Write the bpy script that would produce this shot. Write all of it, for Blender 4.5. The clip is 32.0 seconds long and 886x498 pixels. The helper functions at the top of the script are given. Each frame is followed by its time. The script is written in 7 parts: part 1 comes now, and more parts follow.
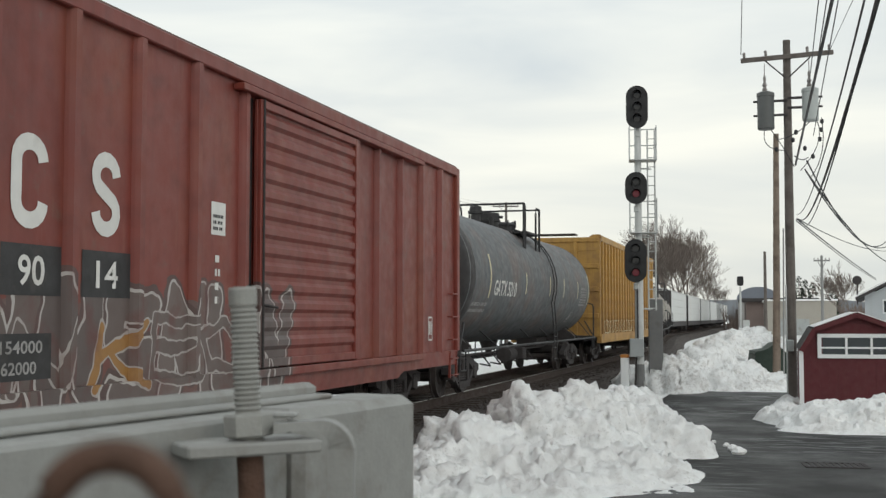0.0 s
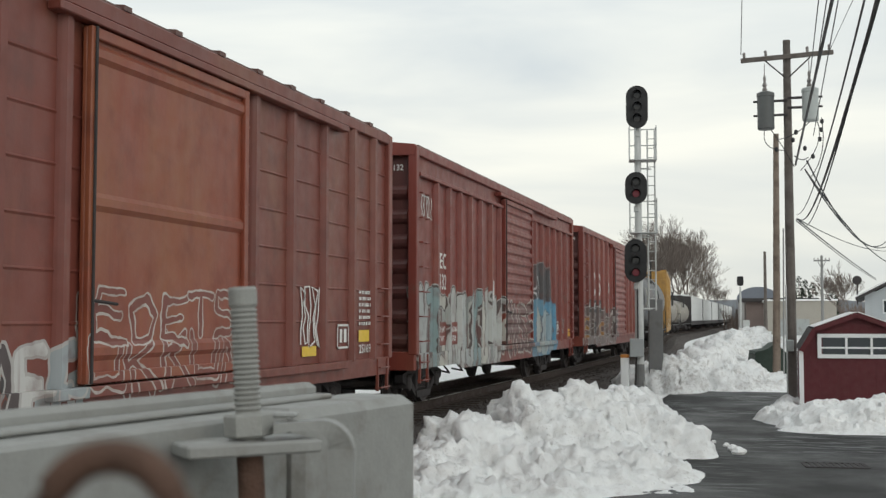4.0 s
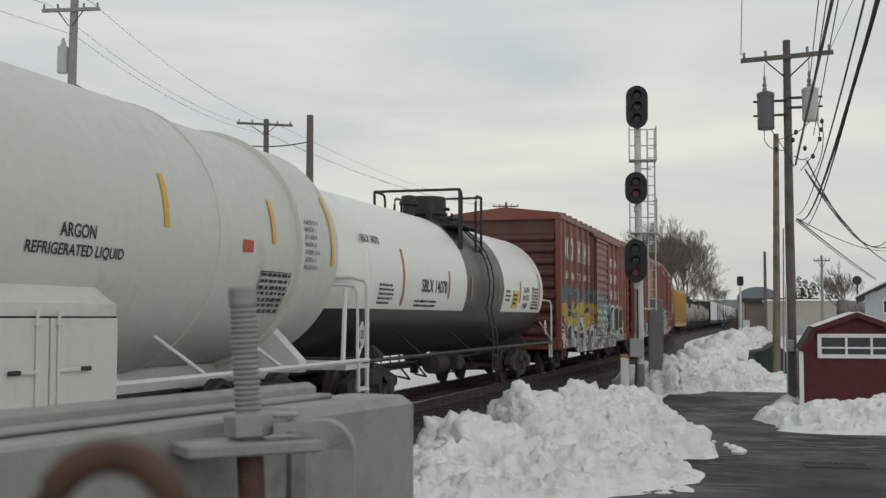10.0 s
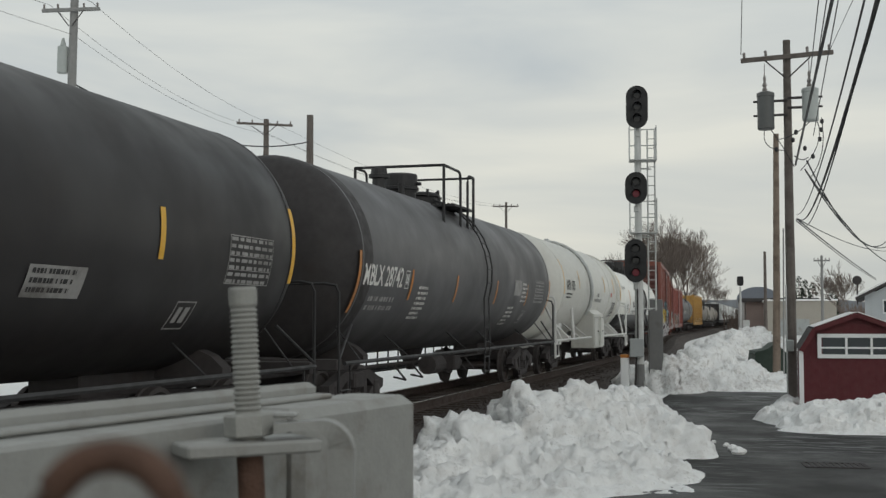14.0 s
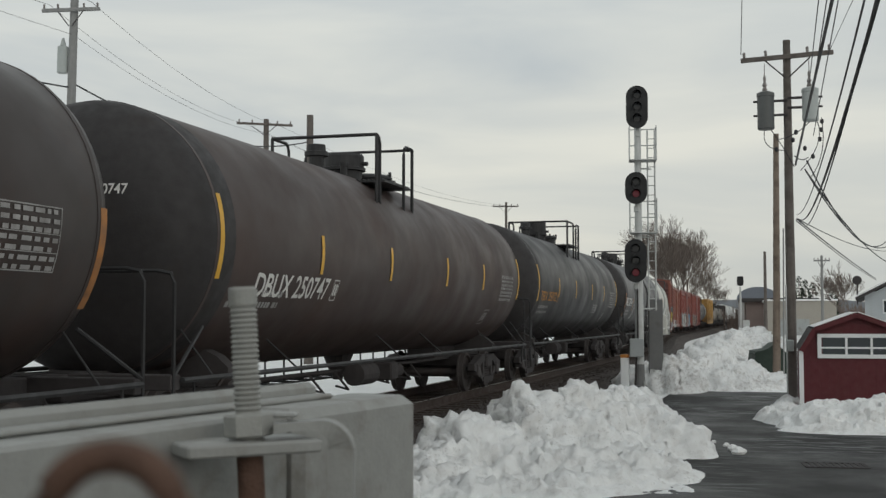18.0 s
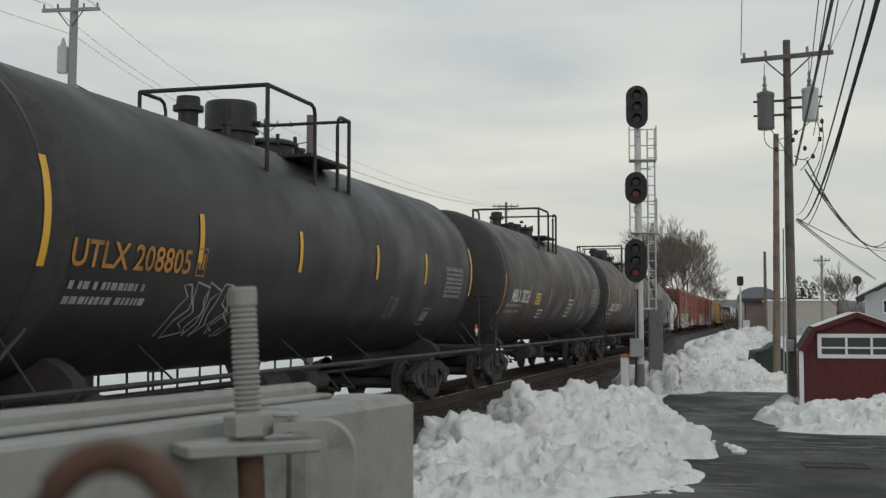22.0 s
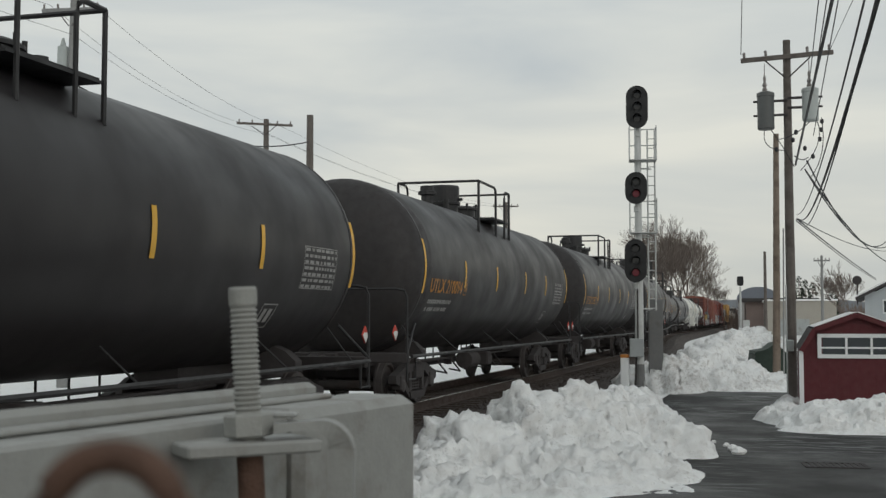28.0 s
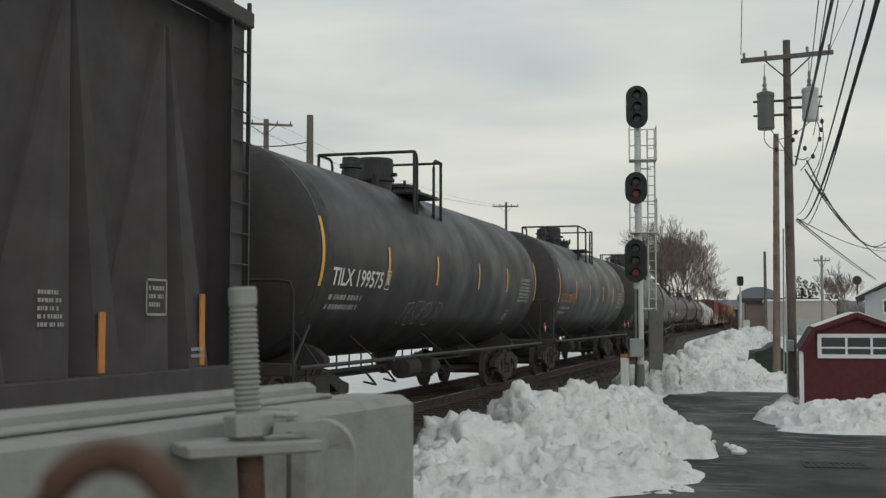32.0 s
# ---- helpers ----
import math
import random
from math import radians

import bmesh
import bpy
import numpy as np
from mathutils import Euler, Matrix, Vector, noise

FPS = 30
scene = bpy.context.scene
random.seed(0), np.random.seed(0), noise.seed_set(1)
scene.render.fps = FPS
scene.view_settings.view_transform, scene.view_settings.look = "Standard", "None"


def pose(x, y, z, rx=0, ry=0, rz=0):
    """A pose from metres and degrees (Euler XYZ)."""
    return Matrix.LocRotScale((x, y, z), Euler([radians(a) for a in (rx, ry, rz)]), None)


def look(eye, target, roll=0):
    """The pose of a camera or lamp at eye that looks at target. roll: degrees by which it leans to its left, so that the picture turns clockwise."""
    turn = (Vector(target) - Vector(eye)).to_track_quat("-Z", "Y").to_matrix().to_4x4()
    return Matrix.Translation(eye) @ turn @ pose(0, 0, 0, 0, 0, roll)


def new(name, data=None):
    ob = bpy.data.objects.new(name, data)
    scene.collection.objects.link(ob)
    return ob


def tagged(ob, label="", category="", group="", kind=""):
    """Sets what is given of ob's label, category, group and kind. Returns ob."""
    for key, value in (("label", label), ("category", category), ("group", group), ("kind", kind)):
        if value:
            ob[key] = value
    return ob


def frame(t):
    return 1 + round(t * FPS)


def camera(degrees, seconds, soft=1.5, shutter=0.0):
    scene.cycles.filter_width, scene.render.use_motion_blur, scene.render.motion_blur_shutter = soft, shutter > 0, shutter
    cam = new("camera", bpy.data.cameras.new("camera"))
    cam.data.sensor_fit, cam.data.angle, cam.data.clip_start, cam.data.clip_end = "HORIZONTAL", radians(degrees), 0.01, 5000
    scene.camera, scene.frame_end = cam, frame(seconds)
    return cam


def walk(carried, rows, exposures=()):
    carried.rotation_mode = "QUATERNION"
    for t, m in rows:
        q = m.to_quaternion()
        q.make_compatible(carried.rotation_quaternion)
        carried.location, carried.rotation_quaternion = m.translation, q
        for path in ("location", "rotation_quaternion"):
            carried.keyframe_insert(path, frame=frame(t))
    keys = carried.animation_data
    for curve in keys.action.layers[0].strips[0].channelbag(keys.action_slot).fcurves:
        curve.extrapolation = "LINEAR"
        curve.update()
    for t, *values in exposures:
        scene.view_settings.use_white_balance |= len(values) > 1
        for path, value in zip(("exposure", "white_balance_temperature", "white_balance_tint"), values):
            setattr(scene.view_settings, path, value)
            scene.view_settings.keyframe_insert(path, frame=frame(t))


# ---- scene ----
# The camera stands still on its support beside the crossing.
VIEW = pose(0, 0, 1.6, 93.35, 0, 15.9)
cam = camera(41.2, 32.0, soft=1.35)
cam.data.dof.use_dof, cam.data.dof.focus_distance, cam.data.dof.aperture_fstop = True, 6.0, 15.0
walk(cam, [(0.0, VIEW), (32.0, VIEW)],
     exposures=[(0.0, 0.26), (8.9, 0.26), (9.6, 0.05), (10.4, -0.17), (32.0, -0.17)])

# ---- daylight: a high overcast with brighter bands low over the horizon ----
world = bpy.data.worlds.new("overcast_sky")
scene.world = world
world.use_nodes = True
wt = world.node_tree
wt.nodes.clear()


def wnode(kind, **inputs):
    n = wt.nodes.new(kind)
    for k, val in inputs.items():
        n.inputs[k.replace("_", " ")].default_value = val
    return n


w_out = wt.nodes.new("ShaderNodeOutputWorld")
w_bg = wnode("ShaderNodeBackground", Strength=0.10)
w_sky = wt.nodes.new("ShaderNodeTexSky")
w_sky.sky_type, w_sky.sun_disc = "NISHITA", False
w_sky.sun_elevation, w_sky.sun_rotation = radians(32), radians(120)
w_co = wt.nodes.new("ShaderNodeTexCoord")
w_map = wt.nodes.new("ShaderNodeMapping")
w_map.inputs["Scale"].default_value = (1.3, 1.3, 6.5)
w_n1 = wnode("ShaderNodeTexNoise", Scale=1.7, Detail=5.0, Roughness=0.5, Distortion=0.4)
w_r1 = wt.nodes.new("ShaderNodeValToRGB")
w_r1.color_ramp.elements[0].position, w_r1.color_ramp.elements[0].color = 0.33, (5.6, 6.05, 6.3, 1)
w_r1.color_ramp.elements[1].position, w_r1.color_ramp.elements[1].color = 0.66, (8.45, 8.45, 7.8, 1)
w_sep = wt.nodes.new("ShaderNodeSeparateXYZ")
w_r2 = wt.nodes.new("ShaderNodeValToRGB")
w_r2.color_ramp.elements[0].position, w_r2.color_ramp.elements[0].color = 0.02, (1.07, 1.035, 0.965, 1)
w_r2.color_ramp.elements[1].position, w_r2.color_ramp.elements[1].color = 0.30, (0.97, 1.0, 1.02, 1)
w_mul = wt.nodes.new("ShaderNodeMix")
w_mul.data_type, w_mul.blend_type = "RGBA", "MULTIPLY"
w_mul.inputs[0].default_value = 1.0
w_mix = wt.nodes.new("ShaderNodeMix")
w_mix.data_type = "RGBA"
w_mix.inputs[0].default_value = 0.93
for a, b in ((w_co.outputs["Generated"], w_map.inputs["Vector"]), (w_map.outputs["Vector"], w_n1.inputs["Vector"]),
             (w_n1.outputs["Fac"], w_r1.inputs["Fac"]), (w_co.outputs["Generated"], w_sep.inputs[0]),
             (w_sep.outputs["Z"], w_r2.inputs["Fac"]), (w_r1.outputs["Color"], w_mul.inputs[6]),
             (w_r2.outputs["Color"], w_mul.inputs[7]), (w_sky.outputs["Color"], w_mix.inputs[6]),
             (w_mul.outputs[2], w_mix.inputs[7]), (w_mix.outputs[2], w_bg.inputs["Color"]),
             (w_bg.outputs[0], w_out.inputs["Surface"])):
    wt.links.new(a, b)

sun = new("sun", bpy.data.lights.new("sun", "SUN"))
sun.data.energy, sun.data.angle, sun.data.color = 0.45, radians(30), (1.0, 0.96, 0.9)
sun.matrix_world = look((10, -6, 9), (-6, 10, 0))

# ---- mesh helpers ----


class Shape:
    """Collects vertices and faces of one mesh."""

    def __init__(self):
        self.v, self.f = [], []

    def add(self, verts, faces):
        k = len(self.v)
        self.v += [tuple(p) for p in verts]
        self.f += [tuple(i + k for i in q) for q in faces]
        return self

    def box(self, x0, y0, z0, x1, y1, z1, b=0.0):
        if b <= 0:
            return self.add([(x, y, z) for x in (x0, x1) for y in (y0, y1) for z in (z0, z1)],
                            [(0, 1, 3, 2), (4, 6, 7, 5), (0, 4, 5, 1), (2, 3, 7, 6), (0, 2, 6, 4), (1, 5, 7, 3)])
        rings = []
        for z, i in ((z0, b), (z0 + b, 0), (z1 - b, 0), (z1, b)):
            a, c = x0 + i, x1 - i
            d, e = y0 + i, y1 - i
            rings.append([(a + b, d, z), (c - b, d, z), (c, d + b, z), (c, e - b, z), (c - b, e, z), (a + b, e, z), (a, e - b, z), (a, d + b, z)])
        return self.loft(rings)

    def loft(self, rings, closed=True, caps=True):
        n = len(rings[0])
        faces = []
        for r in range(len(rings) - 1):
            for i in range(n if closed else n - 1):
                j = (i + 1) % n
                faces.append((r * n + i, r * n + j, (r + 1) * n + j, (r + 1) * n + i))
        if caps and closed:
            faces.append(tuple(range(n))[::-1])
            faces.append(tuple((len(rings) - 1) * n + i for i in range(n)))
        return self.add([p for r in rings for p in r], faces)

    def rod(self, p, q, r, n=8, r2=None):
        return self.tube([p, q], r, n, r2)

    def tube(self, pts, r, n=6, r2=None):
        pts = [Vector(p) for p in pts]
        rings, m = [], len(pts)
        for i, p in enumerate(pts):
            d = (pts[min(i + 1, m - 1)] - pts[max(i - 1, 0)]).normalized()
            ref = Vector((0, 0, 1)) if abs(d.z) < 0.9 else Vector((0, 1, 0))
            a = d.cross(ref).normalized()
            c = a.cross(d)
            rad = r if r2 is None else r + (r2 - r) * i / (m - 1)
            rings.append([p + rad * (a * math.cos(2 * math.pi * k / n) + c * math.sin(2 * math.pi * k / n)) for k in range(n)])
        return self.loft(rings)

    def twig(self, pts, r, r2):
        """A thin three-sided branch, cheaply."""
        k, m = len(self.v), len(pts)
        for i, p in enumerate(pts):
            q = r + (r2 - r) * i / (m - 1)
            x, y, z = p
            self.v += [(x - q, y - q * 0.6, z), (x + q, y - q * 0.6, z + q * 0.3), (x, y + q, z - q * 0.3)]
        for i in range(m - 1):
            a = k + 3 * i
            self.f += [(a, a + 1, a + 4, a + 3), (a + 1, a + 2, a + 5, a + 4), (a + 2, a, a + 3, a + 5)]

    def lathe(self, axis, prof, cx=0.0, cy=0.0, cz=0.0, n=24):
        """prof: (place along the axis, radius)."""
        rings = []
        for s, r in prof:
            ring = []
            for k in range(n):
                a = 2 * math.pi * k / n
                c, d = r * math.cos(a), r * math.sin(a)
                ring.append({"x": (cx + s, cy + c, cz + d), "y": (cx + c, cy + s, cz + d), "z": (cx + c, cy + d, cz + s)}[axis])
            rings.append(ring)
        return self.loft(rings)

    def prism(self, axis, poly, a, b):
        rings = []
        for s in (a, b):
            rings.append([{"x": (s, p, q), "y": (p, s, q), "z": (p, q, s)}[axis] for p, q in poly])
        return self.loft(rings)

    def mesh(self, name, smooth=False):
        me = bpy.data.meshes.new(name)
        me.from_pydata(self.v, [], self.f)
        if len(self.f) > 12000:
            if smooth:
                me.polygons.foreach_set("use_smooth", [True] * len(me.polygons))
            return me
        bm = bmesh.new()
        bm.from_mesh(me)
        bmesh.ops.recalc_face_normals(bm, faces=bm.faces)
        if smooth:
            for e in bm.edges:
                e.smooth = len(e.link_faces) == 2 and e.calc_face_angle(0) < 0.6
            for q in bm.faces:
                q.smooth = True
        bm.to_mesh(me)
        bm.free()
        return me


def thing(name, label, category, m=None, group="", kind=""):
    ob = new(name)
    ob.empty_display_size = 0.2
    if m is not None:
        ob.matrix_world = m
    return tagged(ob, label, category, group, kind)


def part(name, shape, material, parent=None, label="", smooth=False, m=None):
    me = shape if isinstance(shape, bpy.types.Mesh) else shape.mesh(name, smooth)
    if not me.materials:
        me.materials.append(material)
    ob = new(name, me)
    if parent is not None:
        ob.parent = parent
    if m is not None:
        ob.matrix_basis = m
    if label:
        ob["label"] = label
    return ob


def solo(name, shape, material, label, category, group="", kind="", smooth=False, m=None):
    return tagged(part(name, shape, material, None, "", smooth, m), label, category, group, kind)


def letters(text, height, width=0.0, bold=0.016):
    """The flat mesh of a line of built-in lettering: vertices in metres, from its lower left corner."""
    cu = bpy.data.curves.new("lettering", "FONT")
    cu.body, cu.size, cu.resolution_u, cu.offset = text, 1.0, 3, bold
    ob = new("lettering", cu)
    bpy.context.view_layer.update()
    me = bpy.data.meshes.new_from_object(ob.evaluated_get(bpy.context.evaluated_depsgraph_get()))
    bpy.data.objects.remove(ob)
    bpy.data.curves.remove(cu)
    xs = [v.co.x for v in me.vertices]
    ys = [v.co.y for v in me.vertices]
    k = height / 0.70
    kx = width / (max(xs) - min(xs)) if width else k
    for v in me.vertices:
        v.co = ((v.co.x - min(xs)) * kx, v.co.y * k, 0)
    return me


# ---- materials ----


class Nodes:
    def __init__(self, name):
        self.m = bpy.data.materials.new(name)
        self.m.use_nodes = True
        self.t = self.m.node_tree
        self.b = self.t.nodes["Principled BSDF"]
        self.co = self.t.nodes.new("ShaderNodeTexCoord").outputs["Object"]

    def link(self, a, b):
        self.t.links.new(a, b)

    def scaled(self, s, off=(0, 0, 0)):
        n = self.t.nodes.new("ShaderNodeMapping")
        n.inputs["Scale"].default_value = s if isinstance(s, tuple) else (s, s, s)
        n.inputs["Location"].default_value = off
        self.link(self.co, n.inputs["Vector"])
        return n.outputs["Vector"]

    def noise(self, scale, detail=4.0, off=(0, 0, 0), rough=0.55, dist=0.0):
        n = self.t.nodes.new("ShaderNodeTexNoise")
        n.inputs["Scale"].default_value = 1.0
        n.inputs["Detail"].default_value, n.inputs["Roughness"].default_value = detail, rough
        n.inputs["Distortion"].default_value = dist
        self.link(self.scaled(scale, off), n.inputs["Vector"])
        return n.outputs["Fac"]

    def ramp(self, fac, stops, constant=False):
        n = self.t.nodes.new("ShaderNodeValToRGB")
        n.color_ramp.interpolation = "CONSTANT" if constant else "LINEAR"
        while len(n.color_ramp.elements) < len(stops):
            n.color_ramp.elements.new(0.5)
        for e, (p, c) in zip(n.color_ramp.elements, stops):
            e.position = p
            e.color = (c, c, c, 1) if isinstance(c, (int, float)) else (*c, 1)
        self.link(fac, n.inputs["Fac"])
        return n.outputs["Color"]

    def mix(self, fac, a, b, blend="MIX"):
        n = self.t.nodes.new("ShaderNodeMix")
        n.data_type, n.blend_type = "RGBA", blend
        for val, sock in ((fac, n.inputs[0]), (a, n.inputs[6]), (b, n.inputs[7])):
            if isinstance(val, bpy.types.NodeSocket):
                self.link(val, sock)
            elif isinstance(val, (int, float)):
                sock.default_value = val
            else:
                sock.default_value = (*val, 1)
        return n.outputs[2]

    def vec(self, op, a, b):
        n = self.t.nodes.new("ShaderNodeVectorMath")
        n.operation = op
        for val, sock in ((a, n.inputs[0]), (b, n.inputs[1])):
            if isinstance(val, bpy.types.NodeSocket):
                self.link(val, sock)
            else:
                sock.default_value = val
        return n.outputs["Value" if op in ("DOT_PRODUCT", "DISTANCE") else "Vector"]

    def math(self, op, a, b=0.0):
        n = self.t.nodes.new("ShaderNodeMath")
        n.operation = op
        for val, sock in ((a, n.inputs[0]), (b, n.inputs[1])):
            if isinstance(val, bpy.types.NodeSocket):
                self.link(val, sock)
            else:
                sock.default_value = val
        return n.outputs[0]

    def axis(self, k):
        n = self.t.nodes.new("ShaderNodeSeparateXYZ")
        self.link(self.co, n.inputs[0])
        return n.outputs[k]

    def bump(self, height, strength, distance=0.01):
        n = self.t.nodes.new("ShaderNodeBump")
        n.inputs["Strength"].default_value, n.inputs["Distance"].default_value = strength, distance
        self.link(height, n.inputs["Height"])
        self.link(n.outputs[0], self.b.inputs["Normal"])

    def done(self, color, rough=0.6, metal=0.0, spec=0.5):
        for val, key in ((color, "Base Color"), (rough, "Roughness"), (metal, "Metallic"), (spec, "Specular IOR Level")):
            if isinstance(val, bpy.types.NodeSocket):
                self.link(val, self.b.inputs[key])
            else:
                self.b.inputs[key].default_value = (*val, 1) if key == "Base Color" else val
        return self.m


def tone(c, k):
    return tuple(min(1.0, x * k) for x in c)


def surface(name, color, rough=0.6, metal=0.0, vary=0.25, big=0.8, small=9.0, dirt=None, dirt_at=0.62, streak=0.0, bump=0.15, bump_scale=40.0, spec=0.5):
    """Paint, metal or wood with two scales of variation, dirt and run-down streaks."""
    n = Nodes(name)
    c = n.mix(n.noise(big, 3.0), tone(color, 1 - vary), tone(color, 1 + vary))
    c = n.mix(n.ramp(n.noise(small, 5.0, (3, 1, 7)), [(0.35, 0.0), (0.75, 0.55)]), c, tone(color, 1 - vary * 1.4))
    if dirt:
        c = n.mix(n.ramp(n.noise((big * 1.7,) * 3, 6.0, (11, 5, 2), 0.65), [(dirt_at - 0.07, 0.0), (dirt_at + 0.12, 0.8)]), c, dirt)
    if streak:
        c = n.mix(n.ramp(n.noise((7.0, 7.0, 0.35), 4.0, (1, 9, 4), 0.6), [(0.5, 0.0), (0.8, streak)]), c, dirt or tone(color, 0.5))
    n.bump(n.noise(bump_scale, 5.0, (2, 2, 2)), bump)
    r = n.ramp(n.noise(small * 0.6, 3.0, (8, 3, 1)), [(0.3, max(0.05, rough - 0.12)), (0.7, min(1.0, rough + 0.12))])
    return n.done(c, r, metal, spec)


RUST = (0.11, 0.045, 0.022)
GRIME = (0.035, 0.028, 0.024)
m_iron = surface("cast_iron_grime", (0.056, 0.050, 0.050), 0.85, vary=0.25, dirt=(0.055, 0.040, 0.036), dirt_at=0.66, bump=0.3, spec=0.3)
m_wheel = surface("wheel_steel", (0.056, 0.048, 0.046), 0.7, 0.1, vary=0.3, dirt=(0.055, 0.035, 0.028), dirt_at=0.6)
m_railtop = surface("polished_rail", (0.42, 0.40, 0.38), 0.28, 0.9, vary=0.12)
m_rail = surface("rusty_rail", (0.055, 0.036, 0.029), 0.75, 0.2, dirt=GRIME)
m_tie = surface("creosoted_wood", (0.05, 0.036, 0.028), 0.85, vary=0.4, streak=0.0, small=20.0, bump=0.5)
m_blackrail = surface("black_handrail", (0.024, 0.023, 0.024), 0.6, 0.0, vary=0.3)
m_whiterail = surface("white_handrail", (0.62, 0.62, 0.60), 0.5, vary=0.1, dirt=RUST, dirt_at=0.74)
m_black = surface("black_tank_paint", (0.0275, 0.0250, 0.0262), 0.42, vary=0.14, big=0.3, small=1.6, dirt=(0.038, 0.033, 0.032), dirt_at=0.6, bump=0.02, spec=0.26)
m_black2 = surface("sooty_black_tank_paint", (0.0295, 0.0272, 0.0280), 0.43, vary=0.15, big=0.35, small=1.6, dirt=(0.036, 0.032, 0.031), dirt_at=0.56, bump=0.03, spec=0.27)
m_rusty = surface("rust_stained_tank_paint", (0.0510, 0.0410, 0.0385), 0.46, vary=0.16, big=0.35, small=1.8, dirt=(0.066, 0.042, 0.035), dirt_at=0.54, streak=0.04, bump=0.04, spec=0.3)
m_brownrust = surface("brown_rusted_tank_paint", (0.062, 0.044, 0.040), 0.5, vary=0.16, big=0.35, small=1.8, dirt=(0.070, 0.043, 0.035), dirt_at=0.54, bump=0.04, spec=0.3)
m_darkend = surface("oily_tank_end", (0.0400, 0.0365, 0.0370), 0.6, vary=0.3, dirt=(0.034, 0.028, 0.026), spec=0.3)
m_grey = surface("dark_grey_tank_paint", (0.0840, 0.0820, 0.0850), 0.46, vary=0.10, big=0.35, small=1.6, dirt=(0.066, 0.059, 0.058), dirt_at=0.62, bump=0.03, spec=0.36)
m_grey2 = surface("slate_grey_tank_paint", (0.088, 0.096, 0.102), 0.55, vary=0.2, big=0.5, dirt=(0.125, 0.085, 0.072), dirt_at=0.55, streak=0.35, bump=0.05)
m_tan = surface("tan_tank_paint", (0.27, 0.245, 0.21), 0.6, vary=0.2, dirt=GRIME, dirt_at=0.6, streak=0.5)
m_white = surface("white_tank_paint", (0.60, 0.595, 0.555), 0.45, vary=0.06, big=0.4, dirt=(0.36, 0.32, 0.26), dirt_at=0.66, streak=0.16, bump=0.03)
m_whitebox = surface("white_rack_panel", (0.62, 0.63, 0.62), 0.6, vary=0.1, dirt=(0.3, 0.27, 0.24), dirt_at=0.6, streak=0.4)
m_yellowcar = surface("yellow_car_paint", (0.42, 0.235, 0.055), 0.6, vary=0.2, big=0.6, dirt=(0.19, 0.10, 0.04), dirt_at=0.55, streak=0.55)
m_hopper = surface("charcoal_hopper_paint", (0.066, 0.059, 0.061), 0.7, vary=0.3, big=0.5, small=4.0, dirt=(0.062, 0.055, 0.053), dirt_at=0.57, streak=0.45, bump=0.05, spec=0.3)
m_stripe = surface("yellow_reflector", (0.72, 0.40, 0.035), 0.45, vary=0.12, dirt=(0.3, 0.2, 0.06), dirt_at=0.66)
m_stripe_o = surface("faded_orange_reflector", (0.52, 0.20, 0.035), 0.5, vary=0.2, dirt=(0.16, 0.09, 0.05), dirt_at=0.55)
m_stripe_w = surface("pale_reflector", (0.62, 0.55, 0.34), 0.45, vary=0.15)
m_letter_w = surface("white_lettering", (0.70, 0.69, 0.66), 0.6, vary=0.12, dirt=(0.33, 0.29, 0.26), dirt_at=0.62)
m_letter_g = surface("grey_lettering", (0.36, 0.35, 0.34), 0.6, vary=0.3, dirt=(0.1, 0.09, 0.08), dirt_at=0.56)
m_letter_y = surface("yellow_lettering", (0.50, 0.22, 0.035), 0.6, vary=0.25, dirt=(0.12, 0.07, 0.035), dirt_at=0.54)
m_letter_k = surface("black_lettering", (0.03, 0.03, 0.032), 0.6, vary=0.2)
m_placard = surface("yellow_placard", (0.74, 0.50, 0.05), 0.5, vary=0.1, dirt=(0.4, 0.25, 0.06), dirt_at=0.68)
m_greenlabel = surface("green_label", (0.36, 0.52, 0.03), 0.5, vary=0.1)
m_redpaint = surface("red_placard", (0.52, 0.05, 0.03), 0.5, vary=0.1)
m_panel_k = surface("black_stencil_panel", (0.03, 0.029, 0.03), 0.6, vary=0.2, dirt=(0.1, 0.08, 0.07))
m_galv = surface("weathered_grey_paint", (0.29, 0.292, 0.278), 0.6, vary=0.16, big=5.0, small=38.0, dirt=(0.15, 0.13, 0.11), dirt_at=0.60, streak=0.35, bump=0.12, bump_scale=160.0)
m_galvz = surface("galvanised_bolt", (0.31, 0.31, 0.29), 0.55, 0.15, vary=0.18, big=6.0, small=60.0, dirt=(0.20, 0.15, 0.11), dirt_at=0.64, bump=0.2, bump_scale=300.0)
m_rust = surface("rusted_iron", (0.115, 0.062, 0.042), 0.8, vary=0.35, big=20.0, small=90.0, dirt=(0.06, 0.03, 0.02), dirt_at=0.55, bump=0.4, bump_scale=250.0)
m_alu = surface("silver_mast_paint", (0.50, 0.51, 0.50), 0.5, 0.2, vary=0.12, dirt=(0.3, 0.29, 0.27), dirt_at=0.62)
m_casegrey = surface("dark_grey_case_paint", (0.15, 0.15, 0.148), 0.6, vary=0.15, dirt=(0.1, 0.09, 0.08))
m_cabinet = surface("grey_cabinet_paint", (0.34, 0.36, 0.36), 0.6, vary=0.1, dirt=(0.2, 0.18, 0.16))
m_signal = surface("matt_black_signal", (0.012, 0.012, 0.013), 0.6, vary=0.2)
m_pole = surface("weathered_pole_wood", (0.140, 0.122, 0.110), 0.9, vary=0.25, big=1.2, small=14.0, dirt=(0.05, 0.04, 0.034), dirt_at=0.58, streak=0.6, bump=0.4)
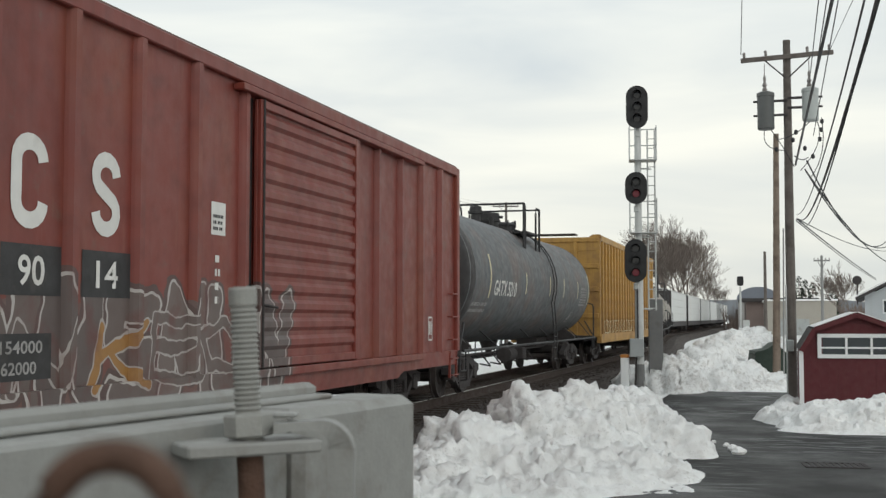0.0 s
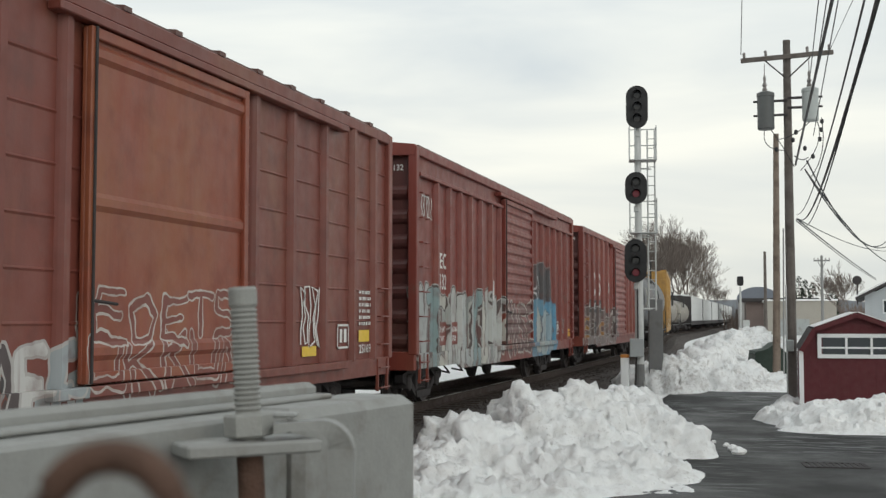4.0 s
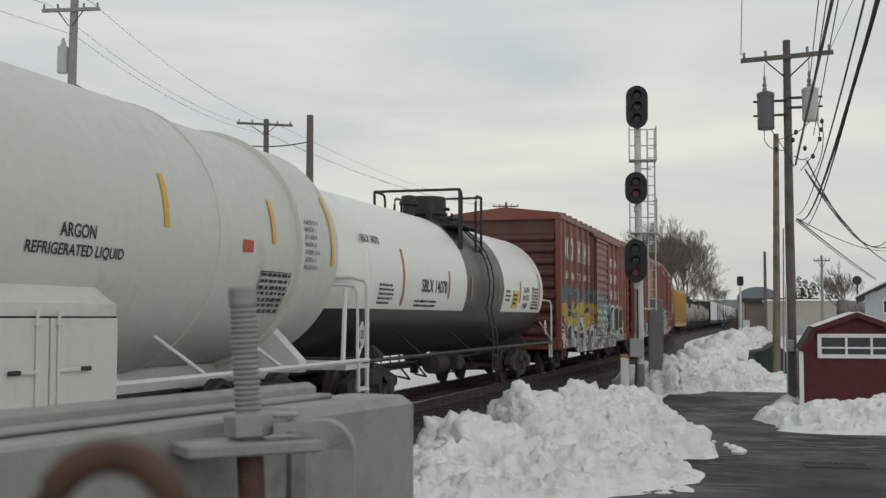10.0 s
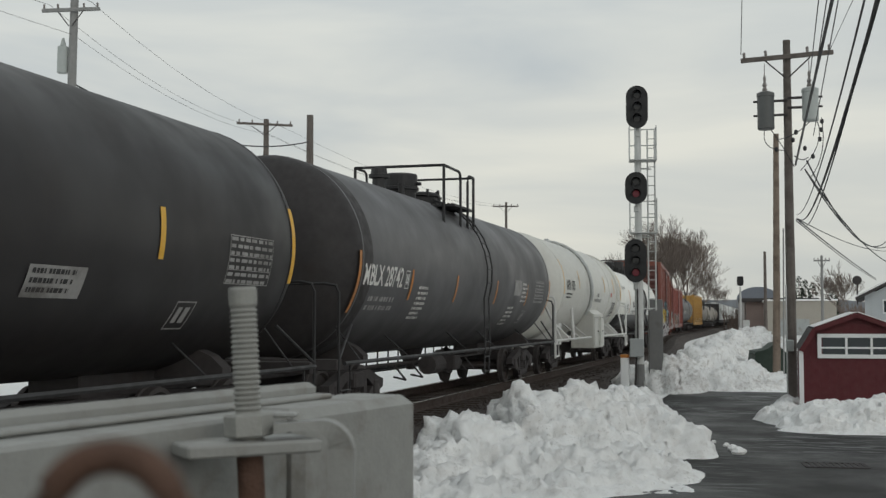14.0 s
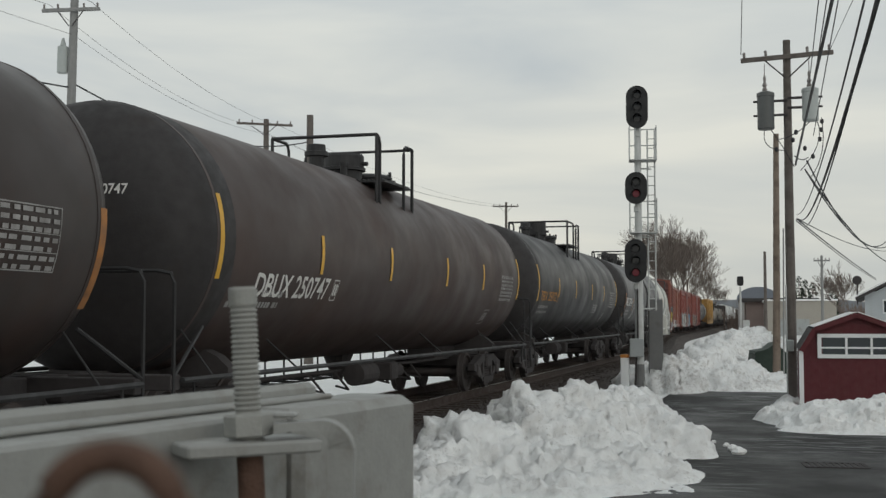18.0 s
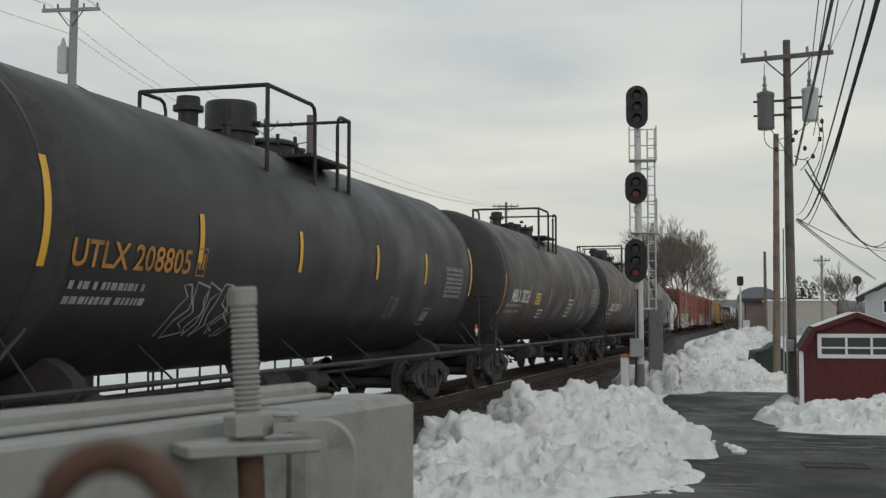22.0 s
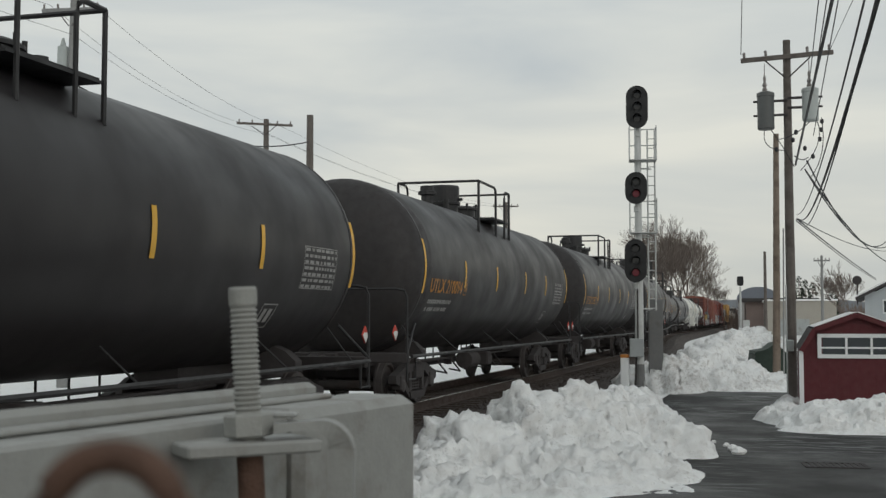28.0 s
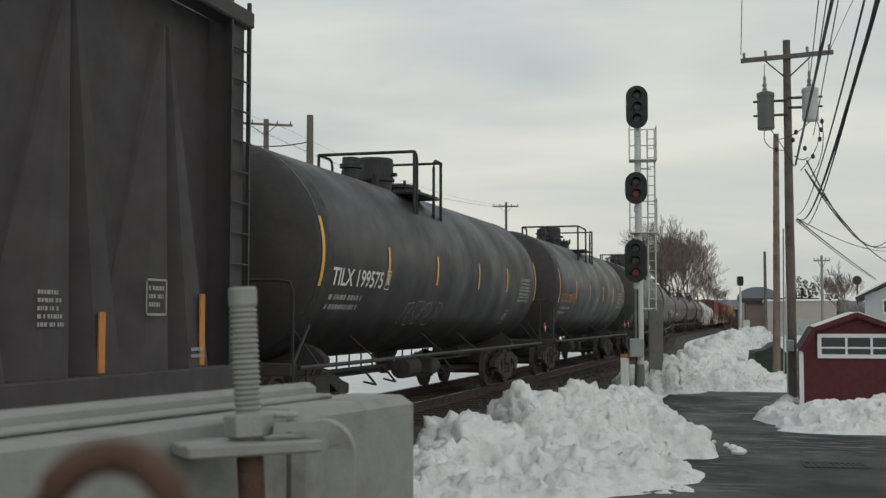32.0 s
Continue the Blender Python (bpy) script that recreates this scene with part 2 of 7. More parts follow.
m_pole2 = surface("brown_pole_wood", (0.205, 0.160, 0.128), 0.9, vary=0.25, big=1.2, small=14.0, dirt=(0.07, 0.05, 0.036), dirt_at=0.58, streak=0.6, bump=0.4)
m_pole3 = surface("silvered_pole_wood", (0.26, 0.26, 0.255), 0.9, vary=0.2, big=1.2, small=14.0, streak=0.4, bump=0.3)
m_trafo = surface("transformer_paint", (0.10, 0.105, 0.105), 0.55, vary=0.15, dirt=(0.1, 0.08, 0.06), streak=0.3)
m_trafo2 = surface("pale_transformer_paint", (0.40, 0.43, 0.42), 0.5, vary=0.12, dirt=(0.25, 0.2, 0.16), streak=0.3)
m_porcelain = surface("grey_porcelain", (0.22, 0.20, 0.19), 0.3, vary=0.1)
m_wire = surface("black_cable", (0.022, 0.022, 0.024), 0.6, vary=0.2)
m_barn = surface("barn_red_boards", (0.092, 0.012, 0.016), 0.7, vary=0.15, big=1.5, small=10.0, dirt=(0.09, 0.02, 0.018), dirt_at=0.62, streak=0.4)
m_trim = surface("white_trim_paint", (0.74, 0.75, 0.75), 0.5, vary=0.05, dirt=(0.5, 0.48, 0.45), dirt_at=0.7)
m_shingle = surface("dark_shingles", (0.055, 0.05, 0.05), 0.9, vary=0.3, big=4.0, small=40.0)
m_siding = surface("pale_house_siding", (0.44, 0.47, 0.49), 0.6, vary=0.08, dirt=(0.33, 0.34, 0.34))
m_beige = surface("beige_block_wall", (0.3520, 0.3280, 0.2880), 0.8, vary=0.12, dirt=(0.3, 0.27, 0.23))
m_concrete = surface("grey_concrete", (0.27, 0.26, 0.25), 0.85, vary=0.15, dirt=(0.16, 0.15, 0.14))
m_greenbin = surface("dark_green_tarp", (0.020, 0.036, 0.026), 0.7, vary=0.3, dirt=(0.04, 0.045, 0.035))
m_bark = surface("bare_branch_bark", (0.165, 0.135, 0.118), 0.95, vary=0.3, big=3.0)
m_brush = surface("far_brush", (0.16, 0.118, 0.098), 0.95, vary=0.3, big=0.3)
m_pine = surface("dark_conifer", (0.030, 0.042, 0.028), 0.9, vary=0.4)
# distance haze is put into the ridge's blue-grey base colour
m_hill = surface("haze_tinted_hill", (0.20, 0.215, 0.235), 0.95, vary=0.12, big=0.02)
m_hallroof = surface("blue_grey_roof", (0.155, 0.17, 0.20), 0.8, vary=0.1)
m_redbox = surface("brick_far", (0.19, 0.145, 0.13), 0.85)


def glow(name, color, strength, base=(0.05, 0.01, 0.01)):
    n = Nodes(name)
    n.b.inputs["Emission Color"].default_value = (*color, 1)
    n.b.inputs["Emission Strength"].default_value = strength
    return n.done(base, 0.3)


m_redlamp = glow("red_signal_lens", (0.9, 0.05, 0.10), 0.045, (0.07, 0.012, 0.02))
m_darklens = surface("unlit_lens", (0.02, 0.02, 0.022), 0.15, vary=0.1)


def glass_mat():
    n = Nodes("window_glass")
    n.b.inputs["Transmission Weight"].default_value = 0.25
    n.b.inputs["IOR"].default_value = 1.45
    return n.done((0.05, 0.06, 0.065), 0.05)


m_glass = glass_mat()


def snow_mat(name, dirty, grit=0.61):
    n = Nodes(name)
    c = n.mix(n.noise(0.9, 4.0), (0.83, 0.84, 0.84), (0.91, 0.91, 0.90))
    c = n.mix(n.ramp(n.noise(1.5, 7.0, (4, 2, 9), 0.70), [(0.52, 0.0), (0.68, dirty)]), c, (0.50, 0.46, 0.43))
    # grit gathers in some stretches and leaves others clean
    where = n.ramp(n.noise(0.45, 3.0, (9, 4, 1)), [(0.40, 0.25), (0.58, 1.0)])
    c = n.mix(n.math("MULTIPLY", where, n.ramp(n.noise(6.0, 8.0, (1, 1, 3), 0.75), [(grit - 0.07, 0.0), (grit + 0.05, dirty)])), c, (0.22, 0.185, 0.16))
    c = n.mix(n.math("MULTIPLY", where, n.ramp(n.noise(22.0, 5.0, (6, 1, 2), 0.7), [(0.58, 0.0), (0.66, dirty)])), c, (0.12, 0.10, 0.085))
    v = n.t.nodes.new("ShaderNodeTexVoronoi")
    v.inputs["Scale"].default_value = 5.5
    n.link(n.co, v.inputs["Vector"])
    h = n.math("ADD", n.noise(7.0, 8.0, (0, 0, 1), 0.72), n.math("MULTIPLY", n.noise(34.0, 6.0, (0, 5, 1), 0.7), 0.6))
    h = n.math("ADD", h, n.math("MULTIPLY", v.outputs["Distance"], -0.7))
    n.bump(h, 0.75, 0.05)
    return n.done(c, 0.7, 0.0, 0.25)


m_snow = snow_mat("ploughed_snow", 0.42)
m_snow_old = snow_mat("old_dirty_snow", 0.58, 0.56)
m_snow2 = snow_mat("settled_snow", 0.25)


def asphalt_mat():
    n = Nodes("wet_asphalt")
    wet = n.ramp(n.noise((0.35, 0.30, 0.5), 5.0, (5, 1, 0), 0.6), [(0.40, 0.0), (0.60, 1.0)])
    c = n.mix(n.noise((1.6, 0.9, 1.0), 6.0), (0.016, 0.0155, 0.015), (0.026, 0.025, 0.024))
    c = n.mix(n.ramp(n.noise(38.0, 3.0, (2, 7, 0)), [(0.52, 0.0), (0.72, 0.4)]), c, (0.062, 0.062, 0.062))
    # thin films of meltwater lying across the lane; their sky sheen is painted in
    film = n.noise((1.1, 6.5, 1.0), 8.0, (7, 7, 0), 0.62, 0.6)
    patchy = n.ramp(n.noise((0.30, 0.22, 1.0), 3.0, (2, 9, 0)), [(0.42, 0.0), (0.56, 1.0)])
    wet_sheen = n.math("MULTIPLY", n.ramp(film, [(0.53, 0.0), (0.60, 1.0)]), patchy)
    c = n.mix(n.math("MULTIPLY", wet_sheen, 0.35), c, (0.15, 0.17, 0.168))
    r = n.mix(wet_sheen, n.ramp(wet, [(0.0, 0.70), (1.0, 0.42)]), (0.36, 0.36, 0.36))
    n.bump(n.math("ADD", n.noise(45.0, 6.0), n.math("MULTIPLY", film, 0.8)), 0.40, 0.012)
    return n.done(c, r, 0.0, 0.2)


m_asphalt = asphalt_mat()


def ballast_mat():
    n = Nodes("oily_ballast")
    v = n.t.nodes.new("ShaderNodeTexVoronoi")
    v.inputs["Scale"].default_value = 16.0
    n.link(n.co, v.inputs["Vector"])
    c = n.mix(n.noise(0.7, 4.0), (0.036, 0.028, 0.025), (0.062, 0.047, 0.041))
    c = n.mix(0.4, c, n.ramp(v.outputs["Color"], [(0.1, (0.03, 0.024, 0.022)), (0.9, (0.11, 0.09, 0.08))]))
    n.bump(v.outputs["Distance"], 1.0, 0.04)
    return n.done(c, 0.9)


m_ballast = ballast_mat()


# strokes of made-up sprayed shapes in a unit box
GLYPHS = (((0, 0, .25, 1), (.25, 1, .7, .05), (.7, .05, 1, 1)), ((.9, 1, .1, .95), (.1, .95, .05, .05), (.05, .05, .95, 0), (.1, .5, .75, .52)),
          ((0, 0, .15, 1), (.15, 1, .5, .35), (.5, .35, .85, 1), (.85, 1, 1, 0)), ((.2, .1, .1, .8), (.1, .8, .6, 1), (.6, 1, .95, .6), (.95, .6, .75, .08), (.75, .08, .2, .1)),
          ((.95, .9, .2, .95), (.2, .95, .1, .6), (.1, .6, .9, .4), (.9, .4, .75, .03), (.75, .03, .05, .08)), ((.1, 0, .15, 1), (.15, .45, .9, 1), (.35, .5, .95, 0)),
          ((0, .9, .5, 1), (.5, 1, 1, .85), (.5, 1, .45, 0)), ((.05, 1, .1, .1), (.1, .1, .8, .05), (.8, .05, .95, 1)))


def stroke_group():
    """Distance from a point to one straight stroke, or the nearer distance given."""
    g = bpy.data.node_groups.new("stroke_distance", "ShaderNodeTree")
    for nm in ("Point", "Start", "Along", "Scaled"):
        g.interface.new_socket(nm, in_out="INPUT", socket_type="NodeSocketVector")
    g.interface.new_socket("Nearest", in_out="INPUT", socket_type="NodeSocketFloat")
    g.interface.new_socket("Distance", in_out="OUTPUT", socket_type="NodeSocketFloat")
    a, z = g.nodes.new("NodeGroupInput"), None
    ops = []
    for kind, op in (("ShaderNodeVectorMath", "SUBTRACT"), ("ShaderNodeVectorMath", "DOT_PRODUCT"), ("ShaderNodeMath", "MINIMUM"), ("ShaderNodeMath", "MAXIMUM"),
                     ("ShaderNodeVectorMath", "SCALE"), ("ShaderNodeVectorMath", "DISTANCE"), ("ShaderNodeMath", "MINIMUM")):
        nd = g.nodes.new(kind)
        nd.operation = op
        ops.append(nd)
    z = g.nodes.new("NodeGroupOutput")
    rel, dot, low, high, run, dist, near = ops
    low.inputs[1].default_value, high.inputs[1].default_value = 1.0, 0.0
    for u, v in ((a.outputs[0], rel.inputs[0]), (a.outputs[1], rel.inputs[1]), (rel.outputs[0], dot.inputs[0]), (a.outputs[3], dot.inputs[1]),
                 (dot.outputs["Value"], low.inputs[0]), (low.outputs[0], high.inputs[0]), (a.outputs[2], run.inputs[0]), (high.outputs[0], run.inputs["Scale"]),
                 (rel.outputs[0], dist.inputs[0]), (run.outputs[0], dist.inputs[1]), (dist.outputs["Value"], near.inputs[0]), (a.outputs[4], near.inputs[1]), (near.outputs[0], z.inputs[0])):
        g.links.new(u, v)
    return g


def paint_group():
    """Fill, outline and halo of a sprayed shape over a colour, by the distance to its strokes."""
    g = bpy.data.node_groups.new("spray_layers", "ShaderNodeTree")
    for nm in ("Distance", "Halo To", "Line To", "Fill To"):
        g.interface.new_socket(nm, in_out="INPUT", socket_type="NodeSocketFloat")
    for nm in ("Under", "Halo", "Line", "Fill"):
        g.interface.new_socket(nm, in_out="INPUT", socket_type="NodeSocketColor")
    g.interface.new_socket("Color", in_out="OUTPUT", socket_type="NodeSocketColor")
    a = g.nodes.new("NodeGroupInput")
    c = a.outputs[4]
    for k in range(3):
        t = g.nodes.new("ShaderNodeMath")
        t.operation = "LESS_THAN"
        x = g.nodes.new("ShaderNodeMix")
        x.data_type = "RGBA"
        for u, v in ((a.outputs[0], t.inputs[0]), (a.outputs[1 + k], t.inputs[1]), (t.outputs[0], x.inputs[0]), (c, x.inputs[6]), (a.outputs[5 + k], x.inputs[7])):
            g.links.new(u, v)
        c = x.outputs[2]
    z = g.nodes.new("NodeGroupOutput")
    g.links.new(c, z.inputs[0])
    return g


g_stroke, g_paint = stroke_group(), paint_group()


def spray(n, c, p, y0, y1, z0, z1, count, half, line, fills, edge, seed, halo=None, order=None):
    """Sprayed block shapes between y0 and y1: thick strokes with an outline, over the colour c."""
    rng = random.Random(seed)
    step = (y1 - y0) / count
    for k in range(count):
        g = GLYPHS[(order[k % len(order)] if order else rng.randrange(len(GLYPHS)))]
        a0, w = y0 + k * step + half * 0.6, step * 1.0 - half * 1.1
        lean, dz = rng.uniform(-0.12, 0.12), rng.uniform(-0.06, 0.06)
        d = None
        for ax, az, bx, bz in g:
            A = Vector((0, a0 + w * (ax + lean * az), z0 + half + dz + (z1 - z0 - 2 * half) * az))
            B = Vector((0, a0 + w * (bx + lean * bz), z0 + half + dz + (z1 - z0 - 2 * half) * bz))
            e = B - A
            q = n.t.nodes.new("ShaderNodeGroup")
            q.node_tree = g_stroke
            q.inputs[1].default_value, q.inputs[2].default_value, q.inputs[3].default_value, q.inputs[4].default_value = A, e, e / e.length_squared, 9.0
            n.link(p, q.inputs[0])
            if d is not None:
                n.link(d, q.inputs[4])
            d = q.outputs[0]
        q = n.t.nodes.new("ShaderNodeGroup")
        q.node_tree = g_paint
        q.inputs[1].default_value, q.inputs[2].default_value, q.inputs[3].default_value = (half + line + halo[0] if halo else 0.0), half + line, half
        for sock, val in ((q.inputs[5], halo[1] if halo else edge), (q.inputs[6], edge), (q.inputs[7], fills[k % len(fills)])):
            sock.default_value = (*val, 1)
        n.link(d, q.inputs[0])
        n.link(c, q.inputs[4])
        c = q.outputs[0]
    return c


def car_red(name, base, tags=None, seed=0.0, sprays=()):
    """Oxide-red side paint with streaks and spray-painted tags. tags: (y0, y1, z0, z1, outline colour, palette, cell size, inner line)."""
    n = Nodes(name)
    c = n.mix(n.noise(0.5, 3.0, (seed, 0, 0)), tone(base, 0.80), tone(base, 1.18))
    c = n.mix(n.ramp(n.noise((5.0, 5.0, 0.3), 5.0, (seed, 3, 1), 0.6), [(0.48, 0.0), (0.8, 0.55)]), c, tone(base, 0.55))
    c = n.mix(n.ramp(n.noise(2.2, 7.0, (2, seed, 5), 0.7), [(0.60, 0.0), (0.72, 0.6)]), c, (0.13, 0.075, 0.055))
    c = n.mix(n.ramp(n.noise((9.0, 9.0, 0.8), 4.0, (2, 1, seed), 0.6), [(0.62, 0.0), (0.8, 0.35)]), c, (0.24, 0.12, 0.09))
    c = n.mix(n.ramp(n.noise((0.8, 0.8, 0.35), 6.0, (seed, 6, 2), 0.65), [(0.50, 0.0), (0.68, 0.5)]), c, (base[0] * 1.15, base[1] * 1.75, base[2] * 1.3))
    y, z = n.axis(1), n.axis(2)
    for k, (y0, y1, z0, z1, ground, palette, cell, inner) in enumerate(tags or []):
        wob = n.math("MULTIPLY", n.math("SUBTRACT", n.noise((1.0, 1.5, 1.5), 3.0, (seed, k * 7.0, 2)), 0.5), 0.7)
        zz, yy = n.math("ADD", z, wob), n.math("ADD", y, wob)
        inside = n.math("MULTIPLY", n.math("MULTIPLY", n.math("GREATER_THAN", zz, z0), n.math("LESS_THAN", zz, z1)),
                        n.math("MULTIPLY", n.math("GREATER_THAN", yy, y0), n.math("LESS_THAN", yy, y1)))
        warp = n.t.nodes.new("ShaderNodeTexNoise")
        warp.inputs["Scale"].default_value, warp.inputs["Detail"].default_value = 2.1, 3.0
        n.link(n.scaled(1.0, (seed + k, 4, 2)), warp.inputs["Vector"])
        flat = n.t.nodes.new("ShaderNodeVectorMath")
        flat.operation = "MULTIPLY_ADD"
        n.link(warp.outputs["Color"], flat.inputs[0])
        flat.inputs[1].default_value = (0.0, 0.7, 1.0)
        n.link(n.scaled((0.0, 1.35, 0.6), (0, seed, k * 3.0)), flat.inputs[2])
        cells = []
        for feat in ("F1", "DISTANCE_TO_EDGE"):
            v = n.t.nodes.new("ShaderNodeTexVoronoi")
            v.feature = feat
            v.inputs["Scale"].default_value = 1.0 / cell
            n.link(flat.outputs[0], v.inputs["Vector"])
            cells.append(v)
        sep = n.t.nodes.new("ShaderNodeSeparateColor")
        n.link(cells[0].outputs["Color"], sep.inputs[0])
        stops = [(i / len(palette), col) for i, col in enumerate(palette)]
        paint = n.ramp(sep.outputs[0], stops, True)
        paint = n.mix(n.math("LESS_THAN", cells[1].outputs["Distance"], 0.03 if inner == 0 else 0.055), paint, ground)
        hi = n.math("MULTIPLY", n.math("GREATER_THAN", cells[1].outputs["Distance"], 0.075), n.math("LESS_THAN", cells[1].outputs["Distance"], 0.115))
        paint = n.mix(n.math("MULTIPLY", hi, inner), paint, (0.60, 0.60, 0.58))
        paint = n.mix(n.ramp(n.noise(3.0, 6.0, (seed, 8, k)), [(0.55, 0.0), (0.8, 0.55)]), paint, (0.09, 0.06, 0.05))
        c = n.mix(inside, c, paint)
    if sprays:
        wv = n.t.nodes.new("ShaderNodeTexNoise")
        wv.inputs["Scale"].default_value, wv.inputs["Detail"].default_value = 2.4, 2.0
        n.link(n.co, wv.inputs["Vector"])
        soft = n.vec("MULTIPLY", n.vec("SUBTRACT", wv.outputs["Color"], (0.5, 0.5, 0.5)), (0.0, 0.26, 0.26))
        p = n.vec("ADD", n.scaled((0.0, 1.0, 1.0)), soft)
        clean = c
        for row in sprays:
            c = spray(n, c, p, *row)
        c = n.mix(n.ramp(n.noise(2.6, 6.0, (seed, 8, 3)), [(0.50, 0.0), (0.78, 0.75)]), c, tone(base, 0.6))
        c = n.mix(n.ramp(n.noise((8.0, 8.0, 0.5), 4.0, (3, 8, seed)), [(0.60, 0.0), (0.8, 0.6)]), c, tone(base, 0.75))
    n.bump(n.noise(24.0, 5.0), 0.12)
    return n.done(c, n.ramp(n.noise(4.0, 3.0), [(0.3, 0.40), (0.7, 0.58)]))


RED = (0.188, 0.0365, 0.0255)
BROWN = (0.183, 0.0495, 0.0345)
TAG_PALE = [(0.45, 0.46, 0.44), (0.26, 0.30, 0.30), (0.20, 0.08, 0.06), (0.50, 0.50, 0.46), (0.05, 0.045, 0.045), (0.34, 0.36, 0.35), (0.16, 0.05, 0.04)]
TAG_WILD = [(0.62, 0.62, 0.60), (0.05, 0.04, 0.07), (0.55, 0.12, 0.22), (0.10, 0.32, 0.32), (0.60, 0.60, 0.62), (0.06, 0.05, 0.06), (0.45, 0.42, 0.44)]
TAG_SHADE = [(0.045, 0.025, 0.045), (0.07, 0.03, 0.05), (0.05, 0.03, 0.06), (0.11, 0.035, 0.035)]
TAG_HAZE = [(0.13, 0.062, 0.052), (0.15, 0.05, 0.04), (0.12, 0.075, 0.066)]
INK, PALE, CREAM = (0.035, 0.03, 0.035), (0.52, 0.51, 0.49), (0.40, 0.37, 0.33)
BRN = (0.118, 0.088, 0.080)
YEL, TEAL, SKY = (0.46, 0.34, 0.04), (0.09, 0.27, 0.28), (0.08, 0.24, 0.36)
m_kcs = car_red("oxide_red_side_a", RED, [(-8.2, -0.5, 0.6, 1.75, (0.13, 0.07, 0.06), TAG_HAZE, 0.9, 0.0)], 1.0,
                ((-8.1, -0.2, 0.66, 1.96, 8, 0.15, 0.03, (BRN, (0.14, 0.105, 0.095), BRN, (0.10, 0.075, 0.07)), (0.42, 0.39, 0.37), 3, (0.05, (0.085, 0.05, 0.045)), (5, 1, 2, 0, 4, 2, 7, 0)),
                 (-7.8, -1.2, 0.95, 1.62, 6, 0.05, 0.02, ((0.30, 0.15, 0.04), BRN, BRN), (0.36, 0.33, 0.31), 9, None, (1, 3, 0, 5))))
m_eec = car_red("oxide_red_side_b", RED, [(-8.2, -1.5, 0.6, 1.95, (0.07, 0.05, 0.045), [(0.10, 0.05, 0.045), (0.22, 0.24, 0.23), (0.14, 0.06, 0.05), (0.30, 0.31, 0.29)], 0.7, 0.0)], 5.0,
                ((-8.2, -1.5, 0.58, 2.12, 11, 0.11, 0.03, ((0.42, 0.43, 0.41), (0.36, 0.38, 0.37), (0.20, 0.27, 0.27), (0.45, 0.44, 0.39), (0.40, 0.41, 0.39)), (0.07, 0.055, 0.05), 5, (0.02, (0.33, 0.33, 0.31)), (1, 0, 6, 4, 2, 0, 7, 5, 3, 2, 0)),
                 (-1.4, 1.7, 0.75, 1.95, 4, 0.12, 0.035, ((0.115, 0.05, 0.042),), (0.42, 0.40, 0.36), 6, None, (2, 0, 4, 1)),
                 (1.75, 4.35, 1.35, 3.0, 1, 0.66, 0.03, ((0.045, 0.04, 0.042),), (0.22, 0.20, 0.19), 27, None, (3,)),
                 (1.8, 5.15, 0.50, 2.15, 2, 0.60, 0.03, ((0.10, 0.22, 0.30), SKY), (0.07, 0.12, 0.17), 7, None, (3, 3)),
                 (2.3, 4.7, 0.62, 1.85, 3, 0.22, 0.02, ((0.34, 0.36, 0.34), (0.30, 0.36, 0.37), (0.22, 0.30, 0.34)), (0.10, 0.13, 0.16), 17, None, (3, 7, 3)),
                 (2.0, 3.0, 2.0, 2.6, 2, 0.012, 0.012, ((0.50, 0.50, 0.50),), (0.40, 0.40, 0.40), 37, None, (5, 3))))
m_ns = car_red("brown_side_a", BROWN, [(-7.4, -1.2, 0.6, 1.05, (0.15, 0.05, 0.035), TAG_PALE, 0.4, 0.0)], 9.0,
               ((-7.3, -1.2, 0.62, 1.42, 14, 0.06, 0.03, (PALE, (0.30, 0.33, 0.34), (0.08, 0.06, 0.06)), (0.40, 0.38, 0.36), 11),
                (-1.2, 1.9, 0.9, 1.8, 5, 0.05, 0.025, (BROWN,), (0.42, 0.38, 0.35), 12)))
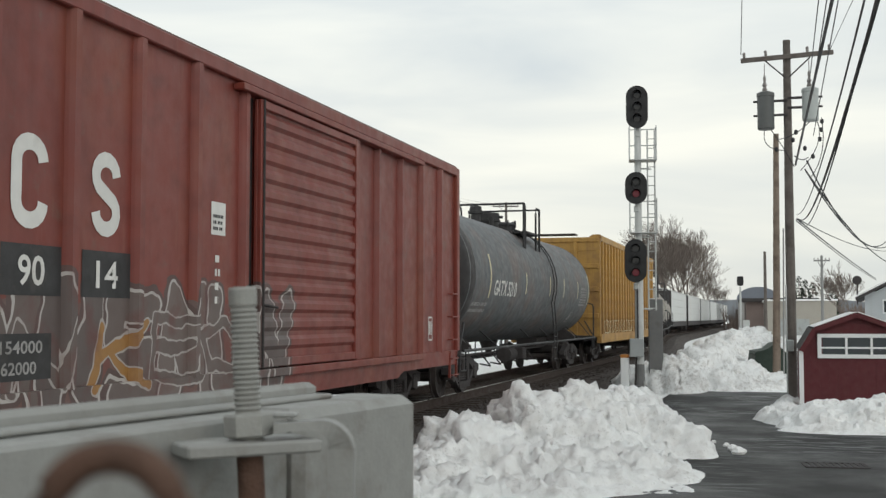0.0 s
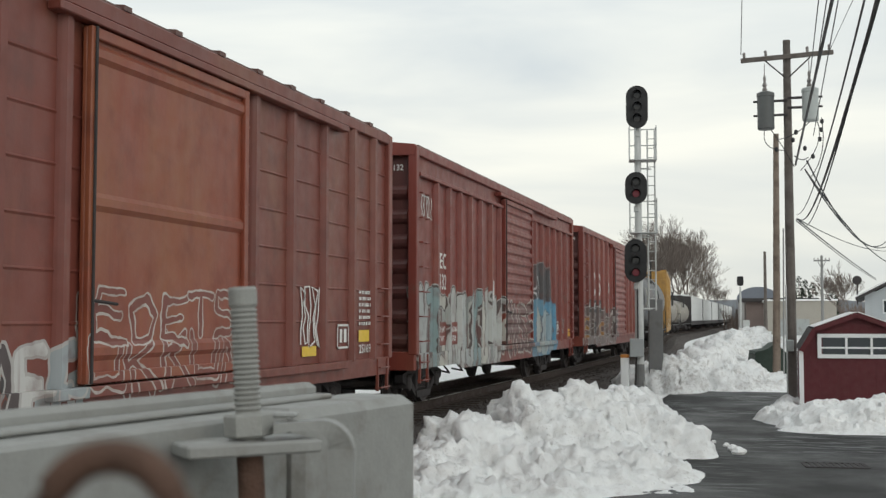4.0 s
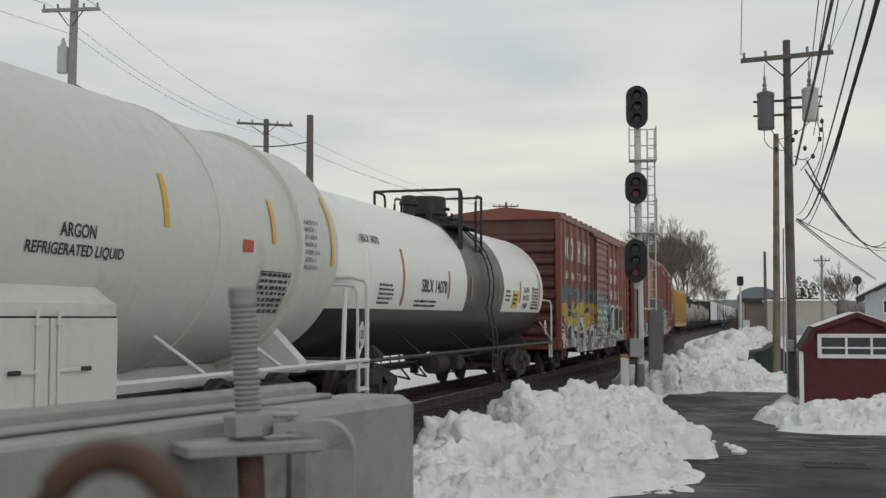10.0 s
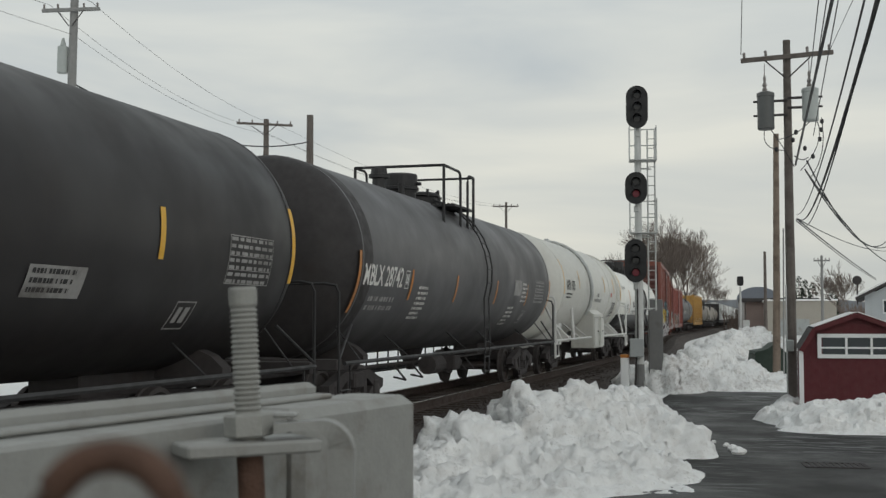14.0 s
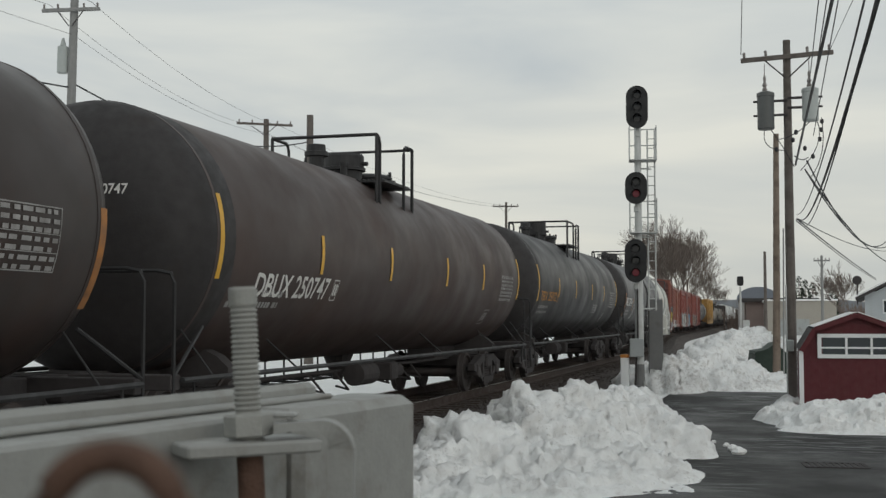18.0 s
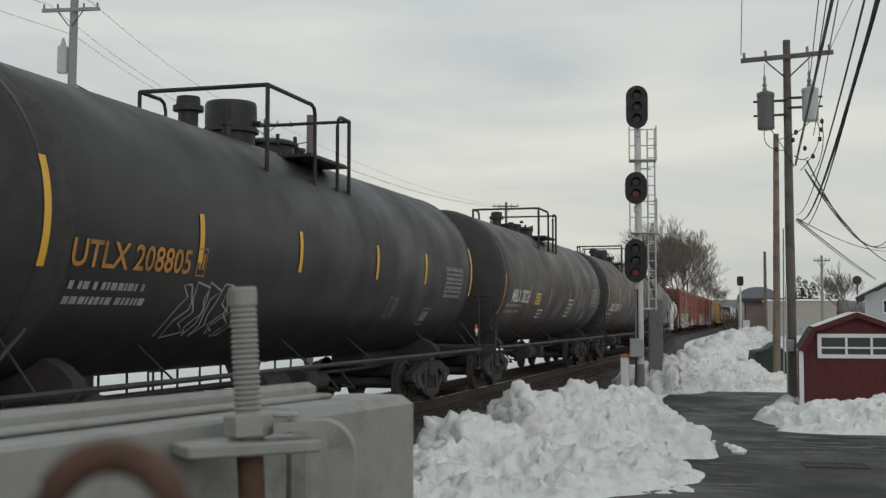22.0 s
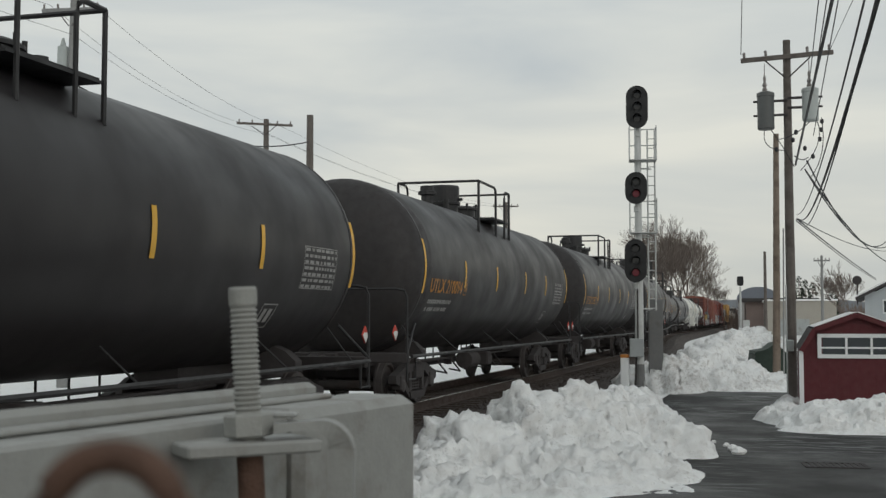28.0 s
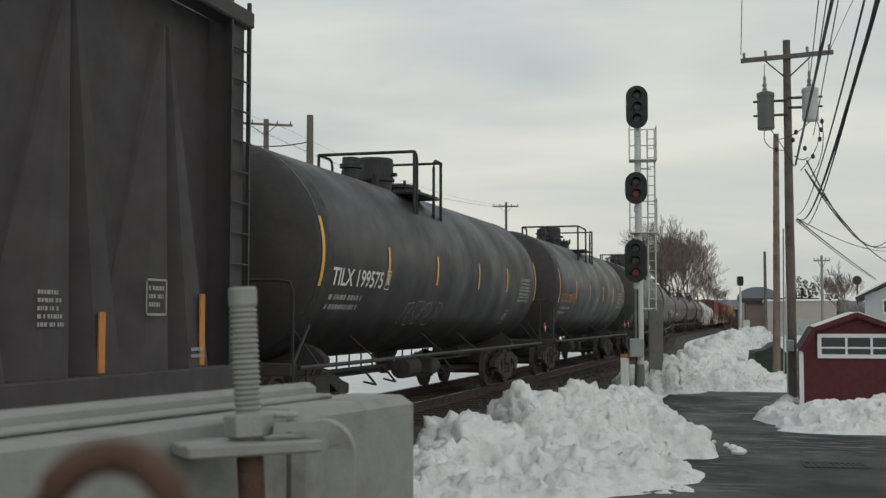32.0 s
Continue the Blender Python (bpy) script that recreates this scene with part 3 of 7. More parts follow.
m_so = car_red("brown_side_b", BROWN, [(-7.4, 1.9, 0.5, 1.95, (0.05, 0.03, 0.05), TAG_SHADE, 0.9, 0.0), (-7.0, 1.4, 0.5, 1.2, (0.05, 0.04, 0.06), TAG_WILD, 0.30, 0.0)], 13.0,
               ((-7.2, 1.7, 2.02, 2.45, 8, 0.07, 0.03, ((0.06, 0.17, 0.19), (0.05, 0.04, 0.06), (0.09, 0.22, 0.24)), (0.06, 0.05, 0.07), 20, (0.03, (0.10, 0.16, 0.17)), (7, 3, 4)),
                (-7.1, -0.9, 1.22, 2.10, 6, 0.18, 0.03, (YEL, YEL, (0.42, 0.30, 0.05)), INK, 21, (0.02, (0.30, 0.30, 0.31)), (3, 0, 4, 7, 2, 1)),
                (-0.9, 1.7, 1.30, 2.05, 3, 0.17, 0.03, (YEL, TEAL, (0.12, 0.30, 0.31)), INK, 26, (0.02, (0.30, 0.30, 0.31)), (3, 7, 6)),
                (-7.2, 1.6, 0.50, 1.38, 12, 0.10, 0.03, ((0.58, 0.58, 0.59), (0.05, 0.04, 0.05), (0.60, 0.60, 0.61), (0.50, 0.36, 0.40), INK), INK, 22, (0.035, (0.52, 0.52, 0.53)), (3, 0, 3, 4, 2)),
                (-7.0, 1.4, 0.60, 1.90, 9, 0.04, 0.02, ((0.44, 0.16, 0.24), INK, TEAL, (0.55, 0.55, 0.55), INK), INK, 28, None, (3, 6, 3, 0)),
                (2.0, 5.9, 0.62, 1.98, 6, 0.22, 0.05, (INK,), (0.56, 0.57, 0.57), 23, (0.06, (0.40, 0.40, 0.41)), (7, 1, 2, 0, 3, 4)),
                (2.1, 5.8, 0.7, 1.2, 6, 0.03, 0.02, (PALE,), INK, 25, None, (4, 3, 1, 0))))
m_redplain = car_red("oxide_red_plain", RED, None, 3.0)
m_brownplain = car_red("brown_plain", BROWN, None, 7.0)
m_orangedoor = car_red("orange_red_door", (0.25, 0.062, 0.032), None, 2.0, ((-1.2, 1.9, 0.95, 1.45, 5, 0.035, 0.02, (BROWN,), (0.42, 0.38, 0.35), 12), (-1.1, 1.8, 1.35, 1.85, 5, 0.03, 0.02, (BROWN,), (0.46, 0.42, 0.38), 14)))
# end walls take a darker red than the sides
m_darkred_end = car_red("dark_oxide_red_end", (0.092, 0.030, 0.027), None, 6.0)
m_roof_red = car_red("oxide_red_roof", (0.115, 0.05, 0.04), None, 4.0)
# ---- the track's course: straight past the camera, then a gentle reverse curve to the left ----
TRACK_X, BEND_FROM, BEND_OVER, BEND_BY = -7.41, 52.0, 75.0, 4.0
SPEED = 7.66


def track_x(y):
    u = min(1.0, max(0.0, (y - BEND_FROM) / BEND_OVER))
    return TRACK_X - BEND_BY * u * u * (3 - 2 * u) - 0.006 * max(0.0, y - 120.0)


def track_turn(y):
    return math.degrees(math.atan((track_x(y - 3) - track_x(y + 3)) / 6.0))


# ---- running gear, shared by all cars ----
def truck_meshes():
    wheel = Shape().lathe("x", [(-0.07, 0.16), (-0.07, 0.33), (-0.065, 0.36), (-0.055, 0.455), (-0.025, 0.455), (-0.02, 0.425), (0.065, 0.415), (0.07, 0.36), (0.03, 0.33), (0.03, 0.17), (0.075, 0.15), (0.075, 0.10)], n=28)
    axle = Shape().rod((-0.98, 0, 0), (0.98, 0, 0), 0.085, 12)
    for s in (-1, 1):
        axle.lathe("x", [(s * 0.98, 0.085), (s * 0.985, 0.115), (s * 1.10, 0.115), (s * 1.115, 0.07)], n=14)
    frame_ = Shape()
    top = [(-1.22, 0.60), (-0.95, 0.66), (-0.55, 0.78), (0.55, 0.78), (0.95, 0.66), (1.22, 0.60), (1.22, 0.47), (1.02, 0.42), (0.72, 0.52), (0.46, 0.64), (-0.46, 0.64), (-0.72, 0.52), (-1.02, 0.42), (-1.22, 0.47)]
    frame_.prism("x", top, -0.075, 0.075)
    for s in (-1, 1):
        frame_.prism("x", [(s * 0.44, 0.66), (s * 0.30, 0.66), (s * 0.30, 0.30), (s * 0.44, 0.30)], -0.07, 0.07)
        frame_.prism("x", [(s * 0.86, 0.46), (s * 0.70, 0.50), (s * 0.34, 0.24), (s * 0.44, 0.18)], -0.07, 0.07)
        frame_.box(-0.10, s * 0.875 - 0.13, 0.34, 0.10, s * 0.875 + 0.13, 0.60, 0.02)
    frame_.prism("x", [(-0.46, 0.29), (0.46, 0.29), (0.40, 0.16), (-0.40, 0.16)], -0.09, 0.09)
    spring = Shape()
    coil = []
    for z in range(5):
        coil += [(0.30 + z * 0.052, 0.055), (0.318 + z * 0.052, 0.072), (0.340 + z * 0.052, 0.055)]
    spring.lathe("z", coil, n=10)
    bolster = Shape().box(-1.12, -0.22, 0.50, 1.12, 0.22, 0.76, 0.03).lathe("z", [(0.76, 0.25), (0.84, 0.24)], n=16)
    bolster.box(-0.72, 0.62, 0.30, 0.72, 0.70, 0.42, 0.01).box(-0.72, -0.70, 0.30, 0.72, -0.62, 0.42, 0.01)
    for s in (-1, 1):
        k = len(axle.v)
        axle.v += [(s * (x + 0.755), y, z) for x, y, z in wheel.v]
        axle.f += [tuple(i + k for i in f) for f in wheel.f]
    out = {"wheelset": axle.mesh("wheelset", True), "side_frame": frame_.mesh("side_frame"),
           "spring": spring.mesh("spring", True), "bolster": bolster.mesh("bolster")}
    out["coupler"] = Shape().box(-0.09, -0.85, 0.79, 0.09, 0.0, 0.97, 0.03).box(-0.17, 0.0, 0.74, 0.15, 0.16, 1.02, 0.05).box(-0.16, 0.12, 0.76, -0.04, 0.30, 1.0, 0.04).rod((0.22, 0.02, 0.8), (0.42, 0.1, 0.42), 0.03).mesh("coupler")
    return out


GEAR = truck_meshes()
wheelsets = []


def truck(car, y):
    b = part("bogie", GEAR["bolster"], m_iron, car, m=pose(0, y, 0))
    for s in (-1, 1):
        part("side_frame", GEAR["side_frame"], m_iron, b, m=pose(s * 1.0, 0, 0))
        for k in (-1, 0, 1):
            part("spring", GEAR["spring"], m_iron, b, m=pose(s * 1.0, k * 0.155, 0))
        wheelsets.append((part("wheelset", GEAR["wheelset"], m_wheel, b, m=pose(0, s * 0.875, 0.42)), s * 0.875))


def running_gear(car, half, end):
    """half: to the truck's centre; end: to the coupler's root."""
    for s in (-1, 1):
        truck(car, s * half)
        part("coupler", GEAR["coupler"], m_iron, car, m=pose(0, s * (end + 0.55), 0, 0, 0, 0 if s > 0 else 180))


def brake_gear(y0, y1):
    g = Shape().rod((0.35, y0, 0.72), (0.35, y1, 0.72), 0.025).rod((-0.3, y0, 0.66), (-0.3, y1, 0.66), 0.02)
    g.lathe("y", [(-0.9, 0.05), (-0.88, 0.19), (-0.1, 0.19), (-0.08, 0.05)], 0.62, 0, 0.66, n=14)
    g.box(0.45, 0.4, 0.5, 0.85, 0.8, 0.82, 0.03).lathe("y", [(1.3, 0.04), (1.32, 0.13), (1.8, 0.13), (1.82, 0.04)], 0.5, 0, 0.62, n=12)
    for y in (-2.2, -1.1, 1.0, 2.3, 3.0):
        g.rod((0.35, y, 0.72), (0.55, y + 0.15, 0.42), 0.02).rod((0.55, y + 0.15, 0.42), (0.2, y + 0.5, 0.45), 0.02)
    return g


# ---- lettering and marks ----
def marked(ob):
    """Small print is one part of many dashes."""
    if ob.name.startswith("small_print"):
        ob["kind"] = "stuff"
    return ob


def flat_mark(car, name, me, mat_, y, z, x, label=""):
    """Lays a flat mesh on the near side of a box-shaped car."""
    for v in me.vertices:
        u, w = v.co.x, v.co.y
        v.co = (x, y + u, z + w)
    return marked(part(name, me, mat_, car, label))


def tank_mark(car, name, me, mat_, y, z, R, zc, label="", lift=0.008):
    """Wraps a flat mesh round the near side of a tank; z: the height at which its foot begins."""
    f0 = math.asin(max(-1.0, min(1.0, (z - zc) / R)))
    for v in me.vertices:
        u, w = v.co.x, v.co.y
        f = f0 + w / R
        v.co = ((R + lift) * math.cos(f), y + u, zc + (R + lift) * math.sin(f))
    return marked(part(name, me, mat_, car, label))


def head_mark(car, me, mat_, x, z, R, zc, yc, hd, name="end_number"):
    """Lays a flat mesh on the domed rear end of a tank."""
    for v in me.vertices:
        a, b = x + v.co.x, z + v.co.y
        q = min(0.98, (a * a + (b - zc) ** 2) / (R * R))
        v.co = (a, yc - hd * math.sqrt(1 - q) - 0.012, b)
    return part(name, me, mat_, car)


def patch(w, h, nx=1, ny=8):
    s = Shape()
    vs = [(w * i / nx, h * j / ny, 0) for j in range(ny + 1) for i in range(nx + 1)]
    return s.add(vs, [(j * (nx + 1) + i, j * (nx + 1) + i + 1, (j + 1) * (nx + 1) + i + 1, (j + 1) * (nx + 1) + i) for j in range(ny) for i in range(nx)])


def rect(s, x0, y0, x1, y1):
    n = max(1, int((y1 - y0) / 0.12))
    for k in range(n):
        a, b = y0 + (y1 - y0) * k / n, y0 + (y1 - y0) * (k + 1) / n
        s.add([(x0, a, 0), (x1, a, 0), (x1, b, 0), (x0, b, 0)], [(0, 1, 2, 3)])
    return s


def bars(w, h, rows, rng, fill=0.8):
    """Unreadable small print: broken bars."""
    s = Shape()
    step = h / rows
    for r in range(rows):
        x, end = 0.0, w * rng.uniform(0.7, 1.0)
        while x < end:
            k = rng.uniform(0.25, 0.75) * step
            rect(s, x, h - (r + 1) * step + step * 0.34, min(x + k, end), h - r * step - step * 0.14)
            x += k + step * rng.choice((0.14, 0.16, 0.18, 0.5))
    return s.mesh("small_print")


def table_print(w, h, rng):
    """A boxed stencil table."""
    s = Shape()
    t = 0.012
    rect(s, 0, 0, w, t), rect(s, 0, h - t, w, h), rect(s, 0, 0, t, h), rect(s, w - t, 0, w, h)
    rows = 7
    for r in range(rows):
        y = h * (r + 0.2) / rows
        if r in (2, 4):
            rect(s, 0, y - 0.012, w, y - 0.004)
        x = 0.03
        while x < w - 0.06:
            k = rng.uniform(0.05, 0.16)
            rect(s, x, y, min(x + k, w - 0.03), y + h / rows * 0.5)
            x += k + rng.uniform(0.02, 0.06)
    return s.mesh("stencil_table")


def outline(w, h, t=0.018, bar=True):
    s = Shape()
    rect(s, 0, 0, w, t), rect(s, 0, h - t, w, h), rect(s, 0, 0, t, h), rect(s, w - t, 0, w, h)
    if bar:
        rect(s, w * 0.2, h * 0.25, w * 0.42, h * 0.8), rect(s, w * 0.55, h * 0.25, w * 0.8, h * 0.8)
    return s.mesh("stencil_box")


def scrawl(w, h, strokes, rng, t=0.02):
    """A sprayed scrawl: crossing strokes, no letters."""
    pts = []
    for k in range(strokes):
        x = w * (k + rng.uniform(0.1, 0.9)) / strokes
        run = [(x + rng.uniform(-0.1, 0.1) * min(w, 1.5), h * q / 4 + rng.uniform(-0.08, 0.08) * h) for q in range(5)]
        pts += run if k % 2 == 0 else run[::-1]
    vs = []
    for i, (a, b) in enumerate(pts):
        (p, q), (c, d) = pts[max(0, i - 1)], pts[min(len(pts) - 1, i + 1)]
        l = math.hypot(c - p, d - q) or 1
        nx, ny = -(d - q) / l * t / 2, (c - p) / l * t / 2
        vs += [(a - nx, b - ny, 0.00002 * i), (a + nx, b + ny, 0.00002 * i)]
    return Shape().add(vs, [(2 * i, 2 * i + 2, 2 * i + 3, 2 * i + 1) for i in range(len(pts) - 1)]).mesh("spray_scrawl")


# ---- tank cars ----
def tank_car(name, label, half, R, zc, shell_mat, rail_mat, stripes, stripe_mat, seed, dome=0.1, dome_r=0.36, dome_h=0.56, rails=(-1.9, 1.04), ends=None,
             group="cars of the freight train", ladder=0.3, lattice=True, print_=True, long_z=-0.47, short_z=-0.32, end_mat=None, climb=False):
    rng = random.Random(seed)
    car = thing(name, label, "tank car", group=group)
    hd = R * 0.42
    prof = []
    n = 8
    for k in range(n + 1):
        a = math.pi / 2 * k / n
        prof.append((-half + hd - hd * math.cos(a), max(0.02, R * math.sin(a))))
    prof += [(-half + hd + 0.9, R), (-2.0, R), (2.0, R), (half - hd - 0.9, R)]
    for k in range(n, -1, -1):
        a = math.pi / 2 * k / n
        prof.append((half - hd + hd * math.cos(a), max(0.02, R * math.sin(a))))
    shell = part("tank_shell", Shape().lathe("y", prof, 0, 0, zc, 56), shell_mat, car, smooth=True)
    for y in (-half + hd + 0.02, half - hd - 0.02):
        part("weld_band", Shape().lathe("y", [(y - 0.03, R), (y - 0.03, R + 0.005), (y + 0.03, R + 0.005), (y + 0.03, R)], 0, 0, zc, 56), shell_mat, car, smooth=True)
    if ends:
        e = Shape().lathe("y", [(-half + hd + 0.45, R + 0.004), (-half + hd, R + 0.004)] + [(-half + hd - (hd + 0.004) * math.sin(math.pi / 2 * k / 8), max(0.02, (R + 0.004) * math.cos(math.pi / 2 * k / 8))) for k in range(1, 9)], 0, 0, zc, 56)
        part("stained_end", e, ends, car, smooth=True)
    sill = 1.02
    for s in (-1, 1):
        under = Shape()
        y0, y1 = s * (half - 3.4), s * (half + 0.35)
        under.box(-0.32, min(y0, y1), 0.72, 0.32, max(y0, y1), sill, 0.02)
        yb = s * (half - 1.75)
        under.prism("y", [(-1.05, 1.15), (-1.2, 1.02), (-1.2, 0.9), (1.2, 0.9), (1.2, 1.02), (1.05, 1.15), (0.8, zc - R * 0.8), (-0.8, zc - R * 0.8)], yb - 0.11, yb + 0.11)
        under.box(-1.5, s * (half + 0.15) - 0.1, 0.86, 1.5, s * (half + 0.15) + 0.1, sill, 0.01)
        part("stub_sill", under, m_iron, car)
    part("bottom_outlet", Shape().lathe("z", [(zc - R - 0.42, 0.09), (zc - R - 0.25, 0.09), (zc - R - 0.25, 0.16), (zc - R + 0.05, 0.28)], n=14), m_iron, car)
    part("brake_rigging", brake_gear(-half + 2.5, half - 2.5), m_iron, car)
    running_gear(car, half - 1.75, half - 0.15)
    # side grab rails
    for s in (1, -1):
        g = Shape().tube([(s * 1.55, -half - 0.1, 0.96), (s * 1.55, half + 0.1, 0.96)], 0.032)
        for y in (-half + 0.6, -half + 2.9, -1.2, 1.2, half - 2.9, half - 0.6):
            g.rod((s * 1.55, y, 0.96), (s * 1.12, y, 1.32 if abs(y) < half - 1 else 1.5), 0.013)
        part("side_rail", g, rail_mat, car)
        for e in (-1, 1):
            h = Shape()
            ye = e * (half + 0.2)
            h.tube([(s * 1.5, ye, 0.55), (s * 1.5, ye, 1.95), (s * 1.46, ye, 2.05), (s * 1.3, ye, 2.08), (s * 0.2, ye, 2.08)], 0.024)
            h.tube([(s * 1.52, ye, 0.58), (s * 1.52, ye - e * 0.4, 0.58), (s * 1.52, ye - e * 0.4, 0.95)], 0.02)
            h.tube([(s * 1.5, ye, 1.0), (s * 1.35, ye - e * 0.9, 1.5)], 0.022)
            part("end_rail", h, end_mat or rail_mat, car)
    # ladder and top platform
    for s in ((1, -1) if climb else (-1,)):
        lad = Shape()
        for dy in (-0.2, 0.2):
            pts = [(s * 1.56, ladder + dy, 0.45), (s * 1.58, ladder + dy, 1.2)]
            for k in range(9):
                a = radians(-18 + 92 * k / 8)
                pts.append((s * (R + 0.09) * math.cos(a), ladder + dy, zc + (R + 0.09) * math.sin(a)))
            lad.tube(pts, 0.018, 5)
        for z in (0.5, 0.8, 1.1, 1.4):
            lad.rod((s * 1.57, ladder - 0.2, z), (s * 1.57, ladder + 0.2, z), 0.014, 5)
        for k in range(10):
            a = radians(-16 + 88 * k / 9)
            p = (s * (R + 0.09) * math.cos(a), zc + (R + 0.09) * math.sin(a))
            lad.rod((p[0], ladder - 0.2, p[1]), (p[0], ladder + 0.2, p[1]), 0.014, 5)
        part("ladder", lad, rail_mat, car)
    top = zc + R
    a, b = rails
    zr, xn, xf = top + 0.50, 1.22, -0.60
    foot = zc + math.sqrt(max(0.04, R * R - xn * xn)) - 0.02
    far_foot = zc + math.sqrt(R * R - xf * xf) - 0.02
    deck = part("platform", Shape().box(0.45, max(a, b - 1.5), top - 0.22, xn, b - 0.02, top - 0.19), m_blackrail, car)
    slat = Shape().box(0.47, max(a, b - 1.5), top - 0.189, 0.50, b - 0.02, top - 0.16).mesh("slat")
    for k in range(9):
        part("slat", slat, m_blackrail, deck, m=pose(k * 0.085, 0, 0))
    near = Shape().tube([(xf, a, far_foot), (xf, a, zr)], 0.03).tube([(xn, a, zr), (xf, a, zr)], 0.03).rod((xn, a, foot), (xn, a, zr), 0.03)
    if b - a > 2.0:
        g0 = a + 0.54 * (b - a)
        near.tube([(xn, a, zr), (xn, g0 - 0.12, zr), (xn, g0 - 0.03, zr - 0.04), (xn, g0, zr - 0.14), (xn, g0, foot)], 0.028)
    else:
        near.tube([(xn, a, zr), (xn, a + 0.10, zr - 0.03), (xn, a + 0.16, zr - 0.14), (xn, a + 0.16, foot)], 0.028)
    near.tube([(xf, a, zr), (xf, a + 0.55, zr), (xf, a + 0.64, zr - 0.04), (xf, a + 0.68, zr - 0.14), (xf, a + 0.68, far_foot)], 0.026)
    far = Shape().tube([(xn, b, foot), (xn, b, zr)], 0.03).tube([(xn, b, zr), (xf, b, zr)], 0.026).rod((xf, b, far_foot), (xf, b, zr), 0.026)
    far.tube([(xn, b, zr), (xn, b - 0.36, zr), (xn, b - 0.44, zr - 0.04), (xn, b - 0.48, zr - 0.14), (xn, b - 0.48, foot)], 0.028)
    far.tube([(xf, b, zr), (xf, b - 0.36, zr), (xf, b - 0.44, zr - 0.04), (xf, b - 0.48, zr - 0.14), (xf, b - 0.48, far_foot)], 0.026)
    part("platform_rail", near, m_blackrail, car), part("platform_rail", far, m_blackrail, car)
    d = Shape().lathe("z", [(top - 0.25, dome_r * 0.92), (top + 0.12, dome_r * 0.92), (top + 0.13, dome_r * 1.08), (top + 0.18, dome_r * 1.08), (top + 0.19, dome_r), (top + dome_h - 0.04, dome_r), (top + dome_h, dome_r * 0.95), (top + dome_h + 0.02, 0.05)], 0.05, dome, 0, 28)
    d.rod((0.05 + dome_r, dome, top + 0.25), (0.14 + dome_r, dome, top + 0.25), 0.04, 6)
    part("dome", d, m_blackrail, car)
    man = Shape().lathe("z", [(top - 0.12, 0.42), (top + 0.10, 0.42), (top + 0.11, 0.48), (top + 0.15, 0.48), (top + 0.19, 0.40), (top + 0.21, 0.05)], 0.05, dome + 1.2, 0, 24)
    for k in range(8):
        q = 2 * math.pi * k / 8
        man.rod((0.05 + 0.46 * math.cos(q), dome + 1.2 + 0.46 * math.sin(q), top + 0.08), (0.05 + 0.46 * math.cos(q), dome + 1.2 + 0.46 * math.sin(q), top + 0.24), 0.03, 6)
    part("manway", man, m_blackrail, car, "bolted manway cover")
    vent = Shape().lathe("z", [(top - 0.1, 0.13), (top + 0.24, 0.13), (top + 0.25, 0.20), (top + 0.32, 0.20), (top + 0.33, 0.16), (top + 0.44, 0.15), (top + 0.46, 0.03)], 0.0, dome - 1.15, 0, 14)
    part("relief_valve", vent, m_blackrail, car)
    for k, (dx, dy, r, h) in enumerate(((-0.25, 0.6, 0.09, 0.26), (0.3, 1.85, 0.08, 0.16), (0.28, -0.6, 0.06, 0.2))):
        part("valve", Shape().lathe("z", [(top - 0.06, r), (top + h * 0.7, r), (top + h * 0.7, r * 1.3), (top + h, r * 1.3)], dx, dome + dy, 0, 12), m_blackrail, car)
    if lattice:
        s = Shape()
        for x in (-1.1, -0.6):
            s.rod((x, -half + 3.2, 0.50), (x, half - 3.2, 0.50), 0.02)
        for k in range(14):
            y = -half + 3.3 + k * (2 * half - 6.6) / 13
            s.rod((-1.1, y, 0.5), (-0.6, y, 0.5), 0.018, 5).rod((-0.85, y, 0.5), (-0.85, y, 1.0), 0.018, 5)
        part("running_board", s, m_blackrail, car)
    # reflective stripes
    for k, y in enumerate(stripes):
        long = k in (0, len(stripes) - 1)
        h = 0.95 if long else 0.52
        z = (zc + long_z if long else zc + short_z)
        me = patch(0.1, h).mesh("reflector")
        tank_mark(car, "reflector", me, stripe_mat if (k < 5 or long) else m_stripe_w, y - 0.05, z, R, zc)
    if print_:
        e = half - hd
        tank_mark(car, "stencil_table", table_print(1.15, 0.56, rng), m_letter_g, e - 1.75, zc - 0.52, R, zc)
        tank_mark(car, "stencil_box", outline(0.42, 0.36), m_letter_g, e - 2.6, zc - 1.02, R, zc)
        tank_mark(car, "small_print", bars(1.7, 0.3, 2, rng), m_letter_g, -e + 0.55, zc - 0.82, R, zc)
    return car


def marks(car, text, y, z, h, w, mat_, R, zc, boxed=True):
    me = letters(text, h, w)
    tank_mark(car, "car_number", me, mat_, y, z, R, zc)
    if boxed:
        tank_mark(car, "stencil_box", outline(0.2, 0.3, 0.014), mat_, y + w + 0.14, z - 0.02, R, zc)


TANK_R, TANK_Z = 1.55, 2.50
U_STRIPES = (-7.0, -4.25, -1.55, 1.45, 4.0, 7.1)
cars = []   # (object, place of the car's middle along the train at the start)


def put(car, c):
    cars.append((car, c))
    return car


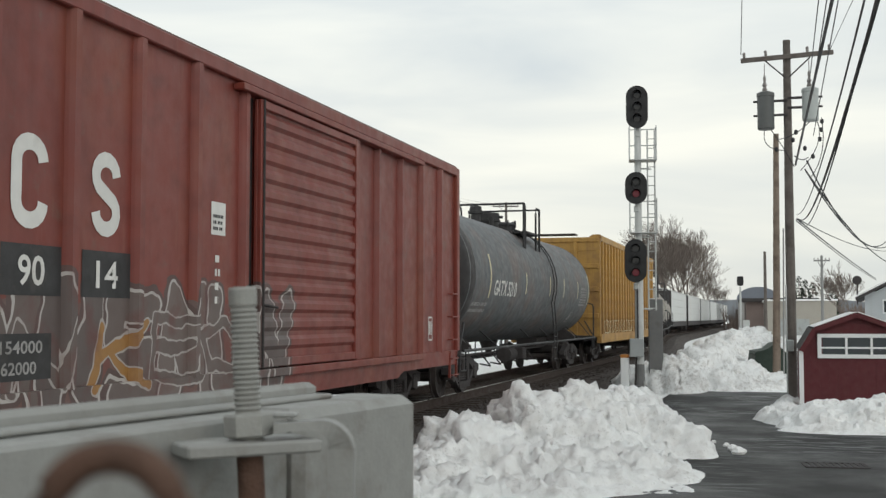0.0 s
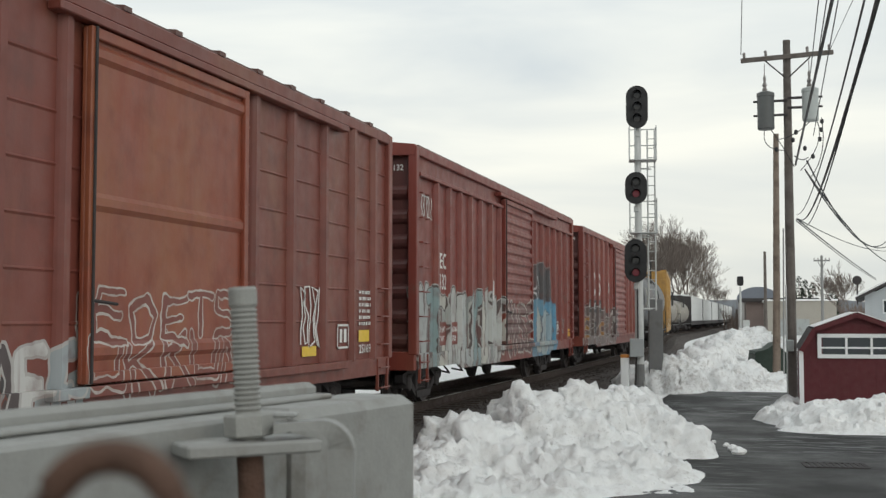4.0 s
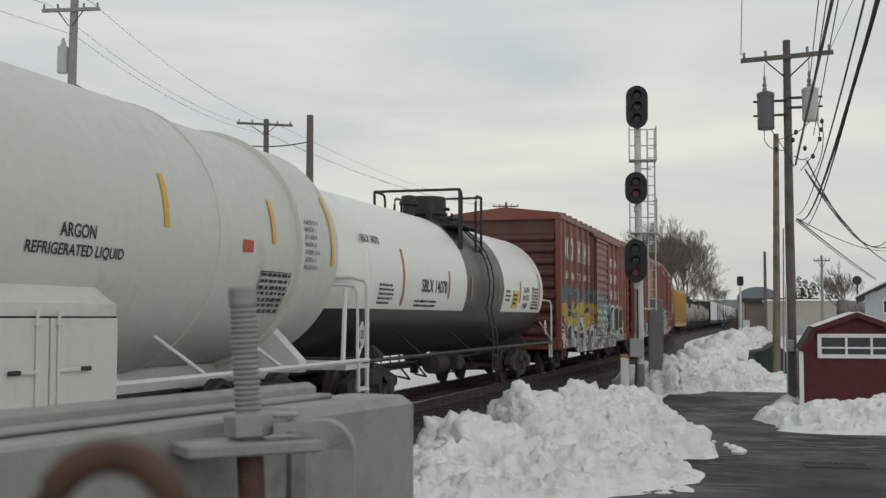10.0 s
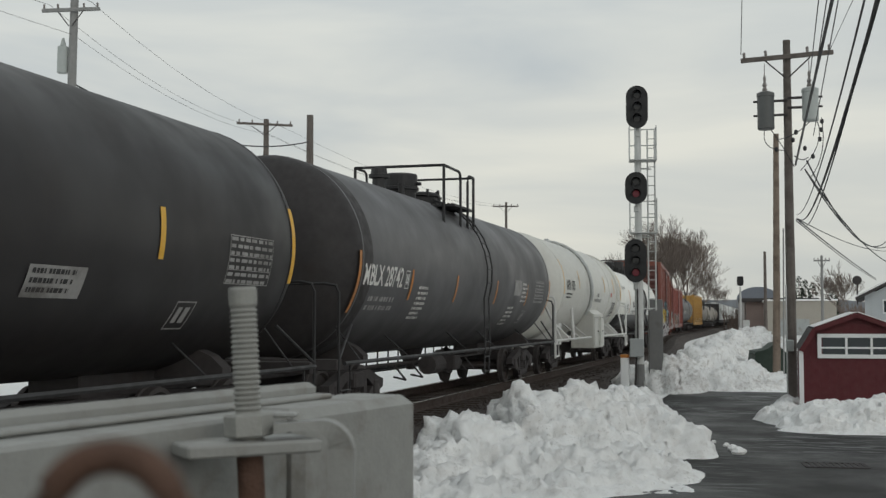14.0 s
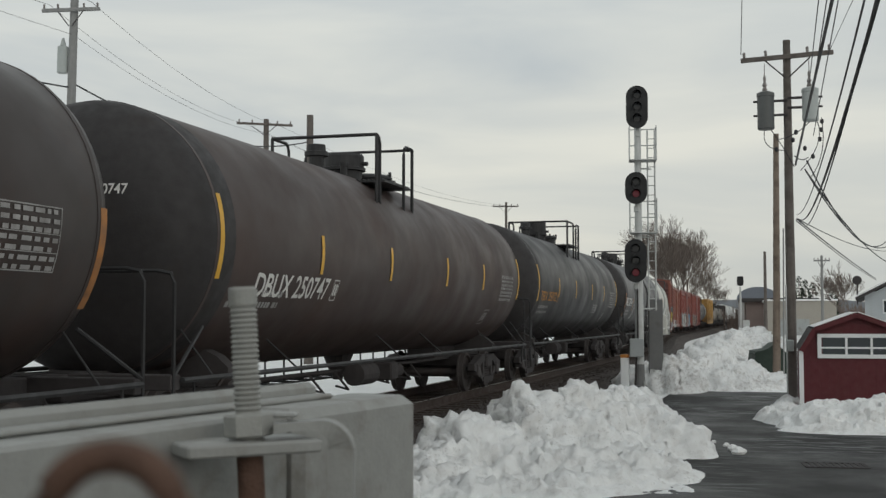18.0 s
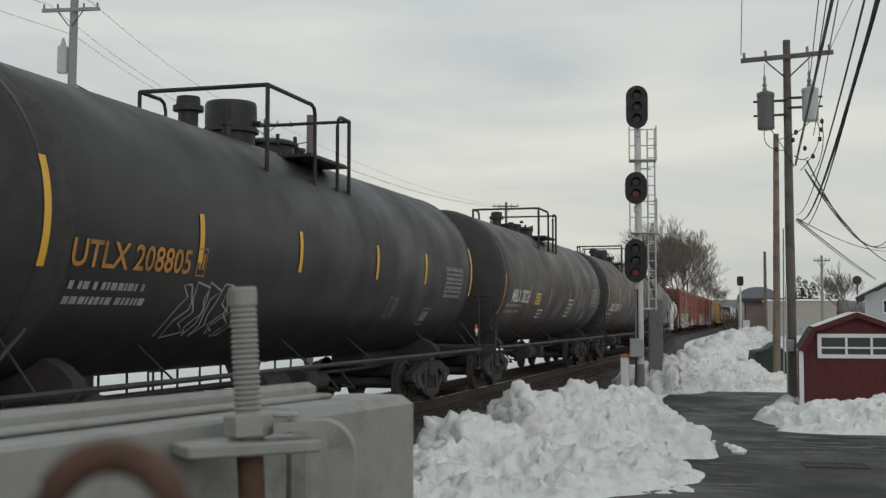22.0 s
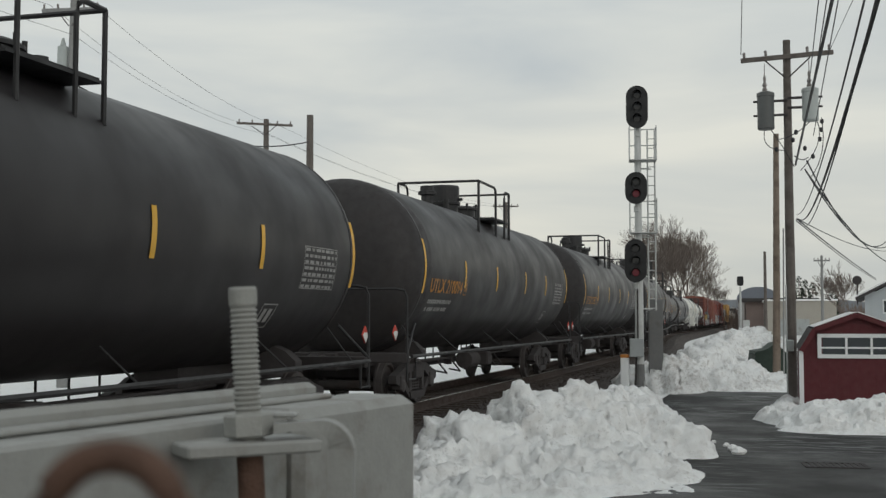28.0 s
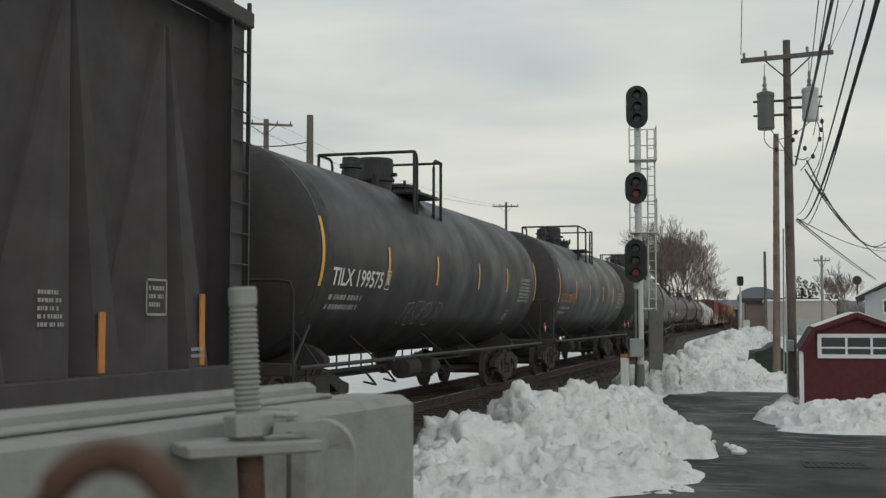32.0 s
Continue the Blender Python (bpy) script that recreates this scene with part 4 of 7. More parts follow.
def black_tank(c0, c1, text, seed, mat_=None, lab="sooty black tank car with yellow reflectors", lm=None, stripes=None, sm=None, ends=None, **kw):
    half = (c1 - c0) / 2
    st = stripes or [s * half / 7.7 for s in U_STRIPES]
    ends = ends or m_darkend
    car = tank_car("tank_car", lab, half, TANK_R, TANK_Z, mat_ or m_black, m_blackrail, st, sm or m_stripe, seed, dome=kw.pop("dome", -0.55), ends=ends, **kw)
    if text:
        marks(car, text, -half + 1.12, 2.06, 0.245, 2.15, lm or m_letter_y, TANK_R, TANK_Z)
        head_mark(car, letters(text.split()[1], 0.13, 0.46), lm or m_letter_y, -0.2, 3.08, TANK_R, TANK_Z, -half + TANK_R * 0.42, TANK_R * 0.42)
    return put(car, (c0 + c1) / 2)


u1 = black_tank(-160.7, -145.3, "UTLX 208805", 31)
tank_mark(u1, "spray_scrawl", scrawl(1.5, 0.62, 11, random.Random(4), 0.028), m_letter_g, -4.4, 1.42, TANK_R, TANK_Z, "pale sprayed scrawl")
tank_mark(u1, "spray_scrawl", scrawl(0.6, 0.35, 5, random.Random(5)), m_letter_g, 2.3, 1.62, TANK_R, TANK_Z, "pale sprayed scrawl")
u2 = black_tank(-178.2, -162.9, "UTLX 209371", 32)
u3 = black_tank(-195.7, -180.4, "UTLX 210094", 33, m_black2)
u4 = black_tank(-213.3, -198.0, "UTLX 208745", 34)
t5 = black_tank(-231.1, -215.5, "TILX 199575", 35, lm=m_letter_w, lab="black tank car with white lettering and orange reflectors", sm=m_stripe, dome=-0.75, rails=(-1.95, -0.25), ladder=-0.5)
tank_mark(t5, "spray_scrawl", scrawl(2.6, 0.42, 8, random.Random(6), 0.02), m_letter_g, -3.2, 1.5, TANK_R, TANK_Z, "faint sprayed scrawl")
for car in (u1, u2, u3, u4):
    for s in (0, 1):
        d = Shape().prism("x", [(-0.13, 0), (0, -0.13), (0.13, 0), (0, 0.13)], 1.30, 1.32)
        p = part("placard", d, m_redpaint, car, "red and white diamond placard", m=pose(0.22 * (1 - s) - 0.05, 7.75 * (1 if s == 0 else -1), 1.35))
        part("placard_band", Shape().prism("x", [(-0.12, -0.005), (0, -0.125), (0.12, -0.005), (0.06, 0.03), (-0.06, 0.03)], 1.321, 1.325), m_letter_w, p)

m1 = black_tank(-91.6, -75.8, None, 21, m_grey, "dark grey tank car with orange reflectors", stripes=(-7.35, -4.75, -1.9, 1.4, 4.6, 7.35), sm=m_stripe_o, ends=m_darkend, rails=(-1.75, 0.53), dome=-0.9, dome_h=0.45, long_z=-0.82, short_z=-0.60, climb=True)
marks(m1, "MBLX 28742", -7.12, 2.1, 0.31, 1.85, m_letter_w, TANK_R, TANK_Z)
tank_mark(m1, "small_print", bars(0.7, 0.66, 7, random.Random(3)), m_letter_w, -4.3, 1.56, TANK_R, TANK_Z)
tank_mark(m1, "label_panel", patch(0.72, 0.36).mesh("label_panel"), m_letter_g, 3.15, 2.12, TANK_R, TANK_Z, "faded pale label panel")
tank_mark(m1, "small_print", bars(0.75, 0.55, 5, random.Random(18)), m_letter_w, 2.95, 1.42, TANK_R, TANK_Z)
tank_mark(m1, "small_print", bars(0.6, 0.5, 5, random.Random(8)), m_letter_w, 4.0, 1.95, TANK_R, TANK_Z)
te = black_tank(-109.1, -92.9, "TEIX 25802", 22, m_black2, dome=-0.55, rails=(-1.3, 0.75), ladder=0.6)
tank_mark(te, "label_panel", patch(0.85, 0.30).mesh("label_panel"), m_letter_g, 2.15, 1.77, TANK_R, TANK_Z, "faded grey label panel")
tank_mark(te, "small_print", bars(0.75, 0.26, 3, random.Random(61)), m_panel_k, 2.2, 1.79, TANK_R, TANK_Z, lift=0.012)
db = black_tank(-126.9, -110.2, None, 23, m_brownrust, "rust-stained dark tank car with yellow reflectors", ends=m_darkend, dome=0.1, dome_h=0.42, rails=(-1.5, 0.40), ladder=-0.2)
head_mark(db, letters("250747", 0.11, 0.42), m_letter_w, 0.34, 2.92, TANK_R, TANK_Z, -8.35 + TANK_R * 0.42, TANK_R * 0.42)
marks(db, "DBUX 250747", -6.55, 1.86, 0.29, 2.35, m_letter_w, TANK_R, TANK_Z)
m2 = black_tank(-143.5, -127.9, None, 24, m_rusty, "rust-stained tank car with white lettering", sm=m_stripe_o, ends=m_darkend, dome=-0.3, dome_h=0.12, rails=(-1.7, 0.85), long_z=-0.82, short_z=-0.60)
head_mark(m2, letters("28226", 0.11, 0.36), m_letter_w, -0.2, 2.6, TANK_R, TANK_Z, -7.8 + TANK_R * 0.42, TANK_R * 0.42)
marks(m2, "MBLX 28226", -6.2, 1.98, 0.30, 1.9, m_letter_w, TANK_R, TANK_Z, False)
tank_mark(m2, "yellow_label", patch(0.62, 0.30).mesh("yellow_label"), m_placard, -3.5, 1.94, TANK_R, TANK_Z, "yellow square label")
tank_mark(m2, "small_print", bars(0.54, 0.24, 3, random.Random(62)), m_panel_k, -3.46, 1.96, TANK_R, TANK_Z, lift=0.012)
tank_mark(m2, "small_print", bars(0.8, 0.3, 3, random.Random(63)), m_letter_w, -2.75, 1.58, TANK_R, TANK_Z)
tank_mark(m2, "small_print", bars(0.85, 0.62, 5, random.Random(2)), m_letter_w, 1.35, 1.60, TANK_R, TANK_Z)
gx = tank_car("tank_car", "slate grey tank car with black handrails", 8.3, 1.5, 2.5, m_grey2, m_blackrail, (-5.9, -2.2, 0.9, 3.0, 5.4, 7.5), m_stripe_w, 11, dome=-0.2, dome_r=0.30, dome_h=0.36, rails=(-1.2, 0.8), ends=m_darkend, ladder=1.2, climb=True)
marks(gx, "GATX 5210", -5.5, 2.1, 0.33, 2.2, m_letter_w, 1.5, 2.5, False)
put(gx, 30.4)


def white_tank_paint():
    n = Nodes("white_and_black_tank_paint")
    base = n.mix(n.noise(0.5, 3.0), (0.70, 0.70, 0.66), (0.78, 0.78, 0.74))
    base = n.mix(n.ramp(n.noise((6.0, 6.0, 0.4), 5.0, (1, 1, 1), 0.6), [(0.56, 0.0), (0.85, 0.3)]), base, (0.44, 0.40, 0.33))
    y, z = n.axis(1), n.axis(2)
    low = n.math("LESS_THAN", z, 1.74)
    band = n.math("MULTIPLY", n.math("GREATER_THAN", y, -1.0), n.math("LESS_THAN", y, 2.3))
    dark = n.math("MAXIMUM", low, band)
    soot = n.mix(n.noise(1.3, 5.0), (0.018, 0.018, 0.02), (0.04, 0.038, 0.038))
    n.bump(n.noise(30.0, 3.0), 0.03)
    return n.done(n.mix(dark, base, soot), 0.33)


m_sb = white_tank_paint()
sb = tank_car("tank_car", "white and black pressure tank car with a black band", 7.4, 1.42, 2.28, m_sb, m_blackrail, (-5.12, -2.32, -0.62, 1.85, 4.05, 6.4), m_stripe_o, 41, dome=0.75, dome_r=0.42, dome_h=0.52, rails=(-0.85, 0.95), ladder=0.75, print_=False, end_mat=m_whiterail, climb=True)
marks(sb, "SBLX 14070", -4.1, 2.06, 0.22, 1.62, m_letter_k, 1.42, 2.28, False)
marks(sb, "SBLX 14070", -7.0, 2.76, 0.13, 0.85, m_letter_k, 1.42, 2.28, False)
tank_mark(sb, "small_print", bars(0.75, 0.36, 5, random.Random(9)), m_letter_k, -6.35, 1.80, 1.42, 2.28)
tank_mark(sb, "small_print", bars(1.5, 0.16, 2, random.Random(19)), m_letter_k, -4.4, 1.77, 1.42, 2.28)
for k, (txt, w_) in enumerate((("CHLORINE", 0.62), ("INHALATION", 0.72), ("HAZARD", 0.52))):
    tank_mark(sb, "lettering", letters(txt, 0.13, w_), m_letter_k, 4.62 - w_ / 2 + 0.1, 2.22 - 0.19 * k, 1.42, 2.28)
tank_mark(sb, "small_print", bars(0.5, 0.3, 3, random.Random(29)), m_letter_k, 2.5, 1.95, 1.42, 2.28)
tank_mark(sb, "yellow_label", patch(0.62, 0.42).mesh("yellow_label"), m_placard, 3.25, 1.83, 1.42, 2.28, "yellow warning label")
tank_mark(sb, "small_print", bars(0.52, 0.30, 3, random.Random(97)), m_letter_k, 3.3, 1.88, 1.42, 2.28, lift=0.012)
tank_mark(sb, "stencil_table", table_print(0.8, 0.55, random.Random(7)), m_letter_k, 5.45, 1.82, 1.42, 2.28)
for k, y in enumerate((-7.3, 6.9)):
    d = Shape().prism("x", [(y - 0.2, 1.35), (y, 1.15), (y + 0.2, 1.35), (y, 1.55)], 1.46, 1.475)
    pl = part("placard", d, m_letter_w, sb, "white diamond placard")
    me = letters("1017", 0.13, 0.3)
    for v in me.vertices:
        v.co = (1.479, y - 0.15 + v.co.x, 1.29 + v.co.y)
    part("placard_number", me, m_letter_k, pl)
put(sb, -52.8)



def white_insulated():
    R, zc, half = 1.56, 2.50, 7.1
    car = thing("tank_car", "white insulated tank car with a side cabinet", "tank car", group="cars of the freight train")
    hd = 0.55
    prof = [(-half + hd - hd * math.cos(math.pi / 2 * k / 8), max(0.02, R * math.sin(math.pi / 2 * k / 8))) for k in range(9)]
    prof += [(0, R), (2.9, R), (3.15, R - 0.05)]
    prof += [(half - hd + hd * math.cos(math.pi / 2 * k / 8), max(0.02, (R - 0.05) * math.sin(math.pi / 2 * k / 8))) for k in range(8, -1, -1)]
    part("tank_shell", Shape().lathe("y", prof, 0, 0, zc, 64), m_white, car, smooth=True)
    for y in (-6.4, -1.45, 2.9, 5.2):
        part("weld_band", Shape().lathe("y", [(y - 0.04, R - 0.06), (y - 0.04, R + 0.012), (y + 0.04, R + 0.012), (y + 0.04, R - 0.06)], 0, 0, zc, 64), m_white, car, smooth=True)
    u = Shape().box(-0.35, -half - 0.5, 0.72, 0.35, half + 0.5, 1.02, 0.02)
    for s in (-1, 1):
        yb = s * (half - 1.75)
        u.prism("y", [(-1.5, 1.05), (-1.5, 0.9), (1.5, 0.9), (1.5, 1.05), (1.05, 1.5), (-1.05, 1.5)], yb - 0.12, yb + 0.12)
        u.box(-1.55, s * (half + 0.2) - 0.5, 0.86, 1.55, s * (half + 0.2) + 0.5, 0.98, 0.01)
    part("underframe", u, m_whiterail, car, "white-painted sills")
    part("brake_rigging", brake_gear(-4.3, 4.3), m_iron, car)
    running_gear(car, half - 1.75, half - 0.05)
    cab = Shape().box(0.9, -1.45, 0.62, 1.66, 0.65, 1.74, 0.02).prism("y", [(1.05, 1.74), (1.6, 1.74), (1.2, 2.05)], -1.45, 0.65)
    cb = part("cabinet", cab, m_white, car)
    # a raised matt black strip draws the shadow line above the doors
    part("door_gap_shade", Shape().box(1.661, -1.42, 1.596, 1.672, 0.62, 1.611), m_signal, cb, "black strip as the shade of the gap above the doors")
    for y, rod_y, grip_y in ((-1.42, -0.60, -0.98), (-0.38, -0.30, 0.0)):
        part("cabinet_door", Shape().box(1.662, y, 0.68, 1.685, y + 1.0, 1.594, 0.006), m_white, cb)
        rod = part("locking_rod", Shape().rod((1.70, rod_y, 0.70), (1.70, rod_y, 1.66), 0.014, 8), m_white, cb)
        for z in (0.80, 1.56):
            part("rod_guide", Shape().box(1.685, rod_y - 0.03, z - 0.03, 1.722, rod_y + 0.03, z + 0.03, 0.006), m_white, rod)
        part("lever", Shape().box(1.70, min(rod_y, grip_y + 0.1), 1.15, 1.716, max(rod_y, grip_y + 0.1), 1.18, 0.004), m_white, rod)
        part("grip", Shape().box(1.702, grip_y, 1.148, 1.73, grip_y + 0.15, 1.186, 0.008), m_iron, rod)
    hose = Shape()
    for k in range(2):
        pts = []
        for i in range(11):
            a = radians(-30 + 118 * i / 10)
            pts.append(((R + 0.05) * math.cos(a), -1.52 + k * 0.11 + 0.02 * math.sin(i), zc + (R + 0.05) * math.sin(a)))
        hose.tube(pts, 0.042, 8)
    part("vent_pipe", hose, m_alu, car, "grey vent pipes over the shell")
    part("vent_cap", Shape().tube([(0.1, -1.6, zc + R + 0.06), (0.1, -1.2, zc + R + 0.09), (0.1, -0.9, zc + R + 0.02)], 0.06, 8), m_alu, car)
    for s in (1, -1):
        g = Shape().tube([(s * 1.56, -half - 0.6, 0.98), (s * 1.56, -1.5, 0.98)], 0.035).tube([(s * 1.56, 0.7, 0.98), (s * 1.56, half + 0.6, 0.98)], 0.035)
        for y in (-5.2, -3.6, -2.2, 0.9, 2.6, 4.6):
            g.rod((s * 1.56, y, 0.98), (s * 1.05, y - 0.35, 1.45), 0.024)
        part("side_rail", g, m_whiterail, car)
        for e in (-1, 1):
            ye = e * (half + 0.6)
            h = Shape().tube([(s * 1.54, ye, 0.5), (s * 1.54, ye, 2.05), (s * 1.5, ye, 2.15), (s * 1.3, ye, 2.2), (s * 0.1, ye, 2.2)], 0.035)
            h.rod((s * 1.2, ye, 2.05), (s * 1.54, ye - e * 1.0, 0.98), 0.035).tube([(s * 1.56, ye, 0.55), (s * 1.56, ye - e * 0.42, 0.55), (s * 1.56, ye - e * 0.42, 0.98)], 0.028)
            part("end_rail", h, m_whiterail, car)
    post = Shape().tube([(1.30, -5.0, 2.02), (1.36, -4.62, 2.02), (1.42, -4.5, 1.96), (1.45, -4.46, 1.85), (1.5, -4.46, 1.0)], 0.045, 8).box(1.10, -5.0, 1.0, 1.14, -4.5, 1.92, 0.005)
    part("bracket", post, m_whiterail, car)
    for k, y in enumerate((-6.35, -3.7, -1.1, 1.65, 4.35, 6.3)):
        long = k in (0, 5)
        tank_mark(car, "reflector", patch(0.1, 1.0 if long else 0.55).mesh("reflector"), m_stripe, y, 2.3 if long else 2.5, R if y < 3 else R - 0.045, zc)
    marks(car, "IAPX 1075", -5.9, 2.42, 0.28, 1.4, m_letter_k, R, zc, False)
    tank_mark(car, "small_print", bars(1.15, 0.2, 2, random.Random(77)), m_letter_k, -5.95, 2.14, R, zc)
    tank_mark(car, "lettering", letters("ARGON", 0.12, 0.55), m_letter_k, -0.1, 2.30, R, zc)
    tank_mark(car, "lettering", letters("REFRIGERATED LIQUID", 0.10, 1.5), m_letter_k, -0.55, 2.14, R, zc)
    tank_mark(car, "red_label", patch(0.26, 0.14).mesh("red_label"), m_redpaint, 3.55, 2.36, R - 0.045, zc, "small red label")
    head_mark(car, patch(0.75, 0.18, 6, 2).mesh("red_label"), m_redpaint, 0.1, 2.55, R, zc, -half + hd, hd, "red_label")
    head_mark(car, letters("1075", 0.13, 0.40), m_letter_k, 0.0, 3.22, R, zc, -half + hd, hd)
    tank_mark(car, "stencil_table", table_print(0.9, 0.55, random.Random(55)), m_letter_k, 4.1, 1.66, R - 0.04, zc)
    tank_mark(car, "small_print", bars(0.5, 0.7, 7, random.Random(56)), m_letter_g, 5.4, 2.2, R - 0.04, zc)
    return put(car, -67.8)


white_insulated()


# ---- box cars ----
def box_car(name, label, L, paint, plain, posts, door, eave, roof_kind, width=1.52, seamed=False, door_mat=None, sill_drop=0.0, seed=0, rib=0.33, fascia=0.0):
    car = thing(name, label, "box car", group="cars of the freight train")
    h = L / 2
    w = width
    z0 = 0.98
    # body with beaded side sheets
    prof = []
    beads = [1.55, 2.0, 2.45, 2.9, 3.35, 3.8] if seamed else []
    zs = [z0]
    xs = [w]
    for z in beads:
        zs += [z - 0.02, z, z + 0.02]
        xs += [w, w + 0.014, w]
    zs.append(eave)
    xs.append(w)
    prof = [(x, z) for x, z in zip(xs, zs)] + [(-x, z) for x, z in zip(xs[::-1], zs[::-1])]
    part("body", Shape().prism("y", prof, -h + 0.06, h - 0.06), paint, car)
    # ribbed ends
    for s in (-1, 1):
        pts = [(z0, 0.0)]
        z = z0 + 0.1
        while z < eave - 0.72:
            pts += [(z, 0.0), (z + 0.04, 0.05), (z + 0.09, 0.085), (z + 0.16, 0.085), (z + 0.21, 0.05), (z + 0.25, 0.0)]
            z += rib
        pts.append((eave, 0.0))
        ring = []
        for x in (-w + 0.12, w - 0.12):
            ring.append([(x, s * (h - 0.055 + d), zz) for zz, d in pts])
        e = Shape()
        n = len(pts)
        e.add(ring[0] + ring[1], [(i, i + 1, n + i + 1, n + i) for i in range(n - 1)])
        part("end_panel", e, m_darkred_end, car, "dark red corrugated end wall")
        part("end_beam", Shape().box(-w - 0.03, s * h - 0.07, 0.72, w + 0.03, s * h + 0.07, z0 + 0.05, 0.01), plain, car)
        for x in (-w, w):
            part("corner_post", Shape().box(x - 0.08, s * h - 0.085, z0, x + 0.075, s * h + 0.085, eave, 0.015), plain, car)
        # peaked end cap
        part("roof_end", Shape().prism("y", [(-w - 0.04, eave - 0.16), (w + 0.04, eave - 0.16), (w + 0.04, eave + 0.02), (0, eave + 0.20), (-w - 0.04, eave + 0.02)], s * h - 0.10, s * h + 0.03), plain, car)
    # roof
    roof = Shape().prism("y", [(-w - 0.05, eave), (w + 0.05, eave), (w + 0.05, eave + 0.03), (0, eave + 0.19), (-w - 0.05, eave + 0.03)], -h + 0.1, h - 0.1)
    part("roof", roof, m_roof_red, car)
    k = -h + 0.75
    seam = Shape().prism("y", [(-w - 0.07, eave + 0.01), (w + 0.07, eave + 0.01), (w + 0.07, eave + 0.06), (0, eave + 0.235), (-w - 0.07, eave + 0.06)], -0.07, 0.07).mesh("roof_rib")
    while k < h - 0.5:
        if roof_kind == "ribbed":
            part("roof_rib", seam, m_roof_red, car, m=pose(0, k, 0))
        k += 0.98
    for s in (-1, 1):
        part("top_chord", Shape().box(s * w - 0.05, -h + 0.08, eave - 0.15, s * w + 0.075, h - 0.08, eave + 0.004, 0.012), plain, car)
        part("side_sill", Shape().prism("y", [(s * (w - 0.05), 0.74), (s * (w + 0.06), 0.74), (s * (w + 0.06), 1.0), (s * (w - 0.05), 1.0)], -h + 0.08, h - 0.08), paint, car)
        if sill_drop:
            part("deep_sill", Shape().prism("x", [(-h + 2.6, 0.76), (h - 3.2, 0.76), (h - 3.6, 0.76 - sill_drop), (-h + 3.0, 0.76 - sill_drop)], s * (w + 0.02) - 0.03, s * (w + 0.02) + 0.02), paint, car)
    if fascia:
        for s in (-1, 1):
            part("upper_chord", Shape().box(s * w - 0.05, -h + 0.08, eave - 0.2 - fascia, s * w + 0.095, h - 0.08, eave - 0.13 - fascia, 0.012), plain, car)
    for y in posts:
        for s in (1, -1):
            part("side_post", Shape().prism("z", [(s * a, y + b) for a, b in ((w, -0.085), (w + 0.035, -0.07), (w + 0.08, -0.045), (w + 0.08, 0.045), (w + 0.035, 0.07), (w, 0.085))], z0, eave - 0.15 - fascia), paint, car)
    # sliding door on a track
    d0, d1 = door
    for s in (1, -1):
        dm = door_mat or paint
        x0 = s * (w + 0.03)
        dz0, dz1 = 1.02, eave - 0.28
        sh = Shape().box(min(x0, x0 + s * 0.05), d0, dz0, max(x0, x0 + s * 0.05), d1, dz1, 0.01)
        dd = part("door", sh, dm, car)
        fr = Shape()
        xa, xb = sorted((x0 + s * 0.045, x0 + s * 0.10))
        for a, b, c, e in ((d0, dz0, d0 + 0.1, dz1), (d1 - 0.1, dz0, d1, dz1), (d0 + 0.1, dz0, d1 - 0.1, dz0 + 0.1), (d0 + 0.1, dz1 - 0.1, d1 - 0.1, dz1)):
            fr.box(xa, a, b, xb, c, e, 0.008)
        part("door_frame", fr, dm, dd)
        nrib = 3 if door_mat else 13
        for i in range(nrib):
            zr = dz0 + 0.28 + (dz1 - dz0 - 0.5) * i / (nrib - 1)
            part("door_rib", Shape().prism("y", [(x0 + s * 0.045, zr - 0.09), (x0 + s * 0.085, zr - 0.035), (x0 + s * 0.085, zr + 0.035), (x0 + s * 0.045, zr + 0.09)], d0 + 0.1, d1 - 0.1), dm, dd)
        xa, xb = sorted((x0 - s * 0.02, x0 + s * 0.12))
        part("door_track", Shape().box(xa, d0 - 0.5, 0.90, xb, min(h - 0.6, d1 + 3.2), 1.0, 0.01), paint, car)
        part("door_track", Shape().box(xa, d0 - 0.5, dz1 + 0.02, xb, min(h - 0.6, d1 + 3.2), dz1 + 0.10, 0.01), plain, car)
        lock = Shape().rod((x0 + s * 0.11, d0 + 0.06, dz0), (x0 + s * 0.11, d0 + 0.06, dz1), 0.016, 6).rod((x0 + s * 0.11, d0 + 0.06, 1.75), (x0 + s * 0.13, d0 + 0.42, 1.72), 0.016, 6)
        part("door_bar", lock, m_iron, dd)
    # ladders, grabs and steps at the corners
    grab = Shape().tube([(w + 0.02, -0.22, 0), (w + 0.11, -0.22, 0), (w + 0.11, 0.22, 0), (w + 0.02, 0.22, 0)], 0.012, 5).mesh("grab_iron")
    for s in (-1, 1):
        for e in (-1, 1):
            for z in ([0.55, 0.85] + [1.2 + 0.42 * i for i in range(3 if e * s > 0 else 7)]):
                part("grab_iron", grab, plain, car, m=pose(0, e * (h - 0.36), z, 0, 0, 0 if s > 0 else 180))
            for dy in (0.14, 0.58):
                part("step_bar", Shape().box(s * (w + 0.06) - 0.02, e * (h - dy) - 0.02, 0.5, s * (w + 0.06) + 0.02, e * (h - dy) + 0.02, 0.98), plain, car)
    u = Shape().box(-0.28, -h - 0.1, 0.62, 0.28, h + 0.1, 0.98, 0.02).box(-w + 0.1, -h + 0.1, 0.86, w - 0.1, h - 0.1, 0.979)
    for y in (-2.6, 0.0, 2.6):
        u.prism("y", [(-w, 0.97), (w, 0.97), (0.3, 0.66), (-0.3, 0.66)], y - 0.08, y + 0.08)
